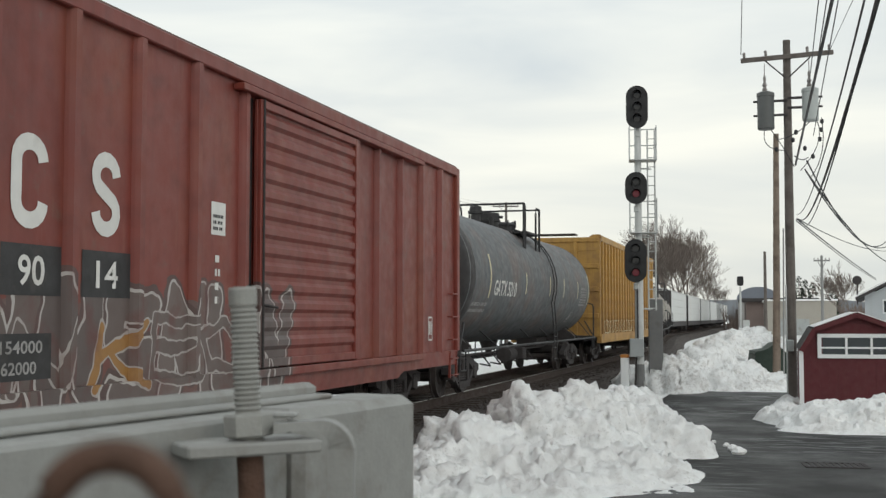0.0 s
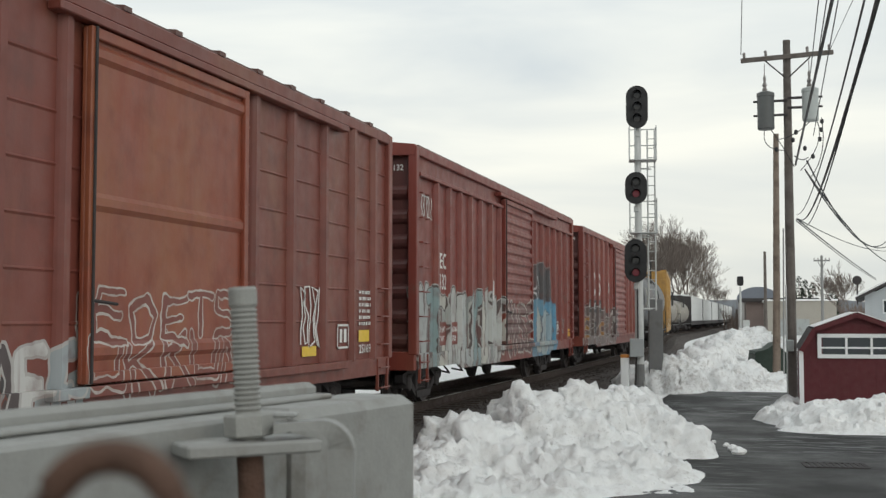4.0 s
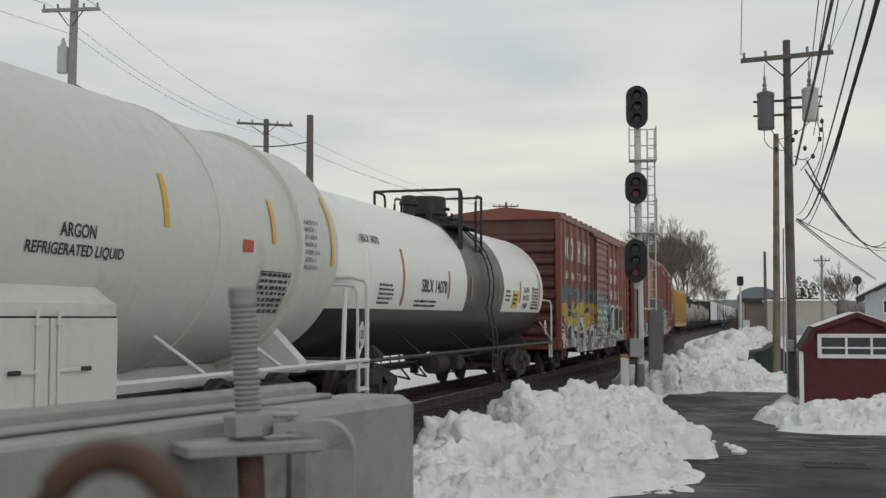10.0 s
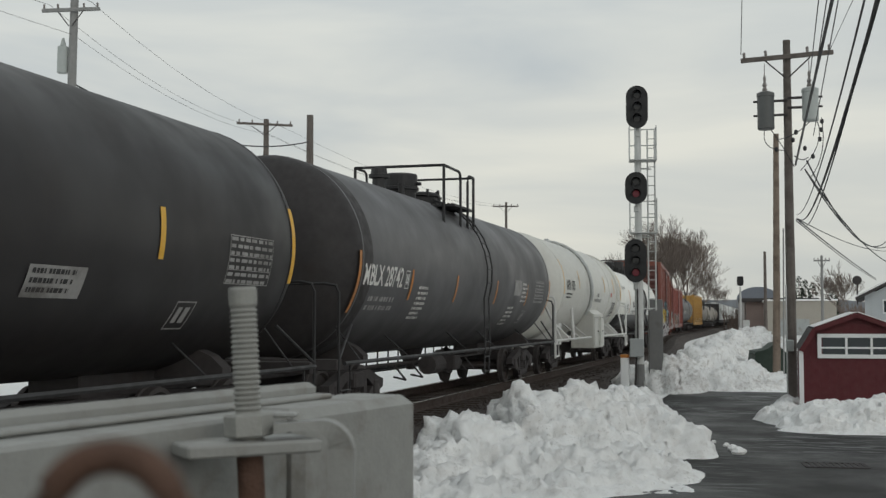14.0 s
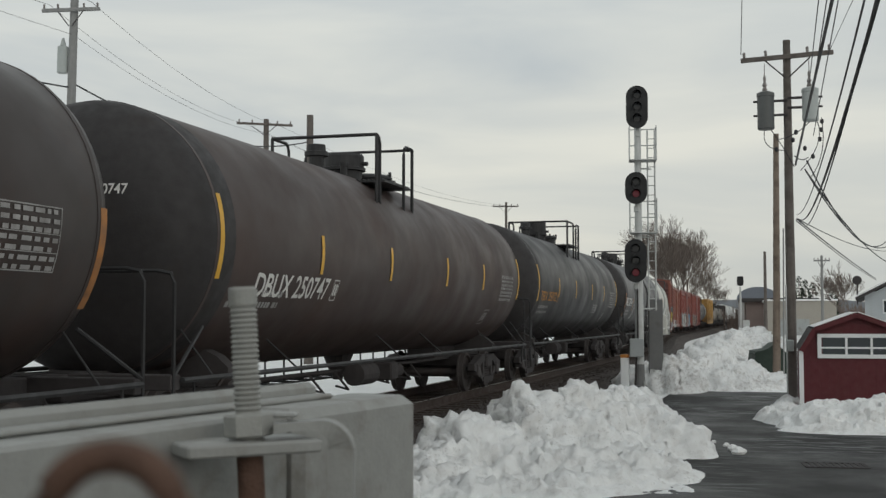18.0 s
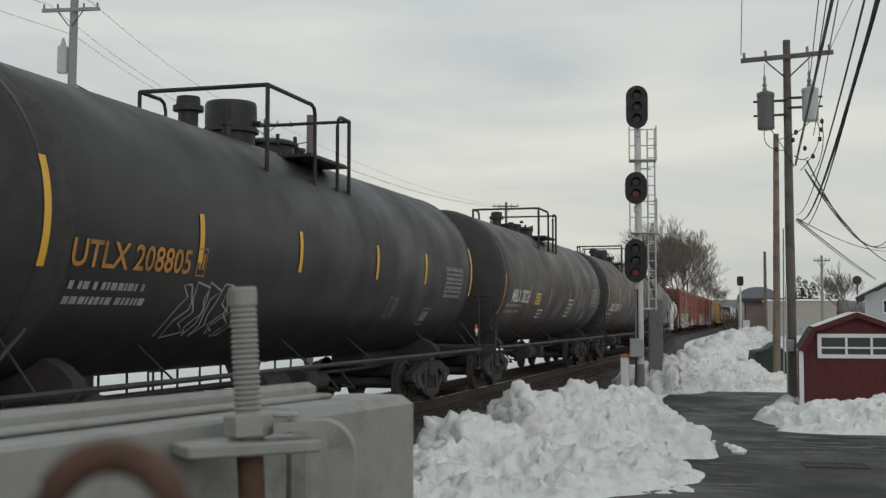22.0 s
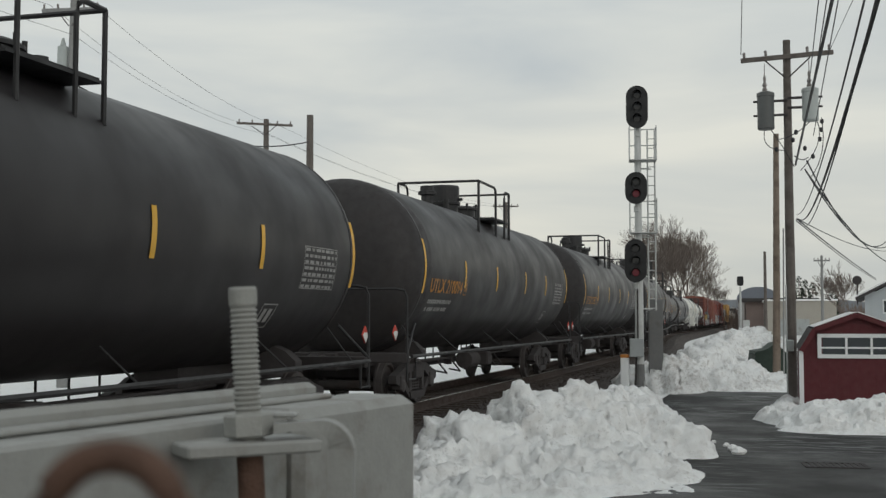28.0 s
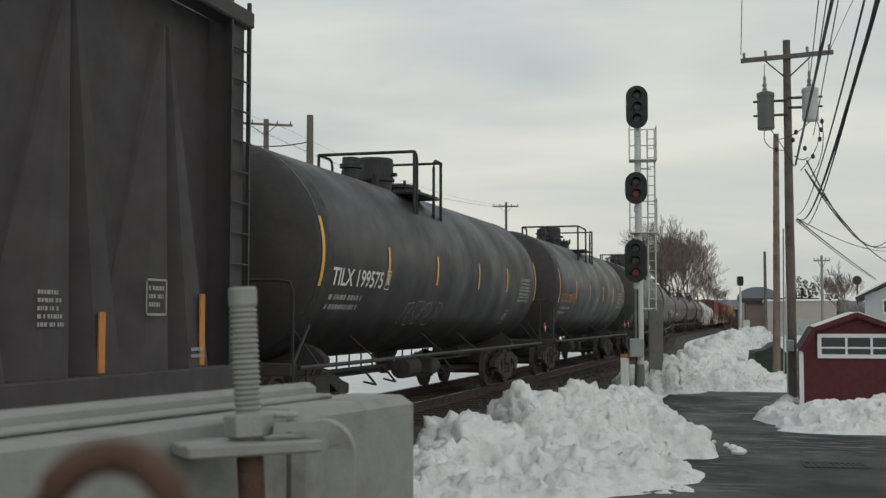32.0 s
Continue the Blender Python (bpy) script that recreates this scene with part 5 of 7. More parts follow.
    part("underframe", u, m_iron, car)
    part("brake_rigging", brake_gear(-h + 3, h - 3), m_iron, car)
    running_gear(car, h - 2.0, h)
    return car


KX = 1.526
kcs = box_car("box_car", "oxide red box car with sprayed grey tags", 15.75, m_kcs, m_redplain, (-6.9, -5.85, -4.75, -3.65, -2.5, -1.35, 2.35, 3.3, 4.45, 5.6, 6.75), (-1.1, 2.2), 4.43, "plain", sill_drop=0.12)
# no opening here: a matt black strip paints the gap's shade on the side
part("door_gap_shade", Shape().box(1.525, -1.32, 1.05, 1.54, -1.12, 4.15), m_signal, kcs, "black strip as the shade of the gap beside the door")


def brush_shape(centre, half):
    """A flat stroke of even width along a centre line."""
    ring = []
    for i, (x, z) in enumerate(centre):
        a, b = centre[max(i - 1, 0)], centre[min(i + 1, len(centre) - 1)]
        q = math.hypot(b[0] - a[0], b[1] - a[1])
        ring += [(x - (b[1] - a[1]) / q * half, z + (b[0] - a[0]) / q * half, 0), (x + (b[1] - a[1]) / q * half, z - (b[0] - a[0]) / q * half, 0)]
    return Shape().add(ring, [(2 * i, 2 * i + 1, 2 * i + 3, 2 * i + 2) for i in range(len(centre) - 1)])


def bow(x, z, rx, rz, a, b):
    return [(x + rx * math.cos(radians(a + (b - a) * k / 9)), z + rz * math.sin(radians(a + (b - a) * k / 9))) for k in range(10)]


HOOKED = bow(0.25, 0.56, 0.18, 0.155, 0, 180) + bow(0.25, 0.22, 0.18, 0.155, 180, 360)
DOUBLE = bow(0.25, 0.56, 0.17, 0.15, 0, 225) + bow(0.25, 0.22, 0.17, 0.15, 45, -180)
for y, line in ((-5.56, HOOKED), (-4.42, DOUBLE)):
    flat_mark(kcs, "emblem", brush_shape(line, 0.07).mesh("emblem"), m_letter_w, y, 2.33, KX, "white company emblem shape")
for k, txt in enumerate(("74", "90", "14")):
    flat_mark(kcs, "number_panel", patch(0.82, 0.42, 1, 1).mesh("number_panel"), m_panel_k, -6.8 + k * 1.13, 1.78, KX - 0.002)
    flat_mark(kcs, "car_number", letters(txt, 0.24, 0.36), m_letter_w, -6.58 + k * 1.13, 1.87, KX + 0.003)
flat_mark(kcs, "number_panel", patch(0.85, 0.38, 1, 1).mesh("number_panel"), m_panel_k, -5.82, 1.09, KX - 0.002)
flat_mark(kcs, "lettering", letters("154000", 0.10, 0.56), m_letter_g, -5.66, 1.31, KX + 0.003)
flat_mark(kcs, "lettering", letters("62000", 0.10, 0.46), m_letter_g, -5.64, 1.14, KX + 0.003)
flat_mark(kcs, "stencil_label", patch(0.34, 0.36, 1, 1).mesh("stencil_label"), m_letter_w, -2.1, 2.5, KX)
flat_mark(kcs, "small_print", bars(0.26, 0.2, 3, random.Random(95)), m_letter_k, -2.06, 2.53, KX + 0.003)
flat_mark(kcs, "small_print", bars(0.12, 0.6, 4, random.Random(96)), m_letter_w, -2.0, 1.7, KX)
flat_mark(kcs, "stencil_box", outline(0.25, 0.42, 0.03), m_letter_w, 6.1, 1.2, KX)
put(kcs, 13.62)

eec = box_car("box_car", "oxide red box car with pale and blue sprayed tags", 15.5, m_eec, m_redplain, (-6.5, -5.7, -4.9, -4.1, -3.3, -2.4, -1.6, 2.3, 3.15, 4.05, 4.9, 5.8, 6.7), (-1.4, 1.65), 4.50, "plain", sill_drop=0.12, rib=0.42, fascia=0.30)
flat_mark(eec, "lettering", letters("EEC", 0.27, 0.62), m_letter_w, -6.38, 2.50, KX)
flat_mark(eec, "car_number", letters("2132", 0.27, 0.64), m_letter_w, -6.40, 2.12, KX)
flat_mark(eec, "number_panel", patch(0.56, 0.42, 1, 1).mesh("number_panel"), m_redplain, -6.35, 1.1, KX)
flat_mark(eec, "lettering", letters("LD LMT", 0.10, 0.46), m_letter_w, -6.3, 1.34, KX + 0.003)
flat_mark(eec, "lettering", letters("LT WT", 0.10, 0.40), m_letter_w, -6.3, 1.17, KX + 0.003)
flat_mark(eec, "number_panel", patch(0.56, 0.42, 1, 1).mesh("number_panel"), m_redplain, -5.55, 1.1, KX)
flat_mark(eec, "lettering", letters("156300", 0.10, 0.46), m_letter_w, -5.5, 1.34, KX + 0.003)
flat_mark(eec, "lettering", letters("63700", 0.10, 0.40), m_letter_w, -5.5, 1.17, KX + 0.003)
flat_mark(eec, "spray_scrawl", scrawl(0.62, 0.36, 7, random.Random(14), 0.035), m_letter_w, -7.35, 3.35, KX, "pale sprayed scrawl")
flat_mark(eec, "stencil_box", outline(0.46, 0.34, 0.03), m_letter_w, 5.42, 1.16, KX)
flat_mark(eec, "green_label", patch(0.19, 0.15, 1, 1).mesh("green_label"), m_greenlabel, 5.75, 1.55, KX, "bright green square label")
flat_mark(eec, "small_print", bars(0.3, 0.42, 6, random.Random(93)), m_letter_g, 6.3, 1.15, KX)
flat_mark(eec, "red_label", patch(0.22, 0.28, 1, 1).mesh("red_label"), m_stripe_o, -2.26, 2.6, KX, "faded orange-red label")
flat_mark(eec, "stencil_label", patch(0.36, 0.4, 1, 1).mesh("stencil_label"), m_letter_w, -2.32, 2.0, KX, "white stencil label")
flat_mark(eec, "small_print", bars(0.28, 0.30, 5, random.Random(94)), m_letter_k, -2.28, 2.05, KX + 0.003)
flat_mark(eec, "orange_label", patch(0.44, 0.21, 1, 1).mesh("orange_label"), m_stripe, 7.06, 1.07, KX)
for car, half_, eave_, txt in ((eec, 7.75, 4.50, "EEC 2132"), (kcs, 7.875, 4.43, "749014")):
    me = letters(txt, 0.10, 0.52)
    for v in me.vertices:
        v.co = (0.80 + v.co.x, -half_ + 0.045, eave_ - 0.40 + v.co.y)
    part("end_number", me, m_letter_w, car)
put(eec, -4.0)

ns = box_car("box_car", "brown box car with an orange-red door", 14.4, m_ns, m_brownplain, (-6.6, -5.65, -4.6, -3.5, -2.4, -1.5, 2.3, 3.4, 4.5, 5.6, 6.5), (-1.25, 1.95), 4.45, "ribbed", seamed=True, door_mat=m_orangedoor)
for k in range(5):
    flat_mark(ns, "emblem_bar", rect(Shape(), 0, 0, 1.15, 0.09).mesh("emblem_bar"), m_letter_w, -6.5, 2.92 + k * 0.16, KX + 0.012, "white bar of a company emblem")
for x0 in (1.25, 1.95):
    s = Shape()
    rect(s, x0, 0, x0 + 0.2, 0.72), rect(s, x0 + 0.4, 0, x0 + 0.6, 0.72), rect(s, x0 + 0.2, 0.26, x0 + 0.4, 0.5)
    flat_mark(ns, "emblem_block", s.mesh("emblem_block"), m_letter_w, -6.5, 2.92, KX + 0.012, "white block of a company emblem")
flat_mark(ns, "car_number", letters("407 780", 0.24, 1.6), m_letter_w, -5.8, 1.76, KX + 0.012)
for y, z, w_, hh in ((-6.85, 1.05, 0.35, 0.3), (-4.55, 1.02, 0.35, 0.12), (5.91, 1.25, 0.45, 0.17), (3.8, 1.10, 0.48, 0.13)):
    flat_mark(ns, "yellow_label", patch(w_, hh, 1, 1).mesh("yellow_label"), m_placard, y, z, KX + 0.012)
flat_mark(ns, "stencil_box", outline(0.45, 0.34, 0.03), m_letter_w, 5.05, 1.17, KX + 0.012)
flat_mark(ns, "car_number", letters("25169", 0.12, 0.5), m_letter_w, 5.93, 1.09, KX + 0.012)
flat_mark(ns, "small_print", bars(0.66, 0.55, 6, random.Random(91)), m_letter_w, 5.92, 1.46, KX + 0.012)
flat_mark(ns, "spray_scrawl", scrawl(0.7, 0.7, 7, random.Random(92), 0.035), m_letter_w, 3.7, 1.25, KX + 0.012, "pale sprayed scrawl")
put(ns, -20.4)

so = box_car("box_car", "brown box car covered in bright sprayed tags", 15.0, m_so, m_brownplain, (-6.95, -5.95, -4.9, -3.8, -2.7, -1.7, 2.15, 3.3, 4.5, 5.6, 6.7), (-1.45, 1.6), 4.52, "ribbed", seamed=True, sill_drop=0.2)
def block(kind, x0, w, h, t):
    """A plain block of an emblem: a ring with cut corners, a capped post, or a pair of posts."""
    s = Shape()
    if kind == "ring":
        c = 0.3 * w
        out = [(c, 0), (w - c, 0), (w, c), (w, h - c), (w - c, h), (c, h), (0, h - c), (0, c)]
        for i in range(8):
            (a, b), (d, e) = out[i], out[(i + 1) % 8]
            q = [(p + (w / 2 - p) * 2 * t / w, r + (h / 2 - r) * 2 * t / h) for p, r in ((d, e), (a, b))]
            s.add([(x0 + a, b, 0), (x0 + d, e, 0), (x0 + q[0][0], q[0][1], 0), (x0 + q[1][0], q[1][1], 0)], [(0, 1, 2, 3)])
    elif kind == "cap":
        rect(s, x0, h - t, x0 + w, h), rect(s, x0 + w / 2 - t / 2, 0, x0 + w / 2 + t / 2, h - t)
    else:
        rect(s, x0, 0, x0 + t, h), rect(s, x0 + w - t, 0, x0 + w, h), rect(s, x0 + t, h * 0.42, x0 + w - t, h * 0.42 + t)
    return s.mesh("emblem_block")


KINDS = ("ring", "ring", "ring", "cap", "posts", "posts", "posts", "posts")
for k, kind in enumerate(KINDS):
    flat_mark(so, "emblem_block", block(kind, k * 0.60 + (0.1 if k > 2 else 0.0), 0.47, 0.66, 0.15), m_letter_w, -6.87, 3.28, KX + 0.012, "cream block of a company emblem")
flat_mark(so, "lettering", letters("GIVES A GREEN LIGHT TO INNOVATIONS", 0.2, 4.8, 0.028), m_letter_w, -6.85, 2.74, KX + 0.012)
for k, kind in enumerate(KINDS):
    flat_mark(so, "emblem_block", block(kind, k * 0.34, 0.26, 0.32, 0.08), m_letter_w, 2.4, 3.44, KX + 0.012, "small cream block of a company emblem")
flat_mark(so, "lettering", letters("SERVES", 0.3, 2.1, 0.035), m_letter_w, 2.75, 2.88, KX + 0.012)
flat_mark(so, "lettering", letters("THE SOUTH", 0.3, 2.75, 0.035), m_letter_w, 2.35, 2.28, KX + 0.012)
flat_mark(so, "yellow_label", patch(0.35, 0.5, 1, 1).mesh("yellow_label"), m_placard, 6.0, 1.0, KX + 0.012)
put(so, -36.65)


# ---- the yellow car and the cars far ahead ----
def yellow_car():
    car = thing("box_car", "weathered yellow high car with upright side ribs", "box car", group="cars of the freight train")
    h, w, e = 8.7, 1.5, 4.45
    part("body", Shape().box(-w + 0.1, -h + 0.3, 1.0, w - 0.1, h - 0.3, e - 0.5, 0.02), m_yellowcar, car)
    for s in (-1, 1):
        part("end_wall", Shape().box(-w - 0.06, s * h - 0.08, 0.95, w + 0.06, s * h + 0.08, e - 0.55, 0.02).prism("y", [(-w - 0.06, e - 0.55), (w + 0.06, e - 0.55), (w + 0.06, e), (w - 0.2, e), (w - 0.55, e - 0.25), (-w + 0.55, e - 0.25), (-w + 0.2, e), (-w - 0.06, e)], s * h - 0.08, s * h + 0.08), m_yellowcar, car)
        for z in (1.6, 2.5, 3.3, e - 0.25):
            part("end_beam", Shape().box(-w, s * (h + 0.08) - 0.05, z, w, s * (h + 0.08) + 0.05, z + 0.16, 0.01), m_yellowcar, car)
        for x in (-0.7, 0.7):
            part("end_post", Shape().box(x - 0.06, s * (h + 0.08) - 0.06, 1.0, x + 0.06, s * (h + 0.08) + 0.06, e - 0.25, 0.01), m_yellowcar, car)
        part("top_chord", Shape().box(s * w - 0.08, -h, e - 0.22, s * w + 0.09, h, e - 0.02, 0.01), m_yellowcar, car)
        part("side_sill", Shape().box(s * w - 0.08, -h, 0.74, s * w + 0.08, h, 1.05, 0.01), m_yellowcar, car)
    post = Shape().box(w - 0.1, -0.09, 1.05, w + 0.09, 0.09, 4.23, 0.01).mesh("side_post")
    part("roof_plate", Shape().box(-0.7, -h - 0.1, e + 0.002, 0.7, -h + 0.5, e + 0.05, 0.01), m_iron, car)
    for k in range(22):
        y = -h + 0.5 + k * (2 * h - 1) / 21
        part("side_post", post, m_yellowcar, car, m=pose(0, y, 0))
        part("side_post", post, m_yellowcar, car, m=pose(0, y, 0, 0, 0, 180))
    part("roof", Shape().prism("y", [(-w, e - 0.51), (w, e - 0.51), (w, e - 0.35), (0, e - 0.2), (-w, e - 0.35)], -h + 0.1, h - 0.1), m_yellowcar, car)
    part("underframe", Shape().box(-0.3, -h, 0.6, 0.3, h, 0.99, 0.02).box(-w + 0.1, -h, 0.85, w - 0.1, h, 0.99), m_iron, car)
    rng = random.Random(8)
    flat_mark(car, "spray_scrawl", scrawl(15.0, 0.40, 60, rng, 0.03), m_stripe_w, -8.2, 1.1, w + 0.095, "white sprayed scrawl along the sill")
    running_gear(car, h - 1.9, h)
    return put(car, 48.9)


yellow_car()
for k, c in enumerate((67.8, 85.8, 103.2)):
    put(tank_car("tank_car", "pale grey-brown tank car far ahead", 7.8, 1.35, 2.2, m_tan, m_blackrail, (-6.5, 0, 6.5), m_stripe_w, 61 + k, print_=False), c)


def rack_car(c):
    car = thing("flat_car", "flat car carrying a long white ribbed container", "flat car", group="flat cars of the freight train")
    h, w, e = 12.1, 1.5, 4.25
    part("container", Shape().box(-w + 0.05, -h + 0.3, 1.25, w - 0.05, h - 0.3, e - 0.06, 0.02), m_whitebox, car)
    part("deck", Shape().box(-w, -h, 0.75, w, h, 1.25, 0.03), m_iron, car)
    part("roof", Shape().prism("y", [(-w - 0.04, e - 0.06), (w + 0.04, e - 0.06), (w * 0.6, e + 0.16), (-w * 0.6, e + 0.16)], -h, h), m_whitebox, car)
    pm = Shape().box(w - 0.05, -0.76, -0.31, w - 0.015, 0.76, 0.31, 0.01).mesh("side_panel")
    for s in (0, 180):
        for k in range(15):
            for j in range(4):
                part("side_panel", pm, m_whitebox, car, m=Matrix.Rotation(radians(s), 4, "Z") @ pose(0, -h + 1.15 + k * (2 * h - 2.3) / 14, 1.62 + j * 0.70))
    for s in (-1, 1):
        part("end_door", Shape().box(-w, s * h - 0.06, 1.25, w, s * h + 0.06, e - 0.06, 0.02), m_iron, car)
    running_gear(car, h - 2.5, h)
    return put(car, c)


for k in range(6):
    rack_car(124.6 + 25.2 * k)


def hopper():
    car = thing("hopper_car", "charcoal covered hopper car with folded side sheets", "hopper car", group="cars of the freight train")
    h, w, e = 8.6, 1.5, 5.25
    part("body", Shape().prism("y", [(-w + 0.3, 1.05), (w - 0.3, 1.05), (w - 0.3, e - 0.25), (w - 0.6, e), (-w + 0.6, e), (-w + 0.3, e - 0.25)], -h + 0.3, h - 0.35), m_hopper, car)
    for s in (0, 180):
        rot = Matrix.Rotation(radians(s), 4, "Z")
        for k in range(9):
            y = h - 1.62 - k * 1.72
            # a steep fold beside a wide raking one
            for y0, f0, f1, y1, ya in ((y + 0.02, y + 0.20, y + 0.62, y + 0.92, y + 0.16), (y - 1.05, y - 0.72, y - 0.24, y - 0.02, y + 0.06)):
                f = Shape().add([(w - 0.31, y0, 1.06), (w + 0.04, f0, 1.06), (w + 0.04, f1, 1.06), (w - 0.31, y1, 1.06), (w - 0.31, ya - 0.04, e - 0.55), (w - 0.22, ya - 0.01, e - 0.6), (w - 0.22, ya + 0.02, e - 0.6), (w - 0.31, ya + 0.05, e - 0.55)],
                                [(0, 1, 5, 4), (1, 2, 6, 5), (2, 3, 7, 6), (4, 5, 6, 7), (0, 3, 2, 1)])
                part("side_fold", f, m_hopper, car, m=rot)
        part("side_sill", Shape().box(w - 0.12, -h, 0.72, w + 0.10, h, 1.08, 0.02), m_hopper, car, m=rot)
        part("top_chord", Shape().box(w - 0.2, -h, e - 0.3, w + 0.08, h, e - 0.1, 0.02), m_hopper, car, m=rot)
        for yy in (h - 0.30, -h + 0.30):
            g = Shape().box(w + 0.02, yy - 0.25, 0.7, w + 0.06, yy - 0.21, e).box(w + 0.02, yy + 0.21, 0.7, w + 0.06, yy + 0.25, e)
            for k in range(12):
                g.rod((w + 0.05, yy - 0.23, 0.8 + k * 0.35), (w + 0.05, yy + 0.23, 0.8 + k * 0.35), 0.014, 5)
            part("ladder", g, m_blackrail, car, m=rot)
        for yy in (h - 1.20, h - 3.12, h - 4.84):
            part("reflector", Shape().box(w + 0.03, yy, 1.10, w + 0.047, yy + 0.1, 1.85 if yy > h - 2 else 1.65), m_stripe_o, car, m=rot)
    for s in (-1, 1):
        part("end_sheet", Shape().prism("x", [(s * (h - 0.12), 0.75), (s * (h - 0.12), e - 0.1), (s * (h - 0.4), e - 0.1), (s * (h - 0.4), 0.75)], -w, w), m_hopper, car)
    part("roof_hatch", Shape().box(-0.4, -h + 1, e + 0.001, 0.4, h - 1, e + 0.16, 0.04), m_hopper, car)
    for y in (-4.5, 0, 4.5):
        part("outlet", Shape().prism("y", [(-1.0, 1.05), (1.0, 1.05), (0.3, 0.45), (-0.3, 0.45)], y - 0.7, y + 0.7), m_hopper, car)
    flat_mark(car, "stencil_box", outline(0.40, 0.36, 0.022, False), m_letter_g, h - 2.32, 1.62, w + 0.05)
    flat_mark(car, "small_print", bars(0.30, 0.24, 3, random.Random(70)), m_letter_g, h - 2.27, 1.68, w + 0.05)
    flat_mark(car, "small_print", bars(0.32, 0.14, 2, random.Random(71)), m_letter_g, h - 1.40, 1.16, w + 0.05)
    flat_mark(car, "small_print", bars(0.4, 0.34, 5, random.Random(72)), m_letter_g, h - 4.05, 1.5, w + 0.05)
    part("underframe", Shape().box(-0.3, -h - 0.1, 0.6, 0.3, h + 0.1, 0.95, 0.02), m_iron, car)
    running_gear(car, h - 1.7, h)
    return put(car, -232.66 - h)


hopper()
# ---- ground, road and track ----
GROUND, ROAD = -0.72, -0.70


def sheet(name, x0, y0, x1, y1, z, nx, ny, mat_, label, category):
    s = Shape()
    vs = [(x0 + (x1 - x0) * i / nx, y0 + (y1 - y0) * j / ny, z) for j in range(ny + 1) for i in range(nx + 1)]
    s.add(vs, [(j * (nx + 1) + i, j * (nx + 1) + i + 1, (j + 1) * (nx + 1) + i + 1, (j + 1) * (nx + 1) + i) for j in range(ny) for i in range(nx)])
    return solo(name, s, mat_, label, category, kind="structure")


sheet("ground", -2500, -1500, 2500, 3500, GROUND, 2, 2, m_snow2, "snow-covered open ground", "ground")
road = Shape().add([(-2.6, -8, ROAD), (14, -8, ROAD), (14, 22.5, ROAD), (1.6, 26, ROAD), (0.2, 30, ROAD), (0.6, 38.2, ROAD), (-3.2, 38.2, ROAD), (-3.4, 24, ROAD), (-3.0, 12, ROAD)], [tuple(range(9))])
solo("road", road, m_asphalt, "wet dark asphalt lane with puddles", "road", kind="structure")


def drain(x, y):
    g = thing("drain_grate", "dark cast-iron drain grate set in the asphalt", "drain", pose(x, y, ROAD, 0, 0, 6))
    part("frame", Shape().box(-0.48, -0.32, 0.002, 0.48, -0.26, 0.014).box(-0.48, 0.26, 0.002, 0.48, 0.32, 0.014).box(-0.48, -0.26, 0.002, -0.42, 0.26, 0.014).box(0.42, -0.26, 0.002, 0.48, 0.26, 0.014), m_iron, g)
    # thin black sheet paints the darkness below the bars; no hole is cut
    part("pit_shade", Shape().box(-0.42, -0.26, 0.002, 0.42, 0.26, 0.005), m_signal, g)
    bar = Shape().box(-0.025, -0.26, 0.005, 0.025, 0.26, 0.016).mesh("bar")
    for k in range(9):
        part("bar", bar, m_iron, g, m=pose(-0.36 + k * 0.09, 0, 0))
    return g


drain(0.8, 19.5)


def sweep(profile, y0, y1, step, name, mat_, centre=track_x):
    rings, y = [], y0
    while y <= y1:
        rings.append([(centre(y) + px, y, pz) for px, pz in profile])
        y += step
    return Shape().loft(rings)


bed = sweep([(-3.3, GROUND - 0.05), (-1.9, -0.21), (1.9, -0.21), (2.65, GROUND - 0.05)], -260, 380, 4.0, "ballast", m_ballast)
solo("trackbed", bed, m_ballast, "dark oily ballast shoulder under the rails", "ballast", kind="structure")
# loose stones on the near shoulder
rng = random.Random(12)
stones = Shape()
for k in range(3200):
    y = rng.uniform(13, 46)
    u = rng.uniform(0.85, 2.75)
    z = -0.20 if u < 1.9 else -0.21 - (u - 1.9) * 0.70
    r = rng.uniform(0.02, 0.05)
    cx = track_x(y) + u
    p = [(cx + r * rng.uniform(-1, 1), y + r * rng.uniform(-1, 1), z + r * rng.uniform(0.1, 1)) for _ in range(2)]
    stones.add([(cx - r, y - r * 0.7, z), (cx + r * 0.8, y - r, z), (cx + r, y + r * 0.8, z), (cx - r * 0.7, y + r, z), p[0], p[1]],
               [(0, 1, 4), (1, 2, 4), (2, 5, 4), (2, 3, 5), (3, 0, 5), (0, 4, 5)])
solo("ballast_stones", stones, m_ballast, "scattered dark ballast stones", "stones", kind="stuff")
RAILP = [(-0.036, 0.0), (0.036, 0.0), (0.036, -0.035), (0.012, -0.05), (0.012, -0.14), (0.07, -0.165), (0.07, -0.18), (-0.07, -0.18), (-0.07, -0.165), (-0.012, -0.14), (-0.012, -0.05), (-0.036, -0.035)]
for s in (-0.755, 0.755):
    r = solo("rail", sweep([(s + a, b) for a, b in RAILP], -260, 380, 3.0, "rail", m_rail), m_rail, "rusty steel rail with a polished top", "rail", "rails of the track", "structure")
    part("railhead", sweep([(s - 0.03, 0.0), (s + 0.03, 0.0), (s + 0.026, 0.004), (s - 0.026, 0.004)], -260, 380, 3.0, "railhead", m_railtop), m_railtop, r, "polished running surface")
tie_m = Shape().box(-1.3, -0.11, -0.33, 1.3, 0.11, -0.181, 0.012).mesh("sleeper")
sl = thing("sleepers", "dark creosoted timber sleepers", "sleepers", kind="structure")
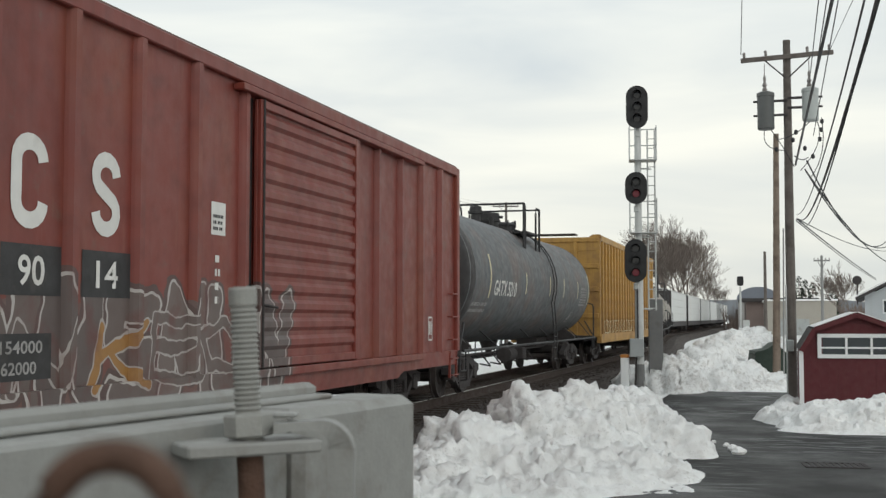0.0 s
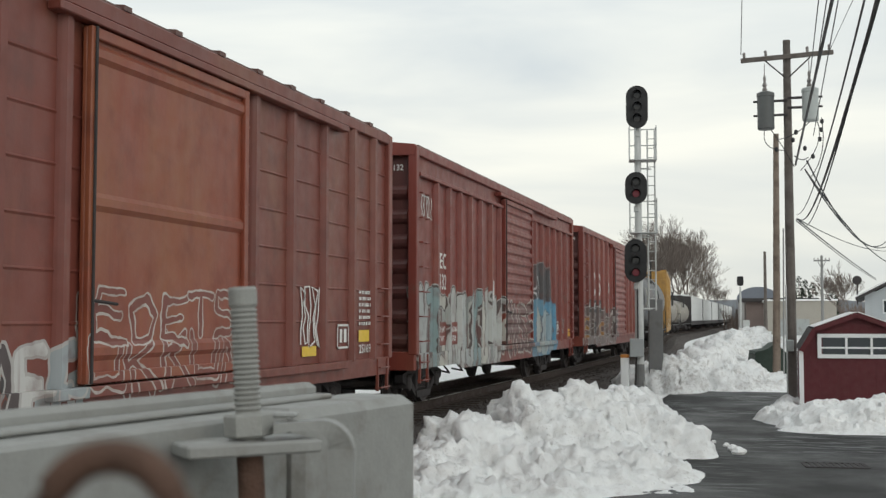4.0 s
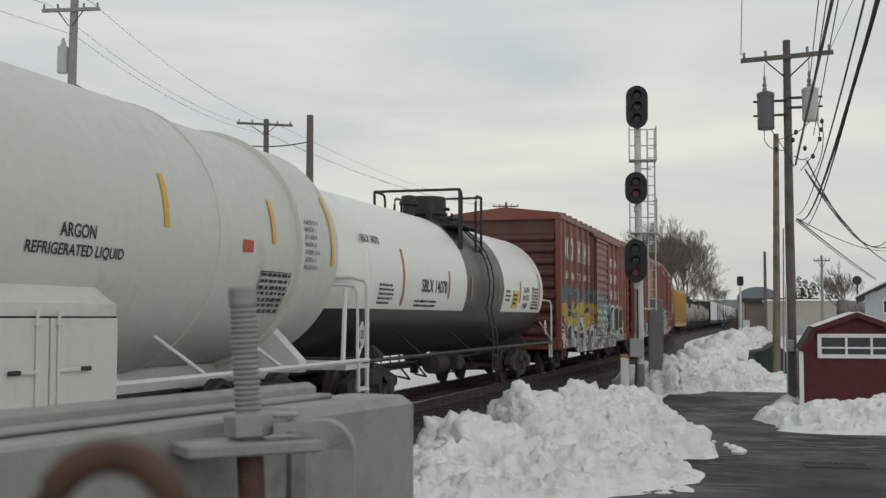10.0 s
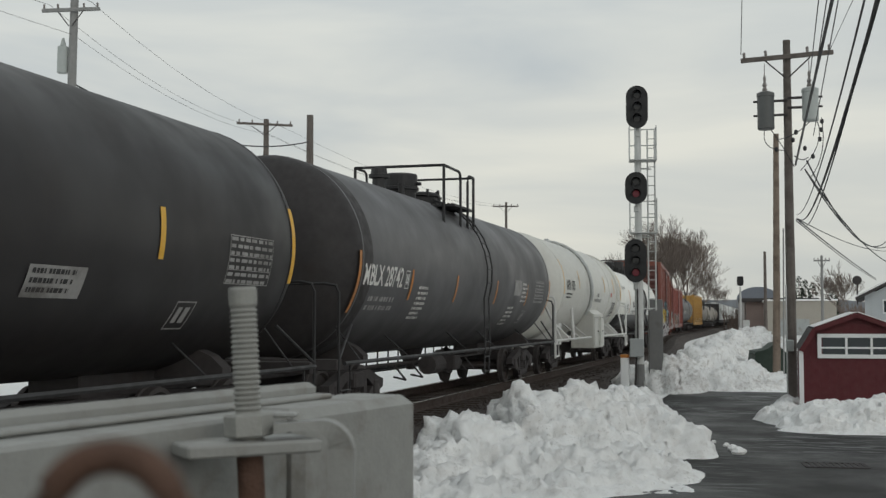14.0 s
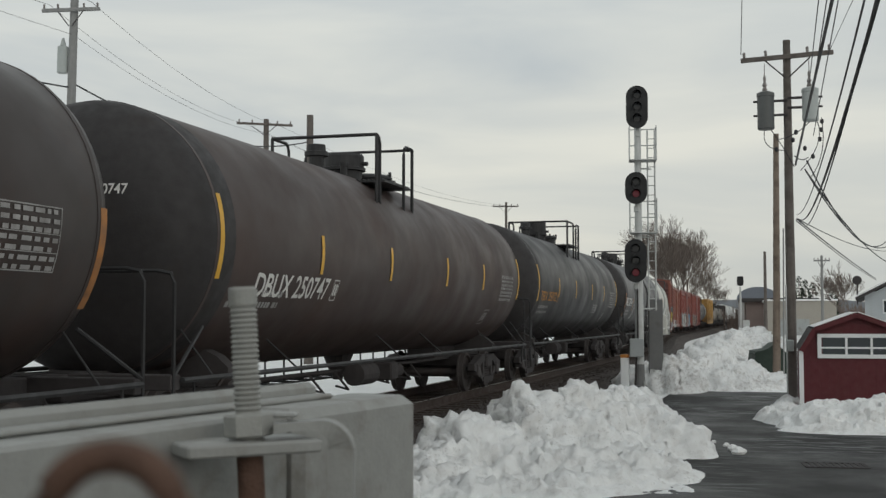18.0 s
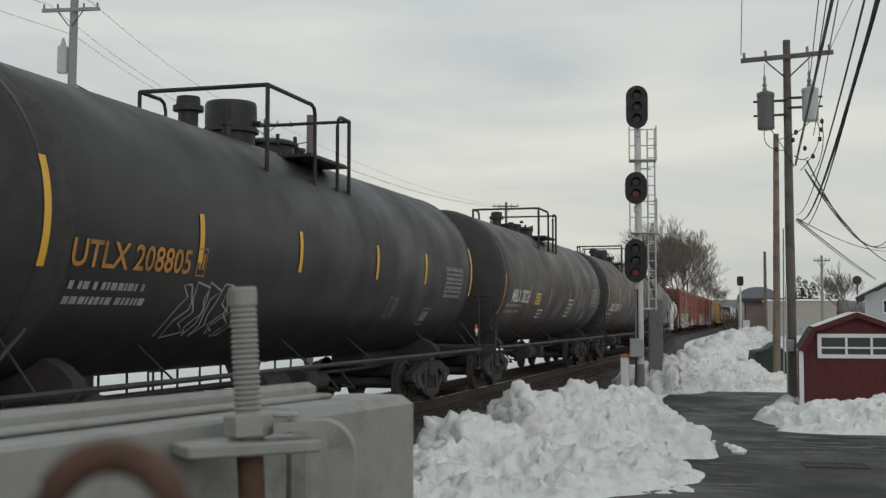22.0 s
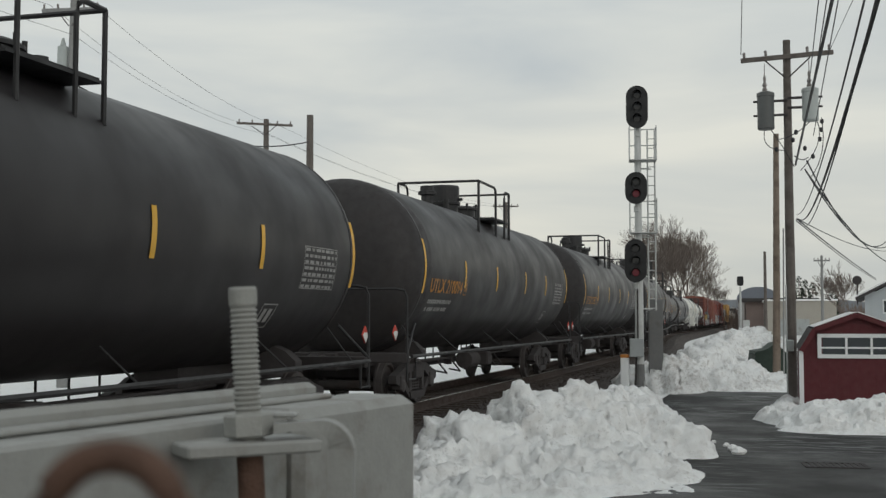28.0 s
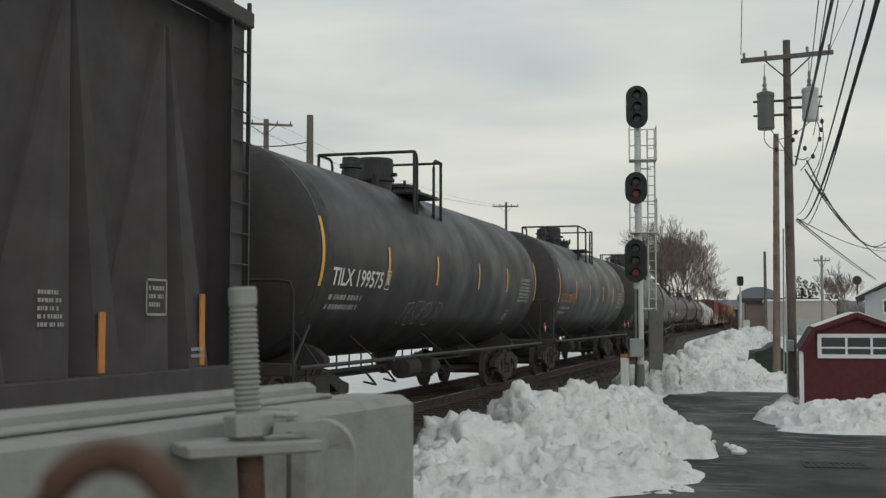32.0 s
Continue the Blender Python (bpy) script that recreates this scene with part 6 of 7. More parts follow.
y = 4.0
while y < 118:
    part("sleeper", tie_m, m_tie, sl, m=pose(track_x(y), y, 0, 0, 0, track_turn(y)))
    y += 0.52


# ---- ploughed snow ----
def bank(name, x0, y0, x1, y1, step, lumps, rough, mat_, label, seed, base=GROUND):
    """lumps: (x, y, height, radius across, radius along, turn in degrees)."""
    nx, ny = int((x1 - x0) / step), int((y1 - y0) / step)
    hs = {}
    vs, idx, faces = [], {}, []
    off = Vector((seed * 7.3, seed * 3.1, 0))
    for j in range(ny + 1):
        for i in range(nx + 1):
            x, y = x0 + i * step, y0 + j * step
            p = Vector((x, y, 0)) + off
            wx = x + 0.35 * noise.noise(p * 0.9)
            wy = y + 0.35 * noise.noise(p * 0.9 + Vector((5, 5, 5)))
            h = 0.0
            for lx, ly, lh, ra, rb, turn in lumps:
                c, s = math.cos(radians(turn)), math.sin(radians(turn))
                a, b = ((wx - lx) * c + (wy - ly) * s) / ra, (-(wx - lx) * s + (wy - ly) * c) / rb
                q = a * a + b * b
                if q < 1:
                    h = max(h, lh * (1 - q) ** 0.8) + 0.12 * lh * (1 - q) ** 2
            hs[i, j] = h - 0.05
    for j in range(ny):
        for i in range(nx):
            q = [(i, j), (i + 1, j), (i + 1, j + 1), (i, j + 1)]
            if max(hs[k] for k in q) > 0.0:
                f = []
                for k in q:
                    if k not in idx:
                        a, b = k
                        h = hs[k]
                        gx = (hs.get((a + 1, b), h) - hs.get((a - 1, b), h)) / (2 * step)
                        gy = (hs.get((a, b + 1), h) - hs.get((a, b - 1), h)) / (2 * step)
                        nrm = Vector((-gx, -gy, 1.0)).normalized()
                        p = Vector((x0 + a * step, y0 + b * step, max(h, -0.02)))
                        e = p + off
                        # rounded clods of three sizes, broken by creases
                        d = 0.62 * (0.26 - noise.voronoi(e * 1.35)[0][0] ** 2) + 0.36 * (0.24 - noise.voronoi(e * 3.1)[0][0] ** 2) + 0.18 * (0.24 - noise.voronoi(e * 6.4)[0][0] ** 2)
                        # broken slabs with flat tops and sharp clefts between them
                        for sc, am, top in ((0.75, 0.9, 0.20), (1.9, 0.55, 0.10)):
                            q = noise.voronoi(e * sc + Vector((0, 0, 3 * sc)))[0]
                            d += am * (min(top, q[1] - q[0]) - 0.6 * top)
                        d += 0.20 * noise.noise(e * 2.0) + 0.17 * noise.noise(e * 5.5) + 0.19 * noise.noise(e * 10.0) + 0.12 * noise.noise(e * 17.0)
                        # thin cracks
                        d -= 0.24 * max(0.0, 1 - abs(noise.noise(e * 1.6)) / 0.05) + 0.16 * max(0.0, 1 - abs(noise.noise(e * 3.7 + off)) / 0.08)
                        p += nrm * rough * d * min(1.0, max(0.0, h) / 0.22)
                        idx[k] = len(vs)
                        vs.append((p.x, p.y, base + p.z))
                    f.append(idx[k])
                faces.append(f)
    s = Shape()
    s.v, s.f = vs, faces
    return solo(name, s, mat_, label, "snow", "ploughed snow", "structure", smooth=True, m=None)


near_lumps = [(-3.85, 18.2, 1.05, 1.0, 1.4, 0), (-3.85, 18.2, 1.22, 0.42, 0.5, 0), (-3.3, 19.4, 1.05, 1.3, 1.7, 0), (-3.25, 19.5, 1.16, 0.4, 0.5, 0), (-2.75, 21.0, 0.98, 1.3, 1.9, 10), (-2.05, 20.6, 0.66, 1.05, 1.6, 0), (-4.3, 16.8, 0.84, 1.25, 1.5, 0),
              (-4.6, 15.2, 0.58, 1.2, 1.6, 0), (-3.2, 16.3, 0.46, 1.7, 1.6, 0), (-2.2, 17.6, 0.40, 1.4, 1.3, 0), (-3.0, 18.0, 0.80, 1.2, 1.1, 0), (-1.9, 16.4, 0.16, 1.0, 0.8, 0), (-3.2, 24.5, 0.72, 1.0, 3.2, 4), (-3.6, 29.0, 0.5, 0.9, 3.6, 0), (-4.2, 13.4, 0.4, 1.3, 1.8, 0), (-3.3, 17.7, 0.85, 0.9, 0.9, 0)]
bank("snow_bank", -6.0, 11.5, 0.2, 33.5, 0.052, near_lumps, 0.44, m_snow, "ploughed bank of lumpy white snow", 1)
far_lumps = [(-3.3, 37.9, 1.05, 1.1, 1.6, 0), (-2.75, 41.0, 1.22, 1.4, 2.6, 0), (-1.6, 40.5, 0.72, 1.5, 2.6, 0), (-0.6, 41.5, 0.45, 1.2, 2.6, 0), (-2.6, 46.0, 1.2, 1.3, 4.5, 0), (-1.4, 45.5, 0.6, 1.2, 3.5, 0),
             (-2.8, 54.0, 1.3, 1.4, 6.0, 0), (-2.5, 63.0, 1.5, 1.6, 7.0, 0), (-1.6, 74.0, 1.6, 2.0, 8.0, 0), (0.6, 66.0, 1.2, 2.0, 6.0, 0), (-4.4, 38.5, 0.75, 0.9, 2.2, 0), (-4.7, 43.0, 0.6, 0.9, 4.0, 0)]
bank("snow_bank", -6.2, 35.0, 3.0, 84.0, 0.10, far_lumps, 0.62, m_snow_old, "long ploughed snow bank beside the track", 2)
shed_lumps = [(0.9, 26.4, 0.55, 1.2, 1.0, 0), (2.2, 26.6, 0.78, 1.4, 1.3, 0), (3.6, 26.8, 0.7, 1.4, 1.3, 0), (0.1, 28.8, 0.35, 0.6, 2.4, 0), (0.3, 31.5, 0.35, 0.6, 2.4, 0), (1.8, 25.2, 0.25, 2.2, 0.8, 0), (0.3, 27.0, 0.35, 0.7, 0.9, 0)]
bank("snow_bank", -0.9, 23.5, 5.6, 36.0, 0.06, shed_lumps, 0.27, m_snow, "snow heaped against the red shed", 3)
for x, y, r in ((-0.82, 21.3, 0.10), (-0.70, 20.7, 0.13), (-0.95, 21.9, 0.07), (-1.2, 22.4, 0.06), (-0.62, 21.0, 0.06)):
    s = Shape().lathe("z", [(-0.02, r * 0.7), (r * 0.35, r), (r * 0.8, r * 0.7), (r * 1.0, 0.02)], n=7)
    s.v = [(a + r * 0.3 * noise.noise(Vector((a * 9 + x, b * 9, c * 9))), b + r * 0.3 * noise.noise(Vector((a * 9, b * 9 + y, c * 9))), c) for a, b, c in s.v]
    solo("snow_lump", s, m_snow, "small loose lump of snow on the asphalt", "snow", "loose snow lumps", m=pose(x, y, ROAD))


# ---- signal mast ----
def signal(x, y, turn=0.0):
    m = thing("signal_mast", "silver three-headed railway signal mast with a ladder", "railway signal", pose(x, y, GROUND, 0, 0, turn))
    part("foundation", Shape().box(-0.28, -0.28, -0.2, 0.28, 0.28, 0.22, 0.03), m_concrete, m)
    part("base_plate", Shape().lathe("z", [(0.22, 0.24), (0.27, 0.24), (0.29, 0.17), (0.60, 0.15), (0.92, 0.14)], n=18), m_casegrey, m)
    for a in range(4):
        c, s = math.cos(a * 1.57 + 0.78), math.sin(a * 1.57 + 0.78)
        part("bolt", Shape().rod((0.2 * c, 0.2 * s, 0.28), (0.2 * c, 0.2 * s, 0.42), 0.03, 6), m_alu, m)
    part("mast", Shape().lathe("z", [(0.9, 0.135), (4.6, 0.125), (4.62, 0.11), (8.3, 0.10), (8.35, 0.06)], n=20), m_alu, m, smooth=True)
    part("relay_box", Shape().box(-0.30, -0.42, 1.15, 0.12, -0.13, 1.70, 0.02), m_cabinet, m, "grey relay box")
    part("conduit", Shape().tube([(-0.1, -0.2, 1.15), (-0.12, -0.2, 0.5), (-0.15, -0.22, 0.1)], 0.03).tube([(-0.05, -0.16, 1.7), (-0.05, -0.16, 3.2)], 0.022), m_iron, m)
    for zc, hh, lamps, dx in ((8.74, 0.655, 3, -0.02), (6.26, 0.49, 2, -0.07), (4.05, 0.655, 3, -0.10)):
        wv = 0.33
        prof = []
        for k in range(13):
            a = math.pi * k / 12
            prof.append((dx + wv * math.cos(a), zc + hh - wv + wv * math.sin(a)))
        for k in range(13):
            a = math.pi + math.pi * k / 12
            prof.append((dx + wv * math.cos(a), zc - hh + wv + wv * math.sin(a)))
        head = part("signal_head", Shape().prism("y", prof, -0.36, -0.33), m_signal, m, "oval matt black signal head")
        part("housing", Shape().box(dx - 0.2, -0.33, zc - hh + 0.12, dx + 0.2, -0.12, zc + hh - 0.12, 0.03), m_signal, head)
        for k in range(lamps):
            z = zc + (k - (lamps - 1) / 2) * 0.36
            hood = Shape()
            rings = []
            for yy in (-0.36, -0.58):
                rings.append([(dx + 0.135 * math.cos(math.pi * (-0.2 + 1.4 * q / 12)), yy - (0.0 if yy > -0.4 else -0.06 * (1 - math.sin(max(0.0, math.pi * (-0.2 + 1.4 * q / 12))))), z + 0.135 * math.sin(math.pi * (-0.2 + 1.4 * q / 12))) for q in range(13)])
            hood.loft(rings, closed=False, caps=False)
            part("hood", hood, m_signal, head)
            part("lens", Shape().lathe("y", [(-0.375, 0.02), (-0.37, 0.10), (-0.361, 0.105)], dx, 0, z, 18), m_redlamp if k == 0 and zc < 7 else m_darklens, head, "red lens" if k == 0 else "dark lens")
        part("bracket", Shape().box(dx - 0.06, -0.14, zc - hh - 0.22, dx + 0.10, 0.1, zc - hh - 0.02, 0.02).box(dx - 0.05, -0.16, zc - 0.1, 0.08, 0.0, zc + 0.1, 0.02), m_alu, m)
    lad = Shape()
    for dx in (0.30, 0.52):
        lad.rod((dx, 0.25, 2.55), (dx, 0.25, 8.1), 0.025, 6)
    for k in range(19):
        lad.rod((0.30, 0.25, 2.62 + k * 0.29), (0.52, 0.25, 2.62 + k * 0.29), 0.014, 5)
    for z in (2.6, 4.8, 6.9):
        lad.rod((0.0, 0.05, z), (0.41, 0.25, z), 0.025, 5)
    part("ladder", lad, m_alu, m)
    for z in (7.15, 4.92):
        c = Shape()
        for dz in (0.0, 0.5, 1.0):
            c.tube([(-0.25, -0.3, z + dz), (-0.25, 0.35, z + dz), (0.56, 0.35, z + dz), (0.56, -0.15, z + dz)], 0.018, 5)
        for px, py in ((-0.25, -0.3), (-0.25, 0.35), (0.56, 0.35), (0.56, -0.15)):
            c.rod((px, py, z), (px, py, z + 1.05), 0.018, 5)
        c.box(-0.25, -0.3, z - 0.03, 0.56, 0.35, z, 0.005)
        part("work_cage", c, m_alu, m, "silver work cage")
    return m


signal(-4.10, 36.2, 8)
cab = thing("signal_case", "tall dark grey signal equipment case", "cabinet", pose(-3.72, 37.3, GROUND, 0, 0, 8))
part("case", Shape().box(-0.22, -0.2, 0.25, 0.22, 0.2, 2.9, 0.02), m_casegrey, cab)
part("leg", Shape().box(-0.15, -0.15, -0.1, 0.15, 0.15, 0.25), m_concrete, cab)
mk = thing("marker_post", "short white marker post with a faded orange top", "post", pose(-4.52, 36.0, GROUND))
part("post", Shape().box(-0.12, -0.12, -0.1, 0.12, 0.12, 1.12, 0.015), m_trim, mk)
part("cap", Shape().box(-0.125, -0.125, 1.121, 0.125, 0.125, 1.22, 0.012), m_stripe_o, mk, "faded orange cap")
fs = thing("signal_mast", "far single-headed railway signal", "railway signal", pose(-3.9, 128, GROUND))
part("mast", Shape().lathe("z", [(-0.1, 0.12), (5.6, 0.10)], n=10), m_alu, fs)
part("signal_head", Shape().lathe("y", [(-0.2, 0.05), (-0.18, 0.36), (-0.14, 0.36), (-0.1, 0.1)], 0, 0, 6.2, 18).box(-0.33, -0.2, 5.7, 0.33, -0.12, 6.7, 0.1), m_signal, fs)
part("case", Shape().box(0.25, -0.3, 0.0, 0.9, 0.3, 2.1, 0.02), m_alu, fs)


# ---- utility poles ----
def pole(x, y, top, r, mat_, label, lean=0.0, arms=(), base=GROUND):
    p = thing("utility_pole", label, "utility pole", pose(x, y, base, 0, lean, 0), "utility poles")
    H = top - base
    sh = Shape()
    n, rings = 12, []
    for k in range(9):
        z = -0.3 + (H + 0.3) * k / 8
        rr = r * (1.12 - 0.35 * k / 8)
        rings.append([(rr * math.cos(6.2832 * q / n) + 0.012 * noise.noise(Vector((x, z * 0.4, 0))), rr * math.sin(6.2832 * q / n), z) for q in range(n)])
    part("shaft", sh.loft(rings), mat_, p, smooth=True)
    for z, half, turn, tilt in arms:
        a = part("crossarm", Shape().box(-half, -0.05, -0.06, half, 0.05, 0.06, 0.01), mat_, p, m=pose(0, -r - 0.02, z - base, 0, tilt, turn))
        for u in (-0.92, -0.45, 0.45, 0.92):
            part("insulator", Shape().lathe("z", [(0.06, 0.02), (0.1, 0.045), (0.14, 0.03), (0.18, 0.045), (0.22, 0.02)], u * half, 0, 0, 10), m_porcelain, a)
        br = Shape()
        for s in (-1, 1):
            br.rod((s * half * 0.5, -r - 0.03, z - base - 0.05), (s * 0.06, -r - 0.03, z - base - 0.55), 0.02, 5)
        part("brace", br, m_iron, p)
    return p


p1 = pole(0.30, 32.5, 9.02, 0.125, m_pole, "weathered wooden utility pole with crossarm and transformers", 0.0, ((8.55, 1.19, 4, -3.2),))


def transformer(p, dx, z, mat_, h, r, label, dy=-0.1):
    t = part("transformer", Shape().lathe("z", [(z, r * 0.9), (z + 0.03, r), (z + h - 0.1, r), (z + h - 0.09, r * 1.06), (z + h, r * 1.04), (z + h + 0.05, r * 0.5)], dx, dy, 0, 24), mat_, p, label, smooth=True)
    part("bushing", Shape().lathe("z", [(z + h, 0.05), (z + h + 0.1, 0.07), (z + h + 0.16, 0.04), (z + h + 0.22, 0.065), (z + h + 0.3, 0.03), (z + h + 0.42, 0.04), (z + h + 0.5, 0.012), (z + h + 0.8, 0.008)], dx - 0.02, dy, 0, 10), m_porcelain, t)
    lug = Shape()
    for zz in (z + 0.35, z + h - 0.25):
        s = 1 if dx > 0 else -1
        lug.box(min(0, dx - s * r), dy - 0.03, zz, max(0, dx - s * r), dy + 0.03, zz + 0.06).rod((dx + s * r, dy, zz + 0.03), (dx + s * (r + 0.1), dy, zz + 0.03), 0.03, 6)
    part("lug", lug, m_iron, t)


transformer(p1, -0.56, 6.62 - GROUND, m_trafo, 0.98, 0.22, "dark grey pole transformer")
transformer(p1, 0.58, 6.80 - GROUND, m_trafo2, 0.86, 0.21, "pale grey pole transformer")
leads = Shape()
for a, b, c in (((-0.6, -0.1, 7.3), (-0.7, -0.15, 6.8), (-0.1, -0.2, 6.75)), ((-0.45, -0.1, 7.35), (-0.2, -0.2, 7.0), (0.15, -0.2, 6.3)), ((0.75, -0.1, 7.5), (0.95, -0.15, 6.9), (0.3, -0.2, 6.2)), ((0.55, -0.1, 7.5), (0.2, -0.2, 7.1), (-0.3, -0.15, 7.05)), ((0.85, -0.1, 7.6), (1.0, -0.2, 6.6), (0.55, -0.2, 6.0)), ((0.15, -0.2, 6.6), (0.35, -0.2, 6.4), (0.5, -0.2, 6.55))):
    pts = []
    for k in range(9):
        t = k / 8
        pts.append(tuple((1 - t) ** 2 * a[i] + 2 * t * (1 - t) * b[i] + t * t * c[i] for i in range(3)))
    leads.tube(pts, 0.012, 5)
part("lead_wire", leads, m_wire, p1)
clamp = Shape()
for q in ((0.86, -0.2, 7.42), (0.84, -0.2, 7.2), (0.80, -0.2, 6.95), (0.42, -0.2, 6.72), (0.62, -0.2, 6.5), (-0.3, -0.2, 6.72), (0.12, -0.25, 6.95), (0.2, -0.25, 7.15)):
    clamp.lathe("z", [(q[2], 0.02), (q[2] + 0.03, 0.05), (q[2] + 0.1, 0.05), (q[2] + 0.13, 0.02)], q[0], q[1], 0, 8)
part("wire_clamp", clamp, m_wire, p1)
part("meter_box", Shape().box(-0.12, -0.3, 1.45, 0.06, -0.17, 1.75, 0.02), m_trafo2, p1, "small grey meter box")
part("guy_conduit", Shape().tube([(-0.12, -0.2, -0.1), (-0.12, -0.2, 3.2)], 0.02), m_alu, p1)
p2 = pole(-0.13, 49.0, 9.0, 0.14, m_pole2, "brown wooden utility pole", 0.7)
part("conduit", Shape().rod((0.27, -0.1, -0.1), (0.27, -0.1, 5.9), 0.03, 8), m_pole3, p2)
pole(-0.98, 92.0, 6.6, 0.13, m_pole, "dark wooden utility pole", 0.0)
pole(3.2, 95.0, 6.4, 0.12, m_pole3, "far utility pole with a crossarm", 0.0, ((6.0, 0.6, 0, 0),))
pole(-23.1, 34.6, 12.9, 0.17, m_pole3, "grey wooden utility pole beyond the track", 0.9, ((12.02, 0.98, 16, -3),))
pole(-26.2, 57.5, 12.2, 0.18, m_pole, "dark wooden utility pole beyond the track", 0.0, ((11.9, 1.5, 14, 3),))
pole(-22.9, 55.6, 11.95, 0.22, m_pole, "dark wooden utility pole without an arm", 0.0)
pole(-24.4, 107.2, 12.4, 0.15, m_pole, "far utility pole beyond the track", 0.0, ((12.0, 1.2, 14, 0),))
part("transformer", Shape().lathe("z", [(0, 0.16), (0.03, 0.18), (0.9, 0.18), (0.95, 0.1), (1.2, 0.04)], n=14), m_trafo2, bpy.data.objects["utility_pole.004"], "grey pole transformer", m=pose(-0.32, -0.1, 10.6))


def wire(a, b, sag, r, label):
    pts = []
    for k in range(25):
        t = k / 24
        p = Vector(a).lerp(Vector(b), t)
        p.z -= sag * 4 * t * (1 - t)
        pts.append(p)
    return solo("overhead_wire", Shape().tube(pts, r, 5), m_wire, label, "wire", "overhead wires")


# ---- the red shed ----
def shed():
    s = thing("shed", "barn-red gambrel garden shed with snow on its roof", "shed", pose(0.47, 28.5, GROUND, 0, 0, 0.6))
    W, D, zk, ze, zp = 2.45, 3.4, 2.06, 1.56, 2.40
    prof = [(0, 0), (W, 0), (W, ze), (W - 0.30, zk), (W / 2, zp), (0.30, zk), (0, ze)]
    part("wall", Shape().prism("y", prof, 0, D), m_barn, s)
    batten = Shape().box(-0.005, -0.004, 0, 0.005, 0.0, 1.55).mesh("batten")
    for k in range(1, 12):
        part("batten", batten, m_barn, s, m=pose(k * W / 12, -0.001, 0))
    for x in (0.0, W):
        part("corner_board", Shape().box(x - 0.05, -0.03, 0.0, x + 0.05, 0.05, ze, 0.004), m_trim, s, "white corner board")
    for q in ((0, ze, 0.30, zk), (0.30, zk, W / 2, zp), (W / 2, zp, W - 0.30, zk), (W - 0.30, zk, W, ze)):
        ax, az, bx, bz = q
        nx, nz = -(bz - az), bx - ax
        l = math.hypot(nx, nz)
        nx, nz = nx / l, nz / l
        part("roof_slope", Shape().prism("y", [(ax + nx * 0.004, az + nz * 0.004), (bx + nx * 0.004, bz + nz * 0.004), (bx + nx * 0.05, bz + nz * 0.05), (ax + nx * 0.05, az + nz * 0.05)], -0.12, D + 0.12), m_shingle, s)
        part("rake_trim", Shape().prism("y", [(ax - nx * 0.06, az - nz * 0.06), (bx - nx * 0.06, bz - nz * 0.06), (bx + nx * 0.052, bz + nz * 0.052), (ax + nx * 0.052, az + nz * 0.052)], -0.15, -0.121), m_barn, s)
        if abs(bz - az) < 0.45:
            n, rings = 9, []
            for k in range(n):
                y = -0.16 + (D + 0.3) * k / (n - 1)
                t = 0.012 + 0.02 * noise.noise(Vector((k * 1.3, ax, 0)))
                rings.append([(ax + nx * 0.053, y, az + nz * 0.053), (bx + nx * 0.053, y, bz + nz * 0.053), (bx + nx * (0.055 + t), y, bz + nz * (0.055 + t)), (ax + nx * (0.06 + t * 0.5), y, az + nz * (0.06 + t * 0.5))])
            part("snow_cover", Shape().loft(rings), m_snow2, s, "thin white snow on the roof")
    x0, x1, z0, z1 = 0.36, W - 0.28, 1.40, 1.96
    fr = Shape()
    for a, b, c, d in ((x0, z0, x1, z0 + 0.09), (x0, z1 - 0.09, x1, z1), (x0, z0 + 0.09, x0 + 0.09, z1 - 0.09), (x1 - 0.09, z0 + 0.09, x1, z1 - 0.09)):
        fr.box(a, -0.05, b, c, 0.0, d, 0.006)
    w = part("window", fr, m_trim, s, "wide white-framed window")
    mu = Shape()
    for k in (1, 2):
        mu.box(x0 + 0.09 + k * (x1 - x0 - 0.18) / 3 - 0.025, -0.04, z0 + 0.09, x0 + 0.09 + k * (x1 - x0 - 0.18) / 3 + 0.025, -0.005, z1 - 0.09)
    part("muntin", mu.box(x0 + 0.09, -0.036, (z0 + z1) / 2 - 0.06, x1 - 0.09, -0.005, (z0 + z1) / 2 - 0.02), m_trim, w)
    for k in range(3):
        a = x0 + 0.09 + k * (x1 - x0 - 0.18) / 3
        for za, zb in ((z0 + 0.09, (z0 + z1) / 2 - 0.06), ((z0 + z1) / 2 - 0.02, z1 - 0.09)):
            part("pane", Shape().box(a + 0.026, -0.02, za + 0.001, a + (x1 - x0 - 0.18) / 3 - 0.026, -0.012, zb - 0.001), m_glass, w)
    return s


shed()


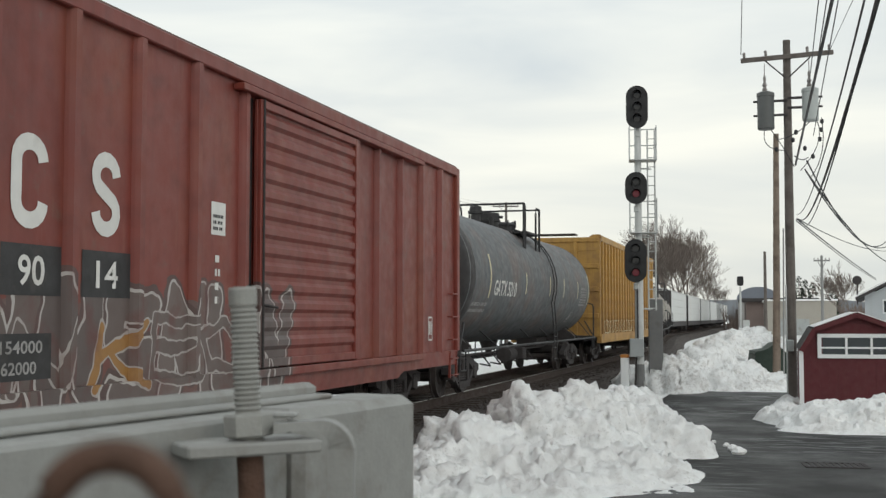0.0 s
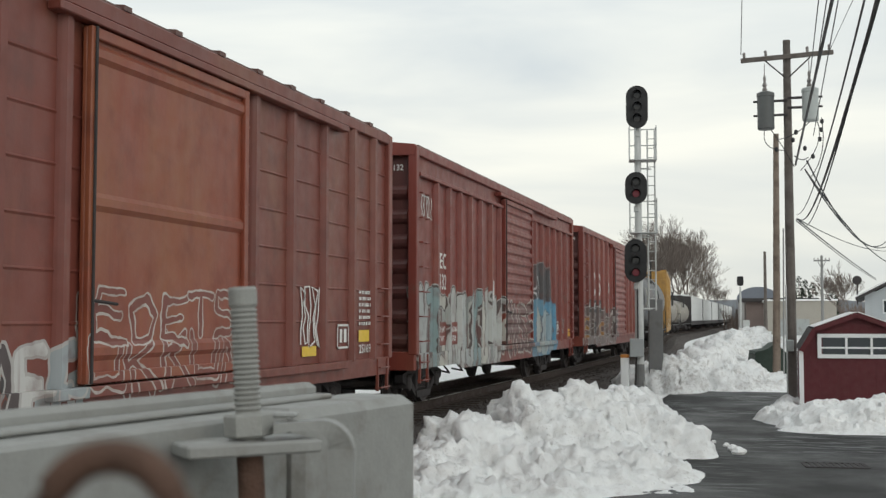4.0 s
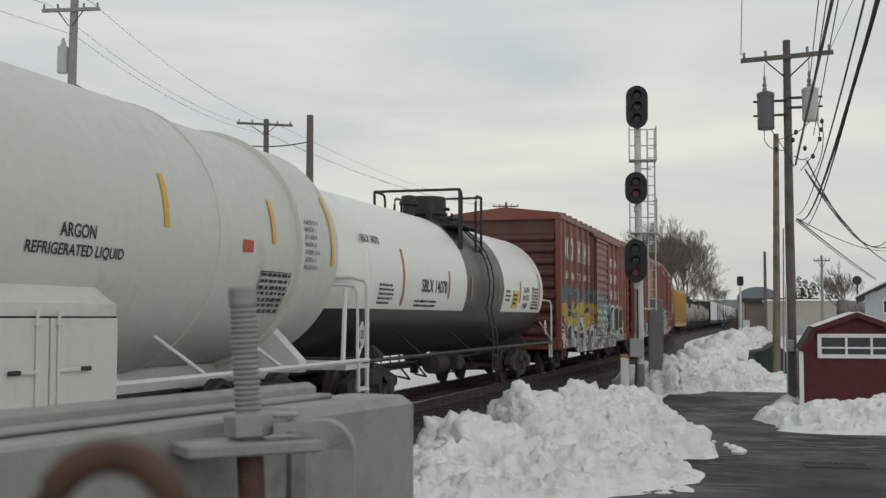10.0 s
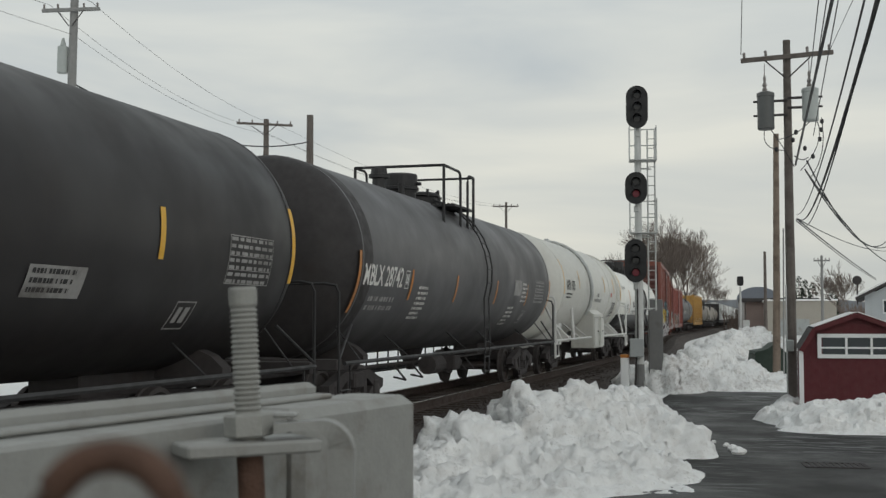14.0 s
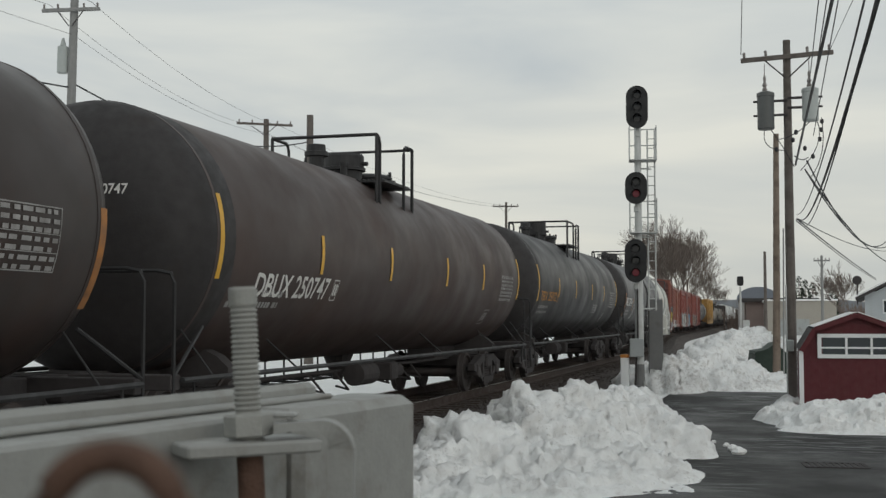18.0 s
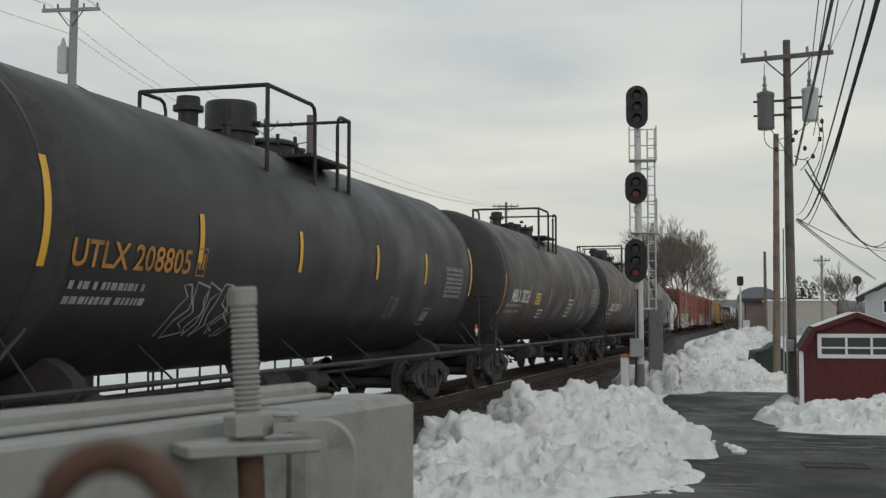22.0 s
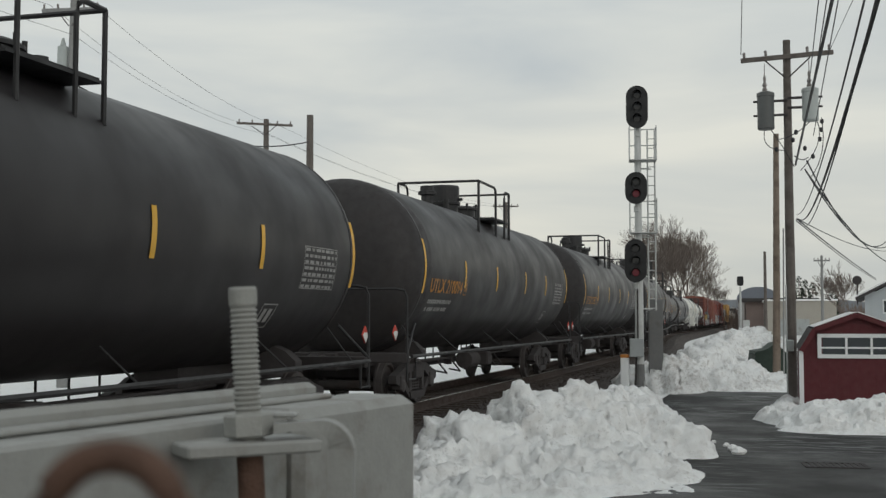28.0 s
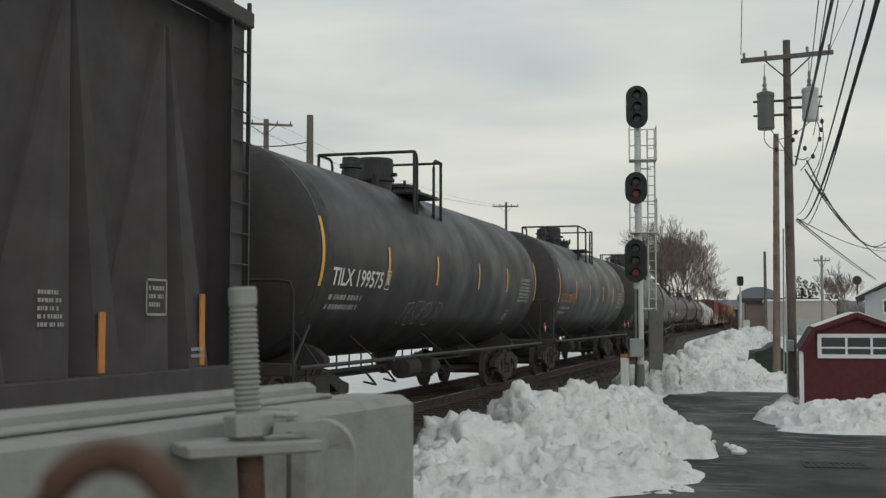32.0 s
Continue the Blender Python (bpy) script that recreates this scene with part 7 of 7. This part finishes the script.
# ---- houses and buildings in the distance ----
def house():
    h = thing("house", "pale grey two-storey house with a snowy gable roof", "house", pose(4.35, 66, GROUND, 0, 0, -5))
    W, D, e, r = 9.0, 9.0, 3.42, 5.8
    part("wall", Shape().prism("y", [(0, 0), (W, 0), (W, e), (W / 2, r), (0, e)], 0, D), m_siding, h)
    clap = Shape().prism("x", [(-0.02, 0.0), (-0.001, 0.0), (-0.001, 0.15)], 0.0, W).mesh("clapboard")
    for k in range(24):
        part("clapboard", clap, m_siding, h, m=pose(0, 0, k * 0.155))
    for s in (0, 1):
        a, b = ((-0.45, e - 0.17), (W / 2, r)) if s == 0 else ((W + 0.45, e - 0.17), (W / 2, r))
        part("roof", Shape().prism("y", [a, b, (b[0], b[1] + 0.15), (a[0], a[1] + 0.15)], -0.5, D + 0.4), m_shingle, h)
        part("snow_cover", Shape().prism("y", [(a[0], a[1] + 0.155), (b[0], b[1] + 0.155), (b[0], b[1] + 0.30), (a[0], a[1] + 0.24)], -0.52, D + 0.42), m_snow2, h, "white snow on the roof")
    for x, z in ((0.95, 2.62), (3.0, 2.5), (5.5, 2.5)):
        w = part("window", Shape().box(x - 0.07, -0.06, z - 0.07, x + 0.62, -0.022, z + 0.67, 0.01), m_trim, h)
        part("pane", Shape().box(x, -0.075, z, x + 0.55, -0.062, z + 0.6), m_glass, w)
    part("dish_mast", Shape().rod((-0.35, -0.3, 3.0), (-0.35, -0.3, 4.3), 0.04), m_iron, h)
    part("service_mast", Shape().rod((1.55, -0.1, 2.5), (1.55, -0.1, 7.0), 0.05).box(1.5, -0.16, 4.2, 1.6, -0.02, 4.5, 0.01), m_alu, h, "grey service mast")
    part("satellite_dish", Shape().lathe("y", [(-0.43, 0.22), (-0.39, 0.16), (-0.34, 0.03), (-0.32, 0.03), (-0.37, 0.17), (-0.42, 0.24)], -0.35, 0, 4.3, 18), m_iron, h, "dark satellite dish")
    return h


house()
far = thing("warehouse", "long low pale warehouse with a flat snowy roof", "building", pose(-1.5, 150, GROUND, 0, 0, 2))
part("wall", Shape().box(0, 0, 0, 8.2, 14, 4.4), m_beige, far)
part("roof", Shape().box(-0.2, -0.3, 4.401, 8.4, 14.3, 4.6, 0.03), m_snow2, far)
for k in range(2):
    part("door", Shape().box(1.0 + k * 2.4, -0.06, 0, 2.6 + k * 2.4, -0.004, 2.2), m_cabinet, far)
station = thing("station_building", "low brown brick building with a dark flat eave", "building", pose(-4.5, 172, GROUND, 0, 0, 3))
part("wall", Shape().box(0, 0, 0, 9.4, 9, 4.6), m_redbox, station)
part("eave", Shape().box(-0.9, -0.9, 4.601, 9.8, 9.4, 5.1, 0.05), m_shingle, station)
part("plinth", Shape().box(-0.05, -0.06, 0, 9.45, -0.004, 0.8), m_concrete, station)
store = thing("hall", "grey hall with a blue-grey curved roof", "building", pose(-7.0, 215, GROUND))
part("wall", Shape().box(0, 0, 0, 6.8, 12, 5.6), m_concrete, store)
rf = [(3.4 + 3.6 * math.cos(math.pi * k / 14), 5.6 + 2.2 * math.sin(math.pi * k / 14)) for k in range(15)]
part("roof", Shape().prism("y", rf, -0.3, 12.3), m_hallroof, store)
gp = thing("tarpaulin_pile", "dark green tarpaulin over a stack half under snow", "tarpaulin", pose(-1.05, 50.0, GROUND, 0, 0, 8) @ Matrix.Diagonal((0.78, 1, 0.9, 1)))
part("cover", Shape().prism("y", [(0, 0), (2.2, 0), (2.15, 0.55), (1.75, 0.95), (1.2, 1.42), (0.8, 1.15), (0.15, 1.05)], 0, 2.4), m_greenbin, gp)
part("fold", Shape().prism("y", [(0.1, 0.9), (0.8, 1.151), (1.2, 1.421), (1.2, 1.46), (0.75, 1.2), (0.05, 0.96)], -0.06, 1.6), m_greenbin, gp)
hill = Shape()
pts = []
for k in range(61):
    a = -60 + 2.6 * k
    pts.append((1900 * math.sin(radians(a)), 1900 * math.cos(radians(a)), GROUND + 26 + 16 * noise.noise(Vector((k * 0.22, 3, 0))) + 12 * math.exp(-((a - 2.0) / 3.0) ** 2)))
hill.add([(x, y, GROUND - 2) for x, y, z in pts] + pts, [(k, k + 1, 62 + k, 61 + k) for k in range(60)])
solo("far_hill", hill, m_hill, "wooded ridge on the horizon, tinted blue-grey for haze", "hill", kind="structure")


# ---- trees ----
def bare_tree(x, y, height, spread, seed, label, depth=6, r0=0.16):
    rng = random.Random(seed)
    t = thing("tree", label, "tree", pose(x, y, GROUND), "bare trees")
    trunk, twigs = Shape(), Shape()

    def grow(p, d, length, r, level):
        pts, q, dd = [p], Vector(p), Vector(d)
        n = 3 if level < 4 else 2
        for k in range(n):
            dd = (dd + Vector((rng.uniform(-1, 1), rng.uniform(-1, 1), rng.uniform(-0.3, 0.6))) * (0.16 if level else 0.02)).normalized()
            q = q + dd * (length / n)
            pts.append(q.copy())
        if level < 3:
            trunk.tube(pts, r, 6, r * 0.6)
        else:
            twigs.twig(pts, r, r * 0.6)
        if level >= depth:
            return
        for k in range(rng.choice((3, 3, 4)) if level < 5 else 3):
            a = rng.uniform(0, 6.283)
            tilt = rng.uniform(0.35, 0.85) * spread
            side = Vector((math.cos(a), math.sin(a), 0))
            nd = (dd * math.cos(tilt) + side * math.sin(tilt) + Vector((0, 0, 0.12))).normalized()
            at = pts[-1] if k < 2 else pts[-2]
            grow(at, nd, length * rng.uniform(0.62, 0.84), max(r * 0.56, 0.017), level + 1)

    grow((0, 0, -0.2), (0, 0, 1), height * 0.26, r0, 0)
    part("trunk", trunk, m_bark, t)
    part("crown", twigs, m_bark, t, "fine bare twigs")
    return t


bare_tree(-15.8, 174, 20.0, 0.86, 44, "bare deciduous tree with a fine brown crown", 7, 0.32)
bare_tree(-15.6, 212, 20.5, 0.88, 35, "bare deciduous tree with a dense brown crown", 8, 0.30)
bare_tree(-16.2, 190, 17.5, 0.92, 38, "bare deciduous tree with a brown crown", 7, 0.26)
bare_tree(-25.5, 172, 15.0, 0.85, 9, "bare slender tree behind the train", 6, 0.24)
bare_tree(-14.0, 226, 13.0, 1.0, 21, "small bare tree beside the line", 6, 0.2)
bare_tree(-13.6, 240, 12.0, 1.0, 22, "small bare tree far along the line", 6, 0.2)
bare_tree(6.2, 118, 9.0, 1.0, 15, "bare tree behind the house", 6, 0.14)
brush = Shape()
rng = random.Random(40)
for k in range(5200):
    x = rng.uniform(-60, 60)
    y = rng.uniform(215, 300)
    if k % 6 == 0:
        x, y = rng.uniform(-22, -13.6), rng.uniform(168, 214)
    if -13.5 < x < -9.6:
        continue
    h = rng.uniform(1.5, 6.0) * (0.6 + 0.5 * noise.noise(Vector((x * 0.07, y * 0.05, 0))) + 0.3)
    a = rng.uniform(-0.5, 0.5)
    brush.twig([(x, y, GROUND - 0.1), (x + a, y, GROUND + h * 0.5), (x + a * 2.2, y, GROUND + h)], 0.08, 0.02)
    for q in range(3):
        b = rng.uniform(-1.2, 1.2)
        brush.twig([(x + a * 0.8, y, GROUND + h * 0.4), (x + a * 0.8 + b, y, GROUND + h * rng.uniform(0.7, 1.0))], 0.04, 0.012)
solo("far_brush", brush, m_brush, "leafless brown brush and scrub along the line", "brush", kind="stuff")


def conifer(x, y, h, seed):
    rng = random.Random(seed)
    t = thing("tree", "dark green conifer in the distance", "tree", pose(x, y, GROUND), "conifers")
    part("trunk", Shape().tube([(0, 0, -0.2), (0, 0, h * 0.95)], 0.14, 6, 0.03), m_bark, t)
    c = Shape()
    for k in range(420):
        z = h * (0.12 + 0.86 * rng.random())
        r = (1 - z / h) * h * 0.30 * rng.uniform(0.5, 1.15) + 0.1
        a = rng.uniform(0, 6.283)
        p = Vector((r * math.cos(a), r * math.sin(a), z - r * 0.25))
        q = p + Vector((rng.uniform(-0.3, 0.3), rng.uniform(-0.3, 0.3), rng.uniform(-0.25, 0.1)))
        w = Vector((rng.uniform(-0.3, 0.3), rng.uniform(-0.3, 0.3), rng.uniform(-0.1, 0.3)))
        c.add([p * 0.6 + Vector((0, 0, z * 0.4)), p + w, q], [(0, 1, 2)])
    part("crown", c, m_pine, t)
    return t


for k, (x, y, h) in enumerate(((1.6, 170, 7.6), (2.7, 172, 8.2), (3.5, 170, 7.7), (4.6, 173, 7.4), (7.2, 175, 7.2))):
    conifer(x, y, h, 70 + k)

# ---- overhead wires ----
for a, b, r in (((0.86, 32.47, 7.79), (0.84, -8.0, 8.48), 0.012), ((0.98, 32.5, 7.79), (1.14, -8.0, 8.48), 0.013), ((0.48, 32.49, 5.66), (1.13, -8.0, 6.01), 0.026),
                ((0.95, 32.58, 6.44), (1.01, -8.0, 6.87), 0.011), 
                ((1.36, 32.56, 8.61), (4.27, -8.0, 9.76), 0.008), ((-0.87, 31.93, 8.57), (0.55, -8.0, 9.65), 0.010)):
    wire(a, b, 0.0, r, "black overhead cable strung along the lane" if r > 0.012 else "thin overhead wire strung along the lane")
for a, b, sag, r in (((0.49, 32.5, 4.34), (0.6, -8.0, 4.74), 1.0, 0.008), ((0.56, 32.5, 4.21), (0.5, -8.0, 4.01), 0.9, 0.013), ((0.62, 32.5, 4.03), (0.5, -8.0, 4.43), 1.0, 0.008)):
    wire(a, b, sag, r, "slack black cable along the lane")
for a, b, sag, r in (((0.77, 32.5, 5.76), (5.89, 66.0, 6.2), 1.48, 0.022), ((0.72, 32.5, 5.53), (5.9, 66.0, 5.64), 1.05, 0.022), ((0.72, 32.5, 5.53), (5.88, 66.0, 4.37), 0.47, 0.022),
                     ((0.49, 32.5, 4.22), (4.9, 66.0, 3.69), 0.06, 0.02), ((0.47, 32.5, 4.18), (4.95, 66.0, 3.60), 0.1, 0.014), ((0.51, 32.5, 4.22), (5.94, 66.0, 5.13), 0.3, 0.014)):
    wire(a, b, sag, r, "drooping service cable to the house")
for k, (dx, z) in enumerate(((-0.85, 12.3), (0.75, 12.3), (0.1, 11.2))):
    wire((-23 + dx, 34.6, z), (-26.2 + dx * 1.4, 57.5, 12.0 - 0.3 * k), 0.6, 0.007, "thin wire between the far poles")
    wire((-26.2 + dx * 1.4, 57.5, 12.0 - 0.3 * k), (-24.4 + dx, 107, 12.0), 0.9, 0.007, "thin wire between the far poles")
    wire((-23 + dx, 34.6, z), (-24 + dx, -10, 12.6), 0.8, 0.007, "thin wire between the far poles")
wire((-23, 34.6, 9.6), (-22.9, 55.6, 10.6), 1.0, 0.03, "sagging black cable between the far poles")
wire((-23, 34.6, 9.4), (-24, -10, 9.6), 1.0, 0.03, "sagging black cable between the far poles")


# ---- the grey steel beam and bolt beside the camera ----
def gate_beam():
    g = thing("gate_beam", "grey-painted steel crossing-gate beam with a long threaded bolt", "gate beam", pose(0, 0, 1.6, 0, 0, 15.9))
    u = Vector((0.302, 0.64, 0)).normalized()          # along the beam
    w = Vector((-u.y, u.x, 0))                          # towards the track
    base = Matrix(((u.x, w.x, 0, -0.346), (u.y, w.y, 0, 0.92), (0, 0, 1, 0), (0, 0, 0, 1)))
    L = 0.706
    part("front_channel", Shape().box(-0.75, 0.0, -0.30, L - 0.29, 0.075, -0.101, 0.004), m_galv, g, m=base)
    part("back_flange", Shape().box(-0.75, 0.078, -0.30, L - 0.10, 0.10, -0.081, 0.006), m_galv, g, m=base)
    part("flange_lip", Shape().box(-0.75, 0.05, -0.100, L - 0.11, 0.0779, -0.094, 0.002), m_galv, g, m=base)
    part("end_block", Shape().box(L - 0.285, -0.012, -0.45, L, 0.09, -0.100, 0.011), m_galv, g, m=base)
    part("post", Shape().box(L - 0.26, 0.0, -2.32, L - 0.02, 0.085, -0.45, 0.006), m_galv, g, m=base)
    pb = Matrix.Translation((-0.186, 1.135, 0.0))
    bolt_at = pb @ pose(0, 0, -0.1, 0, -3.2, 0) @ pose(0, 0, 0.1)
    plate = part("bolt_plate", Shape().box(-0.0705, -0.036, -0.128, 0.062, 0.038, -0.116, 0.002), m_galv, g, m=pb @ pose(0, 0, 0, 0, 0, 30))
    bolt = Shape().lathe("z", [(-0.10, 0.0105), (0.012, 0.0118), (0.013, 0.0138), (0.027, 0.0138), (0.030, 0.0125)], n=24)
    z = -0.118
    thread = Shape()
    prof = []
    while z < 0.012:
        prof += [(z, 0.0112), (z + 0.0021, 0.0134), (z + 0.0027, 0.0134), (z + 0.0048, 0.0112)]
        z += 0.0049
    b = part("threaded_bolt", bolt, m_galvz, g, "long galvanised threaded bolt", m=bolt_at)
    part("thread", Shape().lathe("z", prof, n=24), m_galvz, b)
    part("shank", Shape().lathe("z", [(-0.40, 0.0128), (-0.119, 0.0128)], n=20), m_rust, b, "rusty lower shank")
    part("nut", Shape().lathe("z", [(-0.113, 0.021), (-0.111, 0.0235), (-0.093, 0.0235), (-0.091, 0.021)], n=6), m_galvz, b, m=pose(0, 0, 0, 0, 0, 10))
    st = Shape()
    path = [(0.026, 0.0, -0.104, 0.0042), (0.058, 0.028, -0.104, 0.0042)]
    for k in range(7):
        a = radians(90 - 15 * k)
        path.append((0.062 + 0.024 * math.cos(a), 0.030 + 0.010 * k / 6, -0.128 + 0.024 * math.sin(a), 0.0045 + 0.008 * k / 6))
    path.append((0.086, 0.041, -0.42, 0.0125))
    rings = []
    for i, p in enumerate(path):
        a, c = Vector(path[max(0, i - 1)][:3]), Vector(path[min(len(path) - 1, i + 1)][:3])
        d = (c - a).normalized()
        nrm = Vector((d.z, 0, -d.x)).normalized() * p[3]
        side = Vector((0, 1, 0)) * 0.016
        q = Vector(p[:3])
        rings.append([q + nrm - side, q + nrm + side, q - nrm + side, q - nrm - side])
    part("strap", st.loft(rings), m_galv, g, "bent flat strap", m=pb)
    part("washer", Shape().box(0.020, 0.010, -0.0965, 0.044, 0.036, -0.092, 0.002), m_galv, g, "square grey washer", m=pb)
    part("small_bolt", Shape().box(-0.09, 0, -0.2, -0.082, 0.006, -0.175), m_rust, g, m=pb @ pose(0.12, 0.01, 0))
    R, r, pts = 0.0112, 0.0033, []
    for k in range(31):
        a = radians(-40 + 290 * k / 30)
        pts.append((-0.0612 + R * math.cos(a) * 1.05, 0.22, -0.0368 + R * math.sin(a)))
    pts.append((-0.068, 0.22, -0.075))
    part("iron_hook", Shape().tube(pts, r, 14), m_rust, g, "rusty iron hook", smooth=True)
    part("hook_bar", Shape().tube([(-0.068, 0.22, -0.074), (-0.10, 0.30, -0.16), (-0.36, 0.93, -0.22)], 0.005, 8), m_rust, g)
    return g


gate_beam()


# ---- what moves: the train rolls away at an even pace ----
def motions():
    for car, c in cars:
        rows = []
        for k in range(17):
            t = 2.0 * k
            y = c + SPEED * t
            rows.append((t, pose(track_x(y), y, 0.004, 0, 0, track_turn(y))))
        walk(car, rows)
    # wheels roll without slipping
    turn = SPEED / 0.42
    rolls = [(k / 15.0, Matrix.Rotation(-turn * k / 15.0, 4, "X")) for k in range(481)]
    for axle, y in wheelsets:
        at = Matrix.Translation((0, y, 0.42))
        walk(axle, [(t, at @ r) for t, r in rolls])


motions()
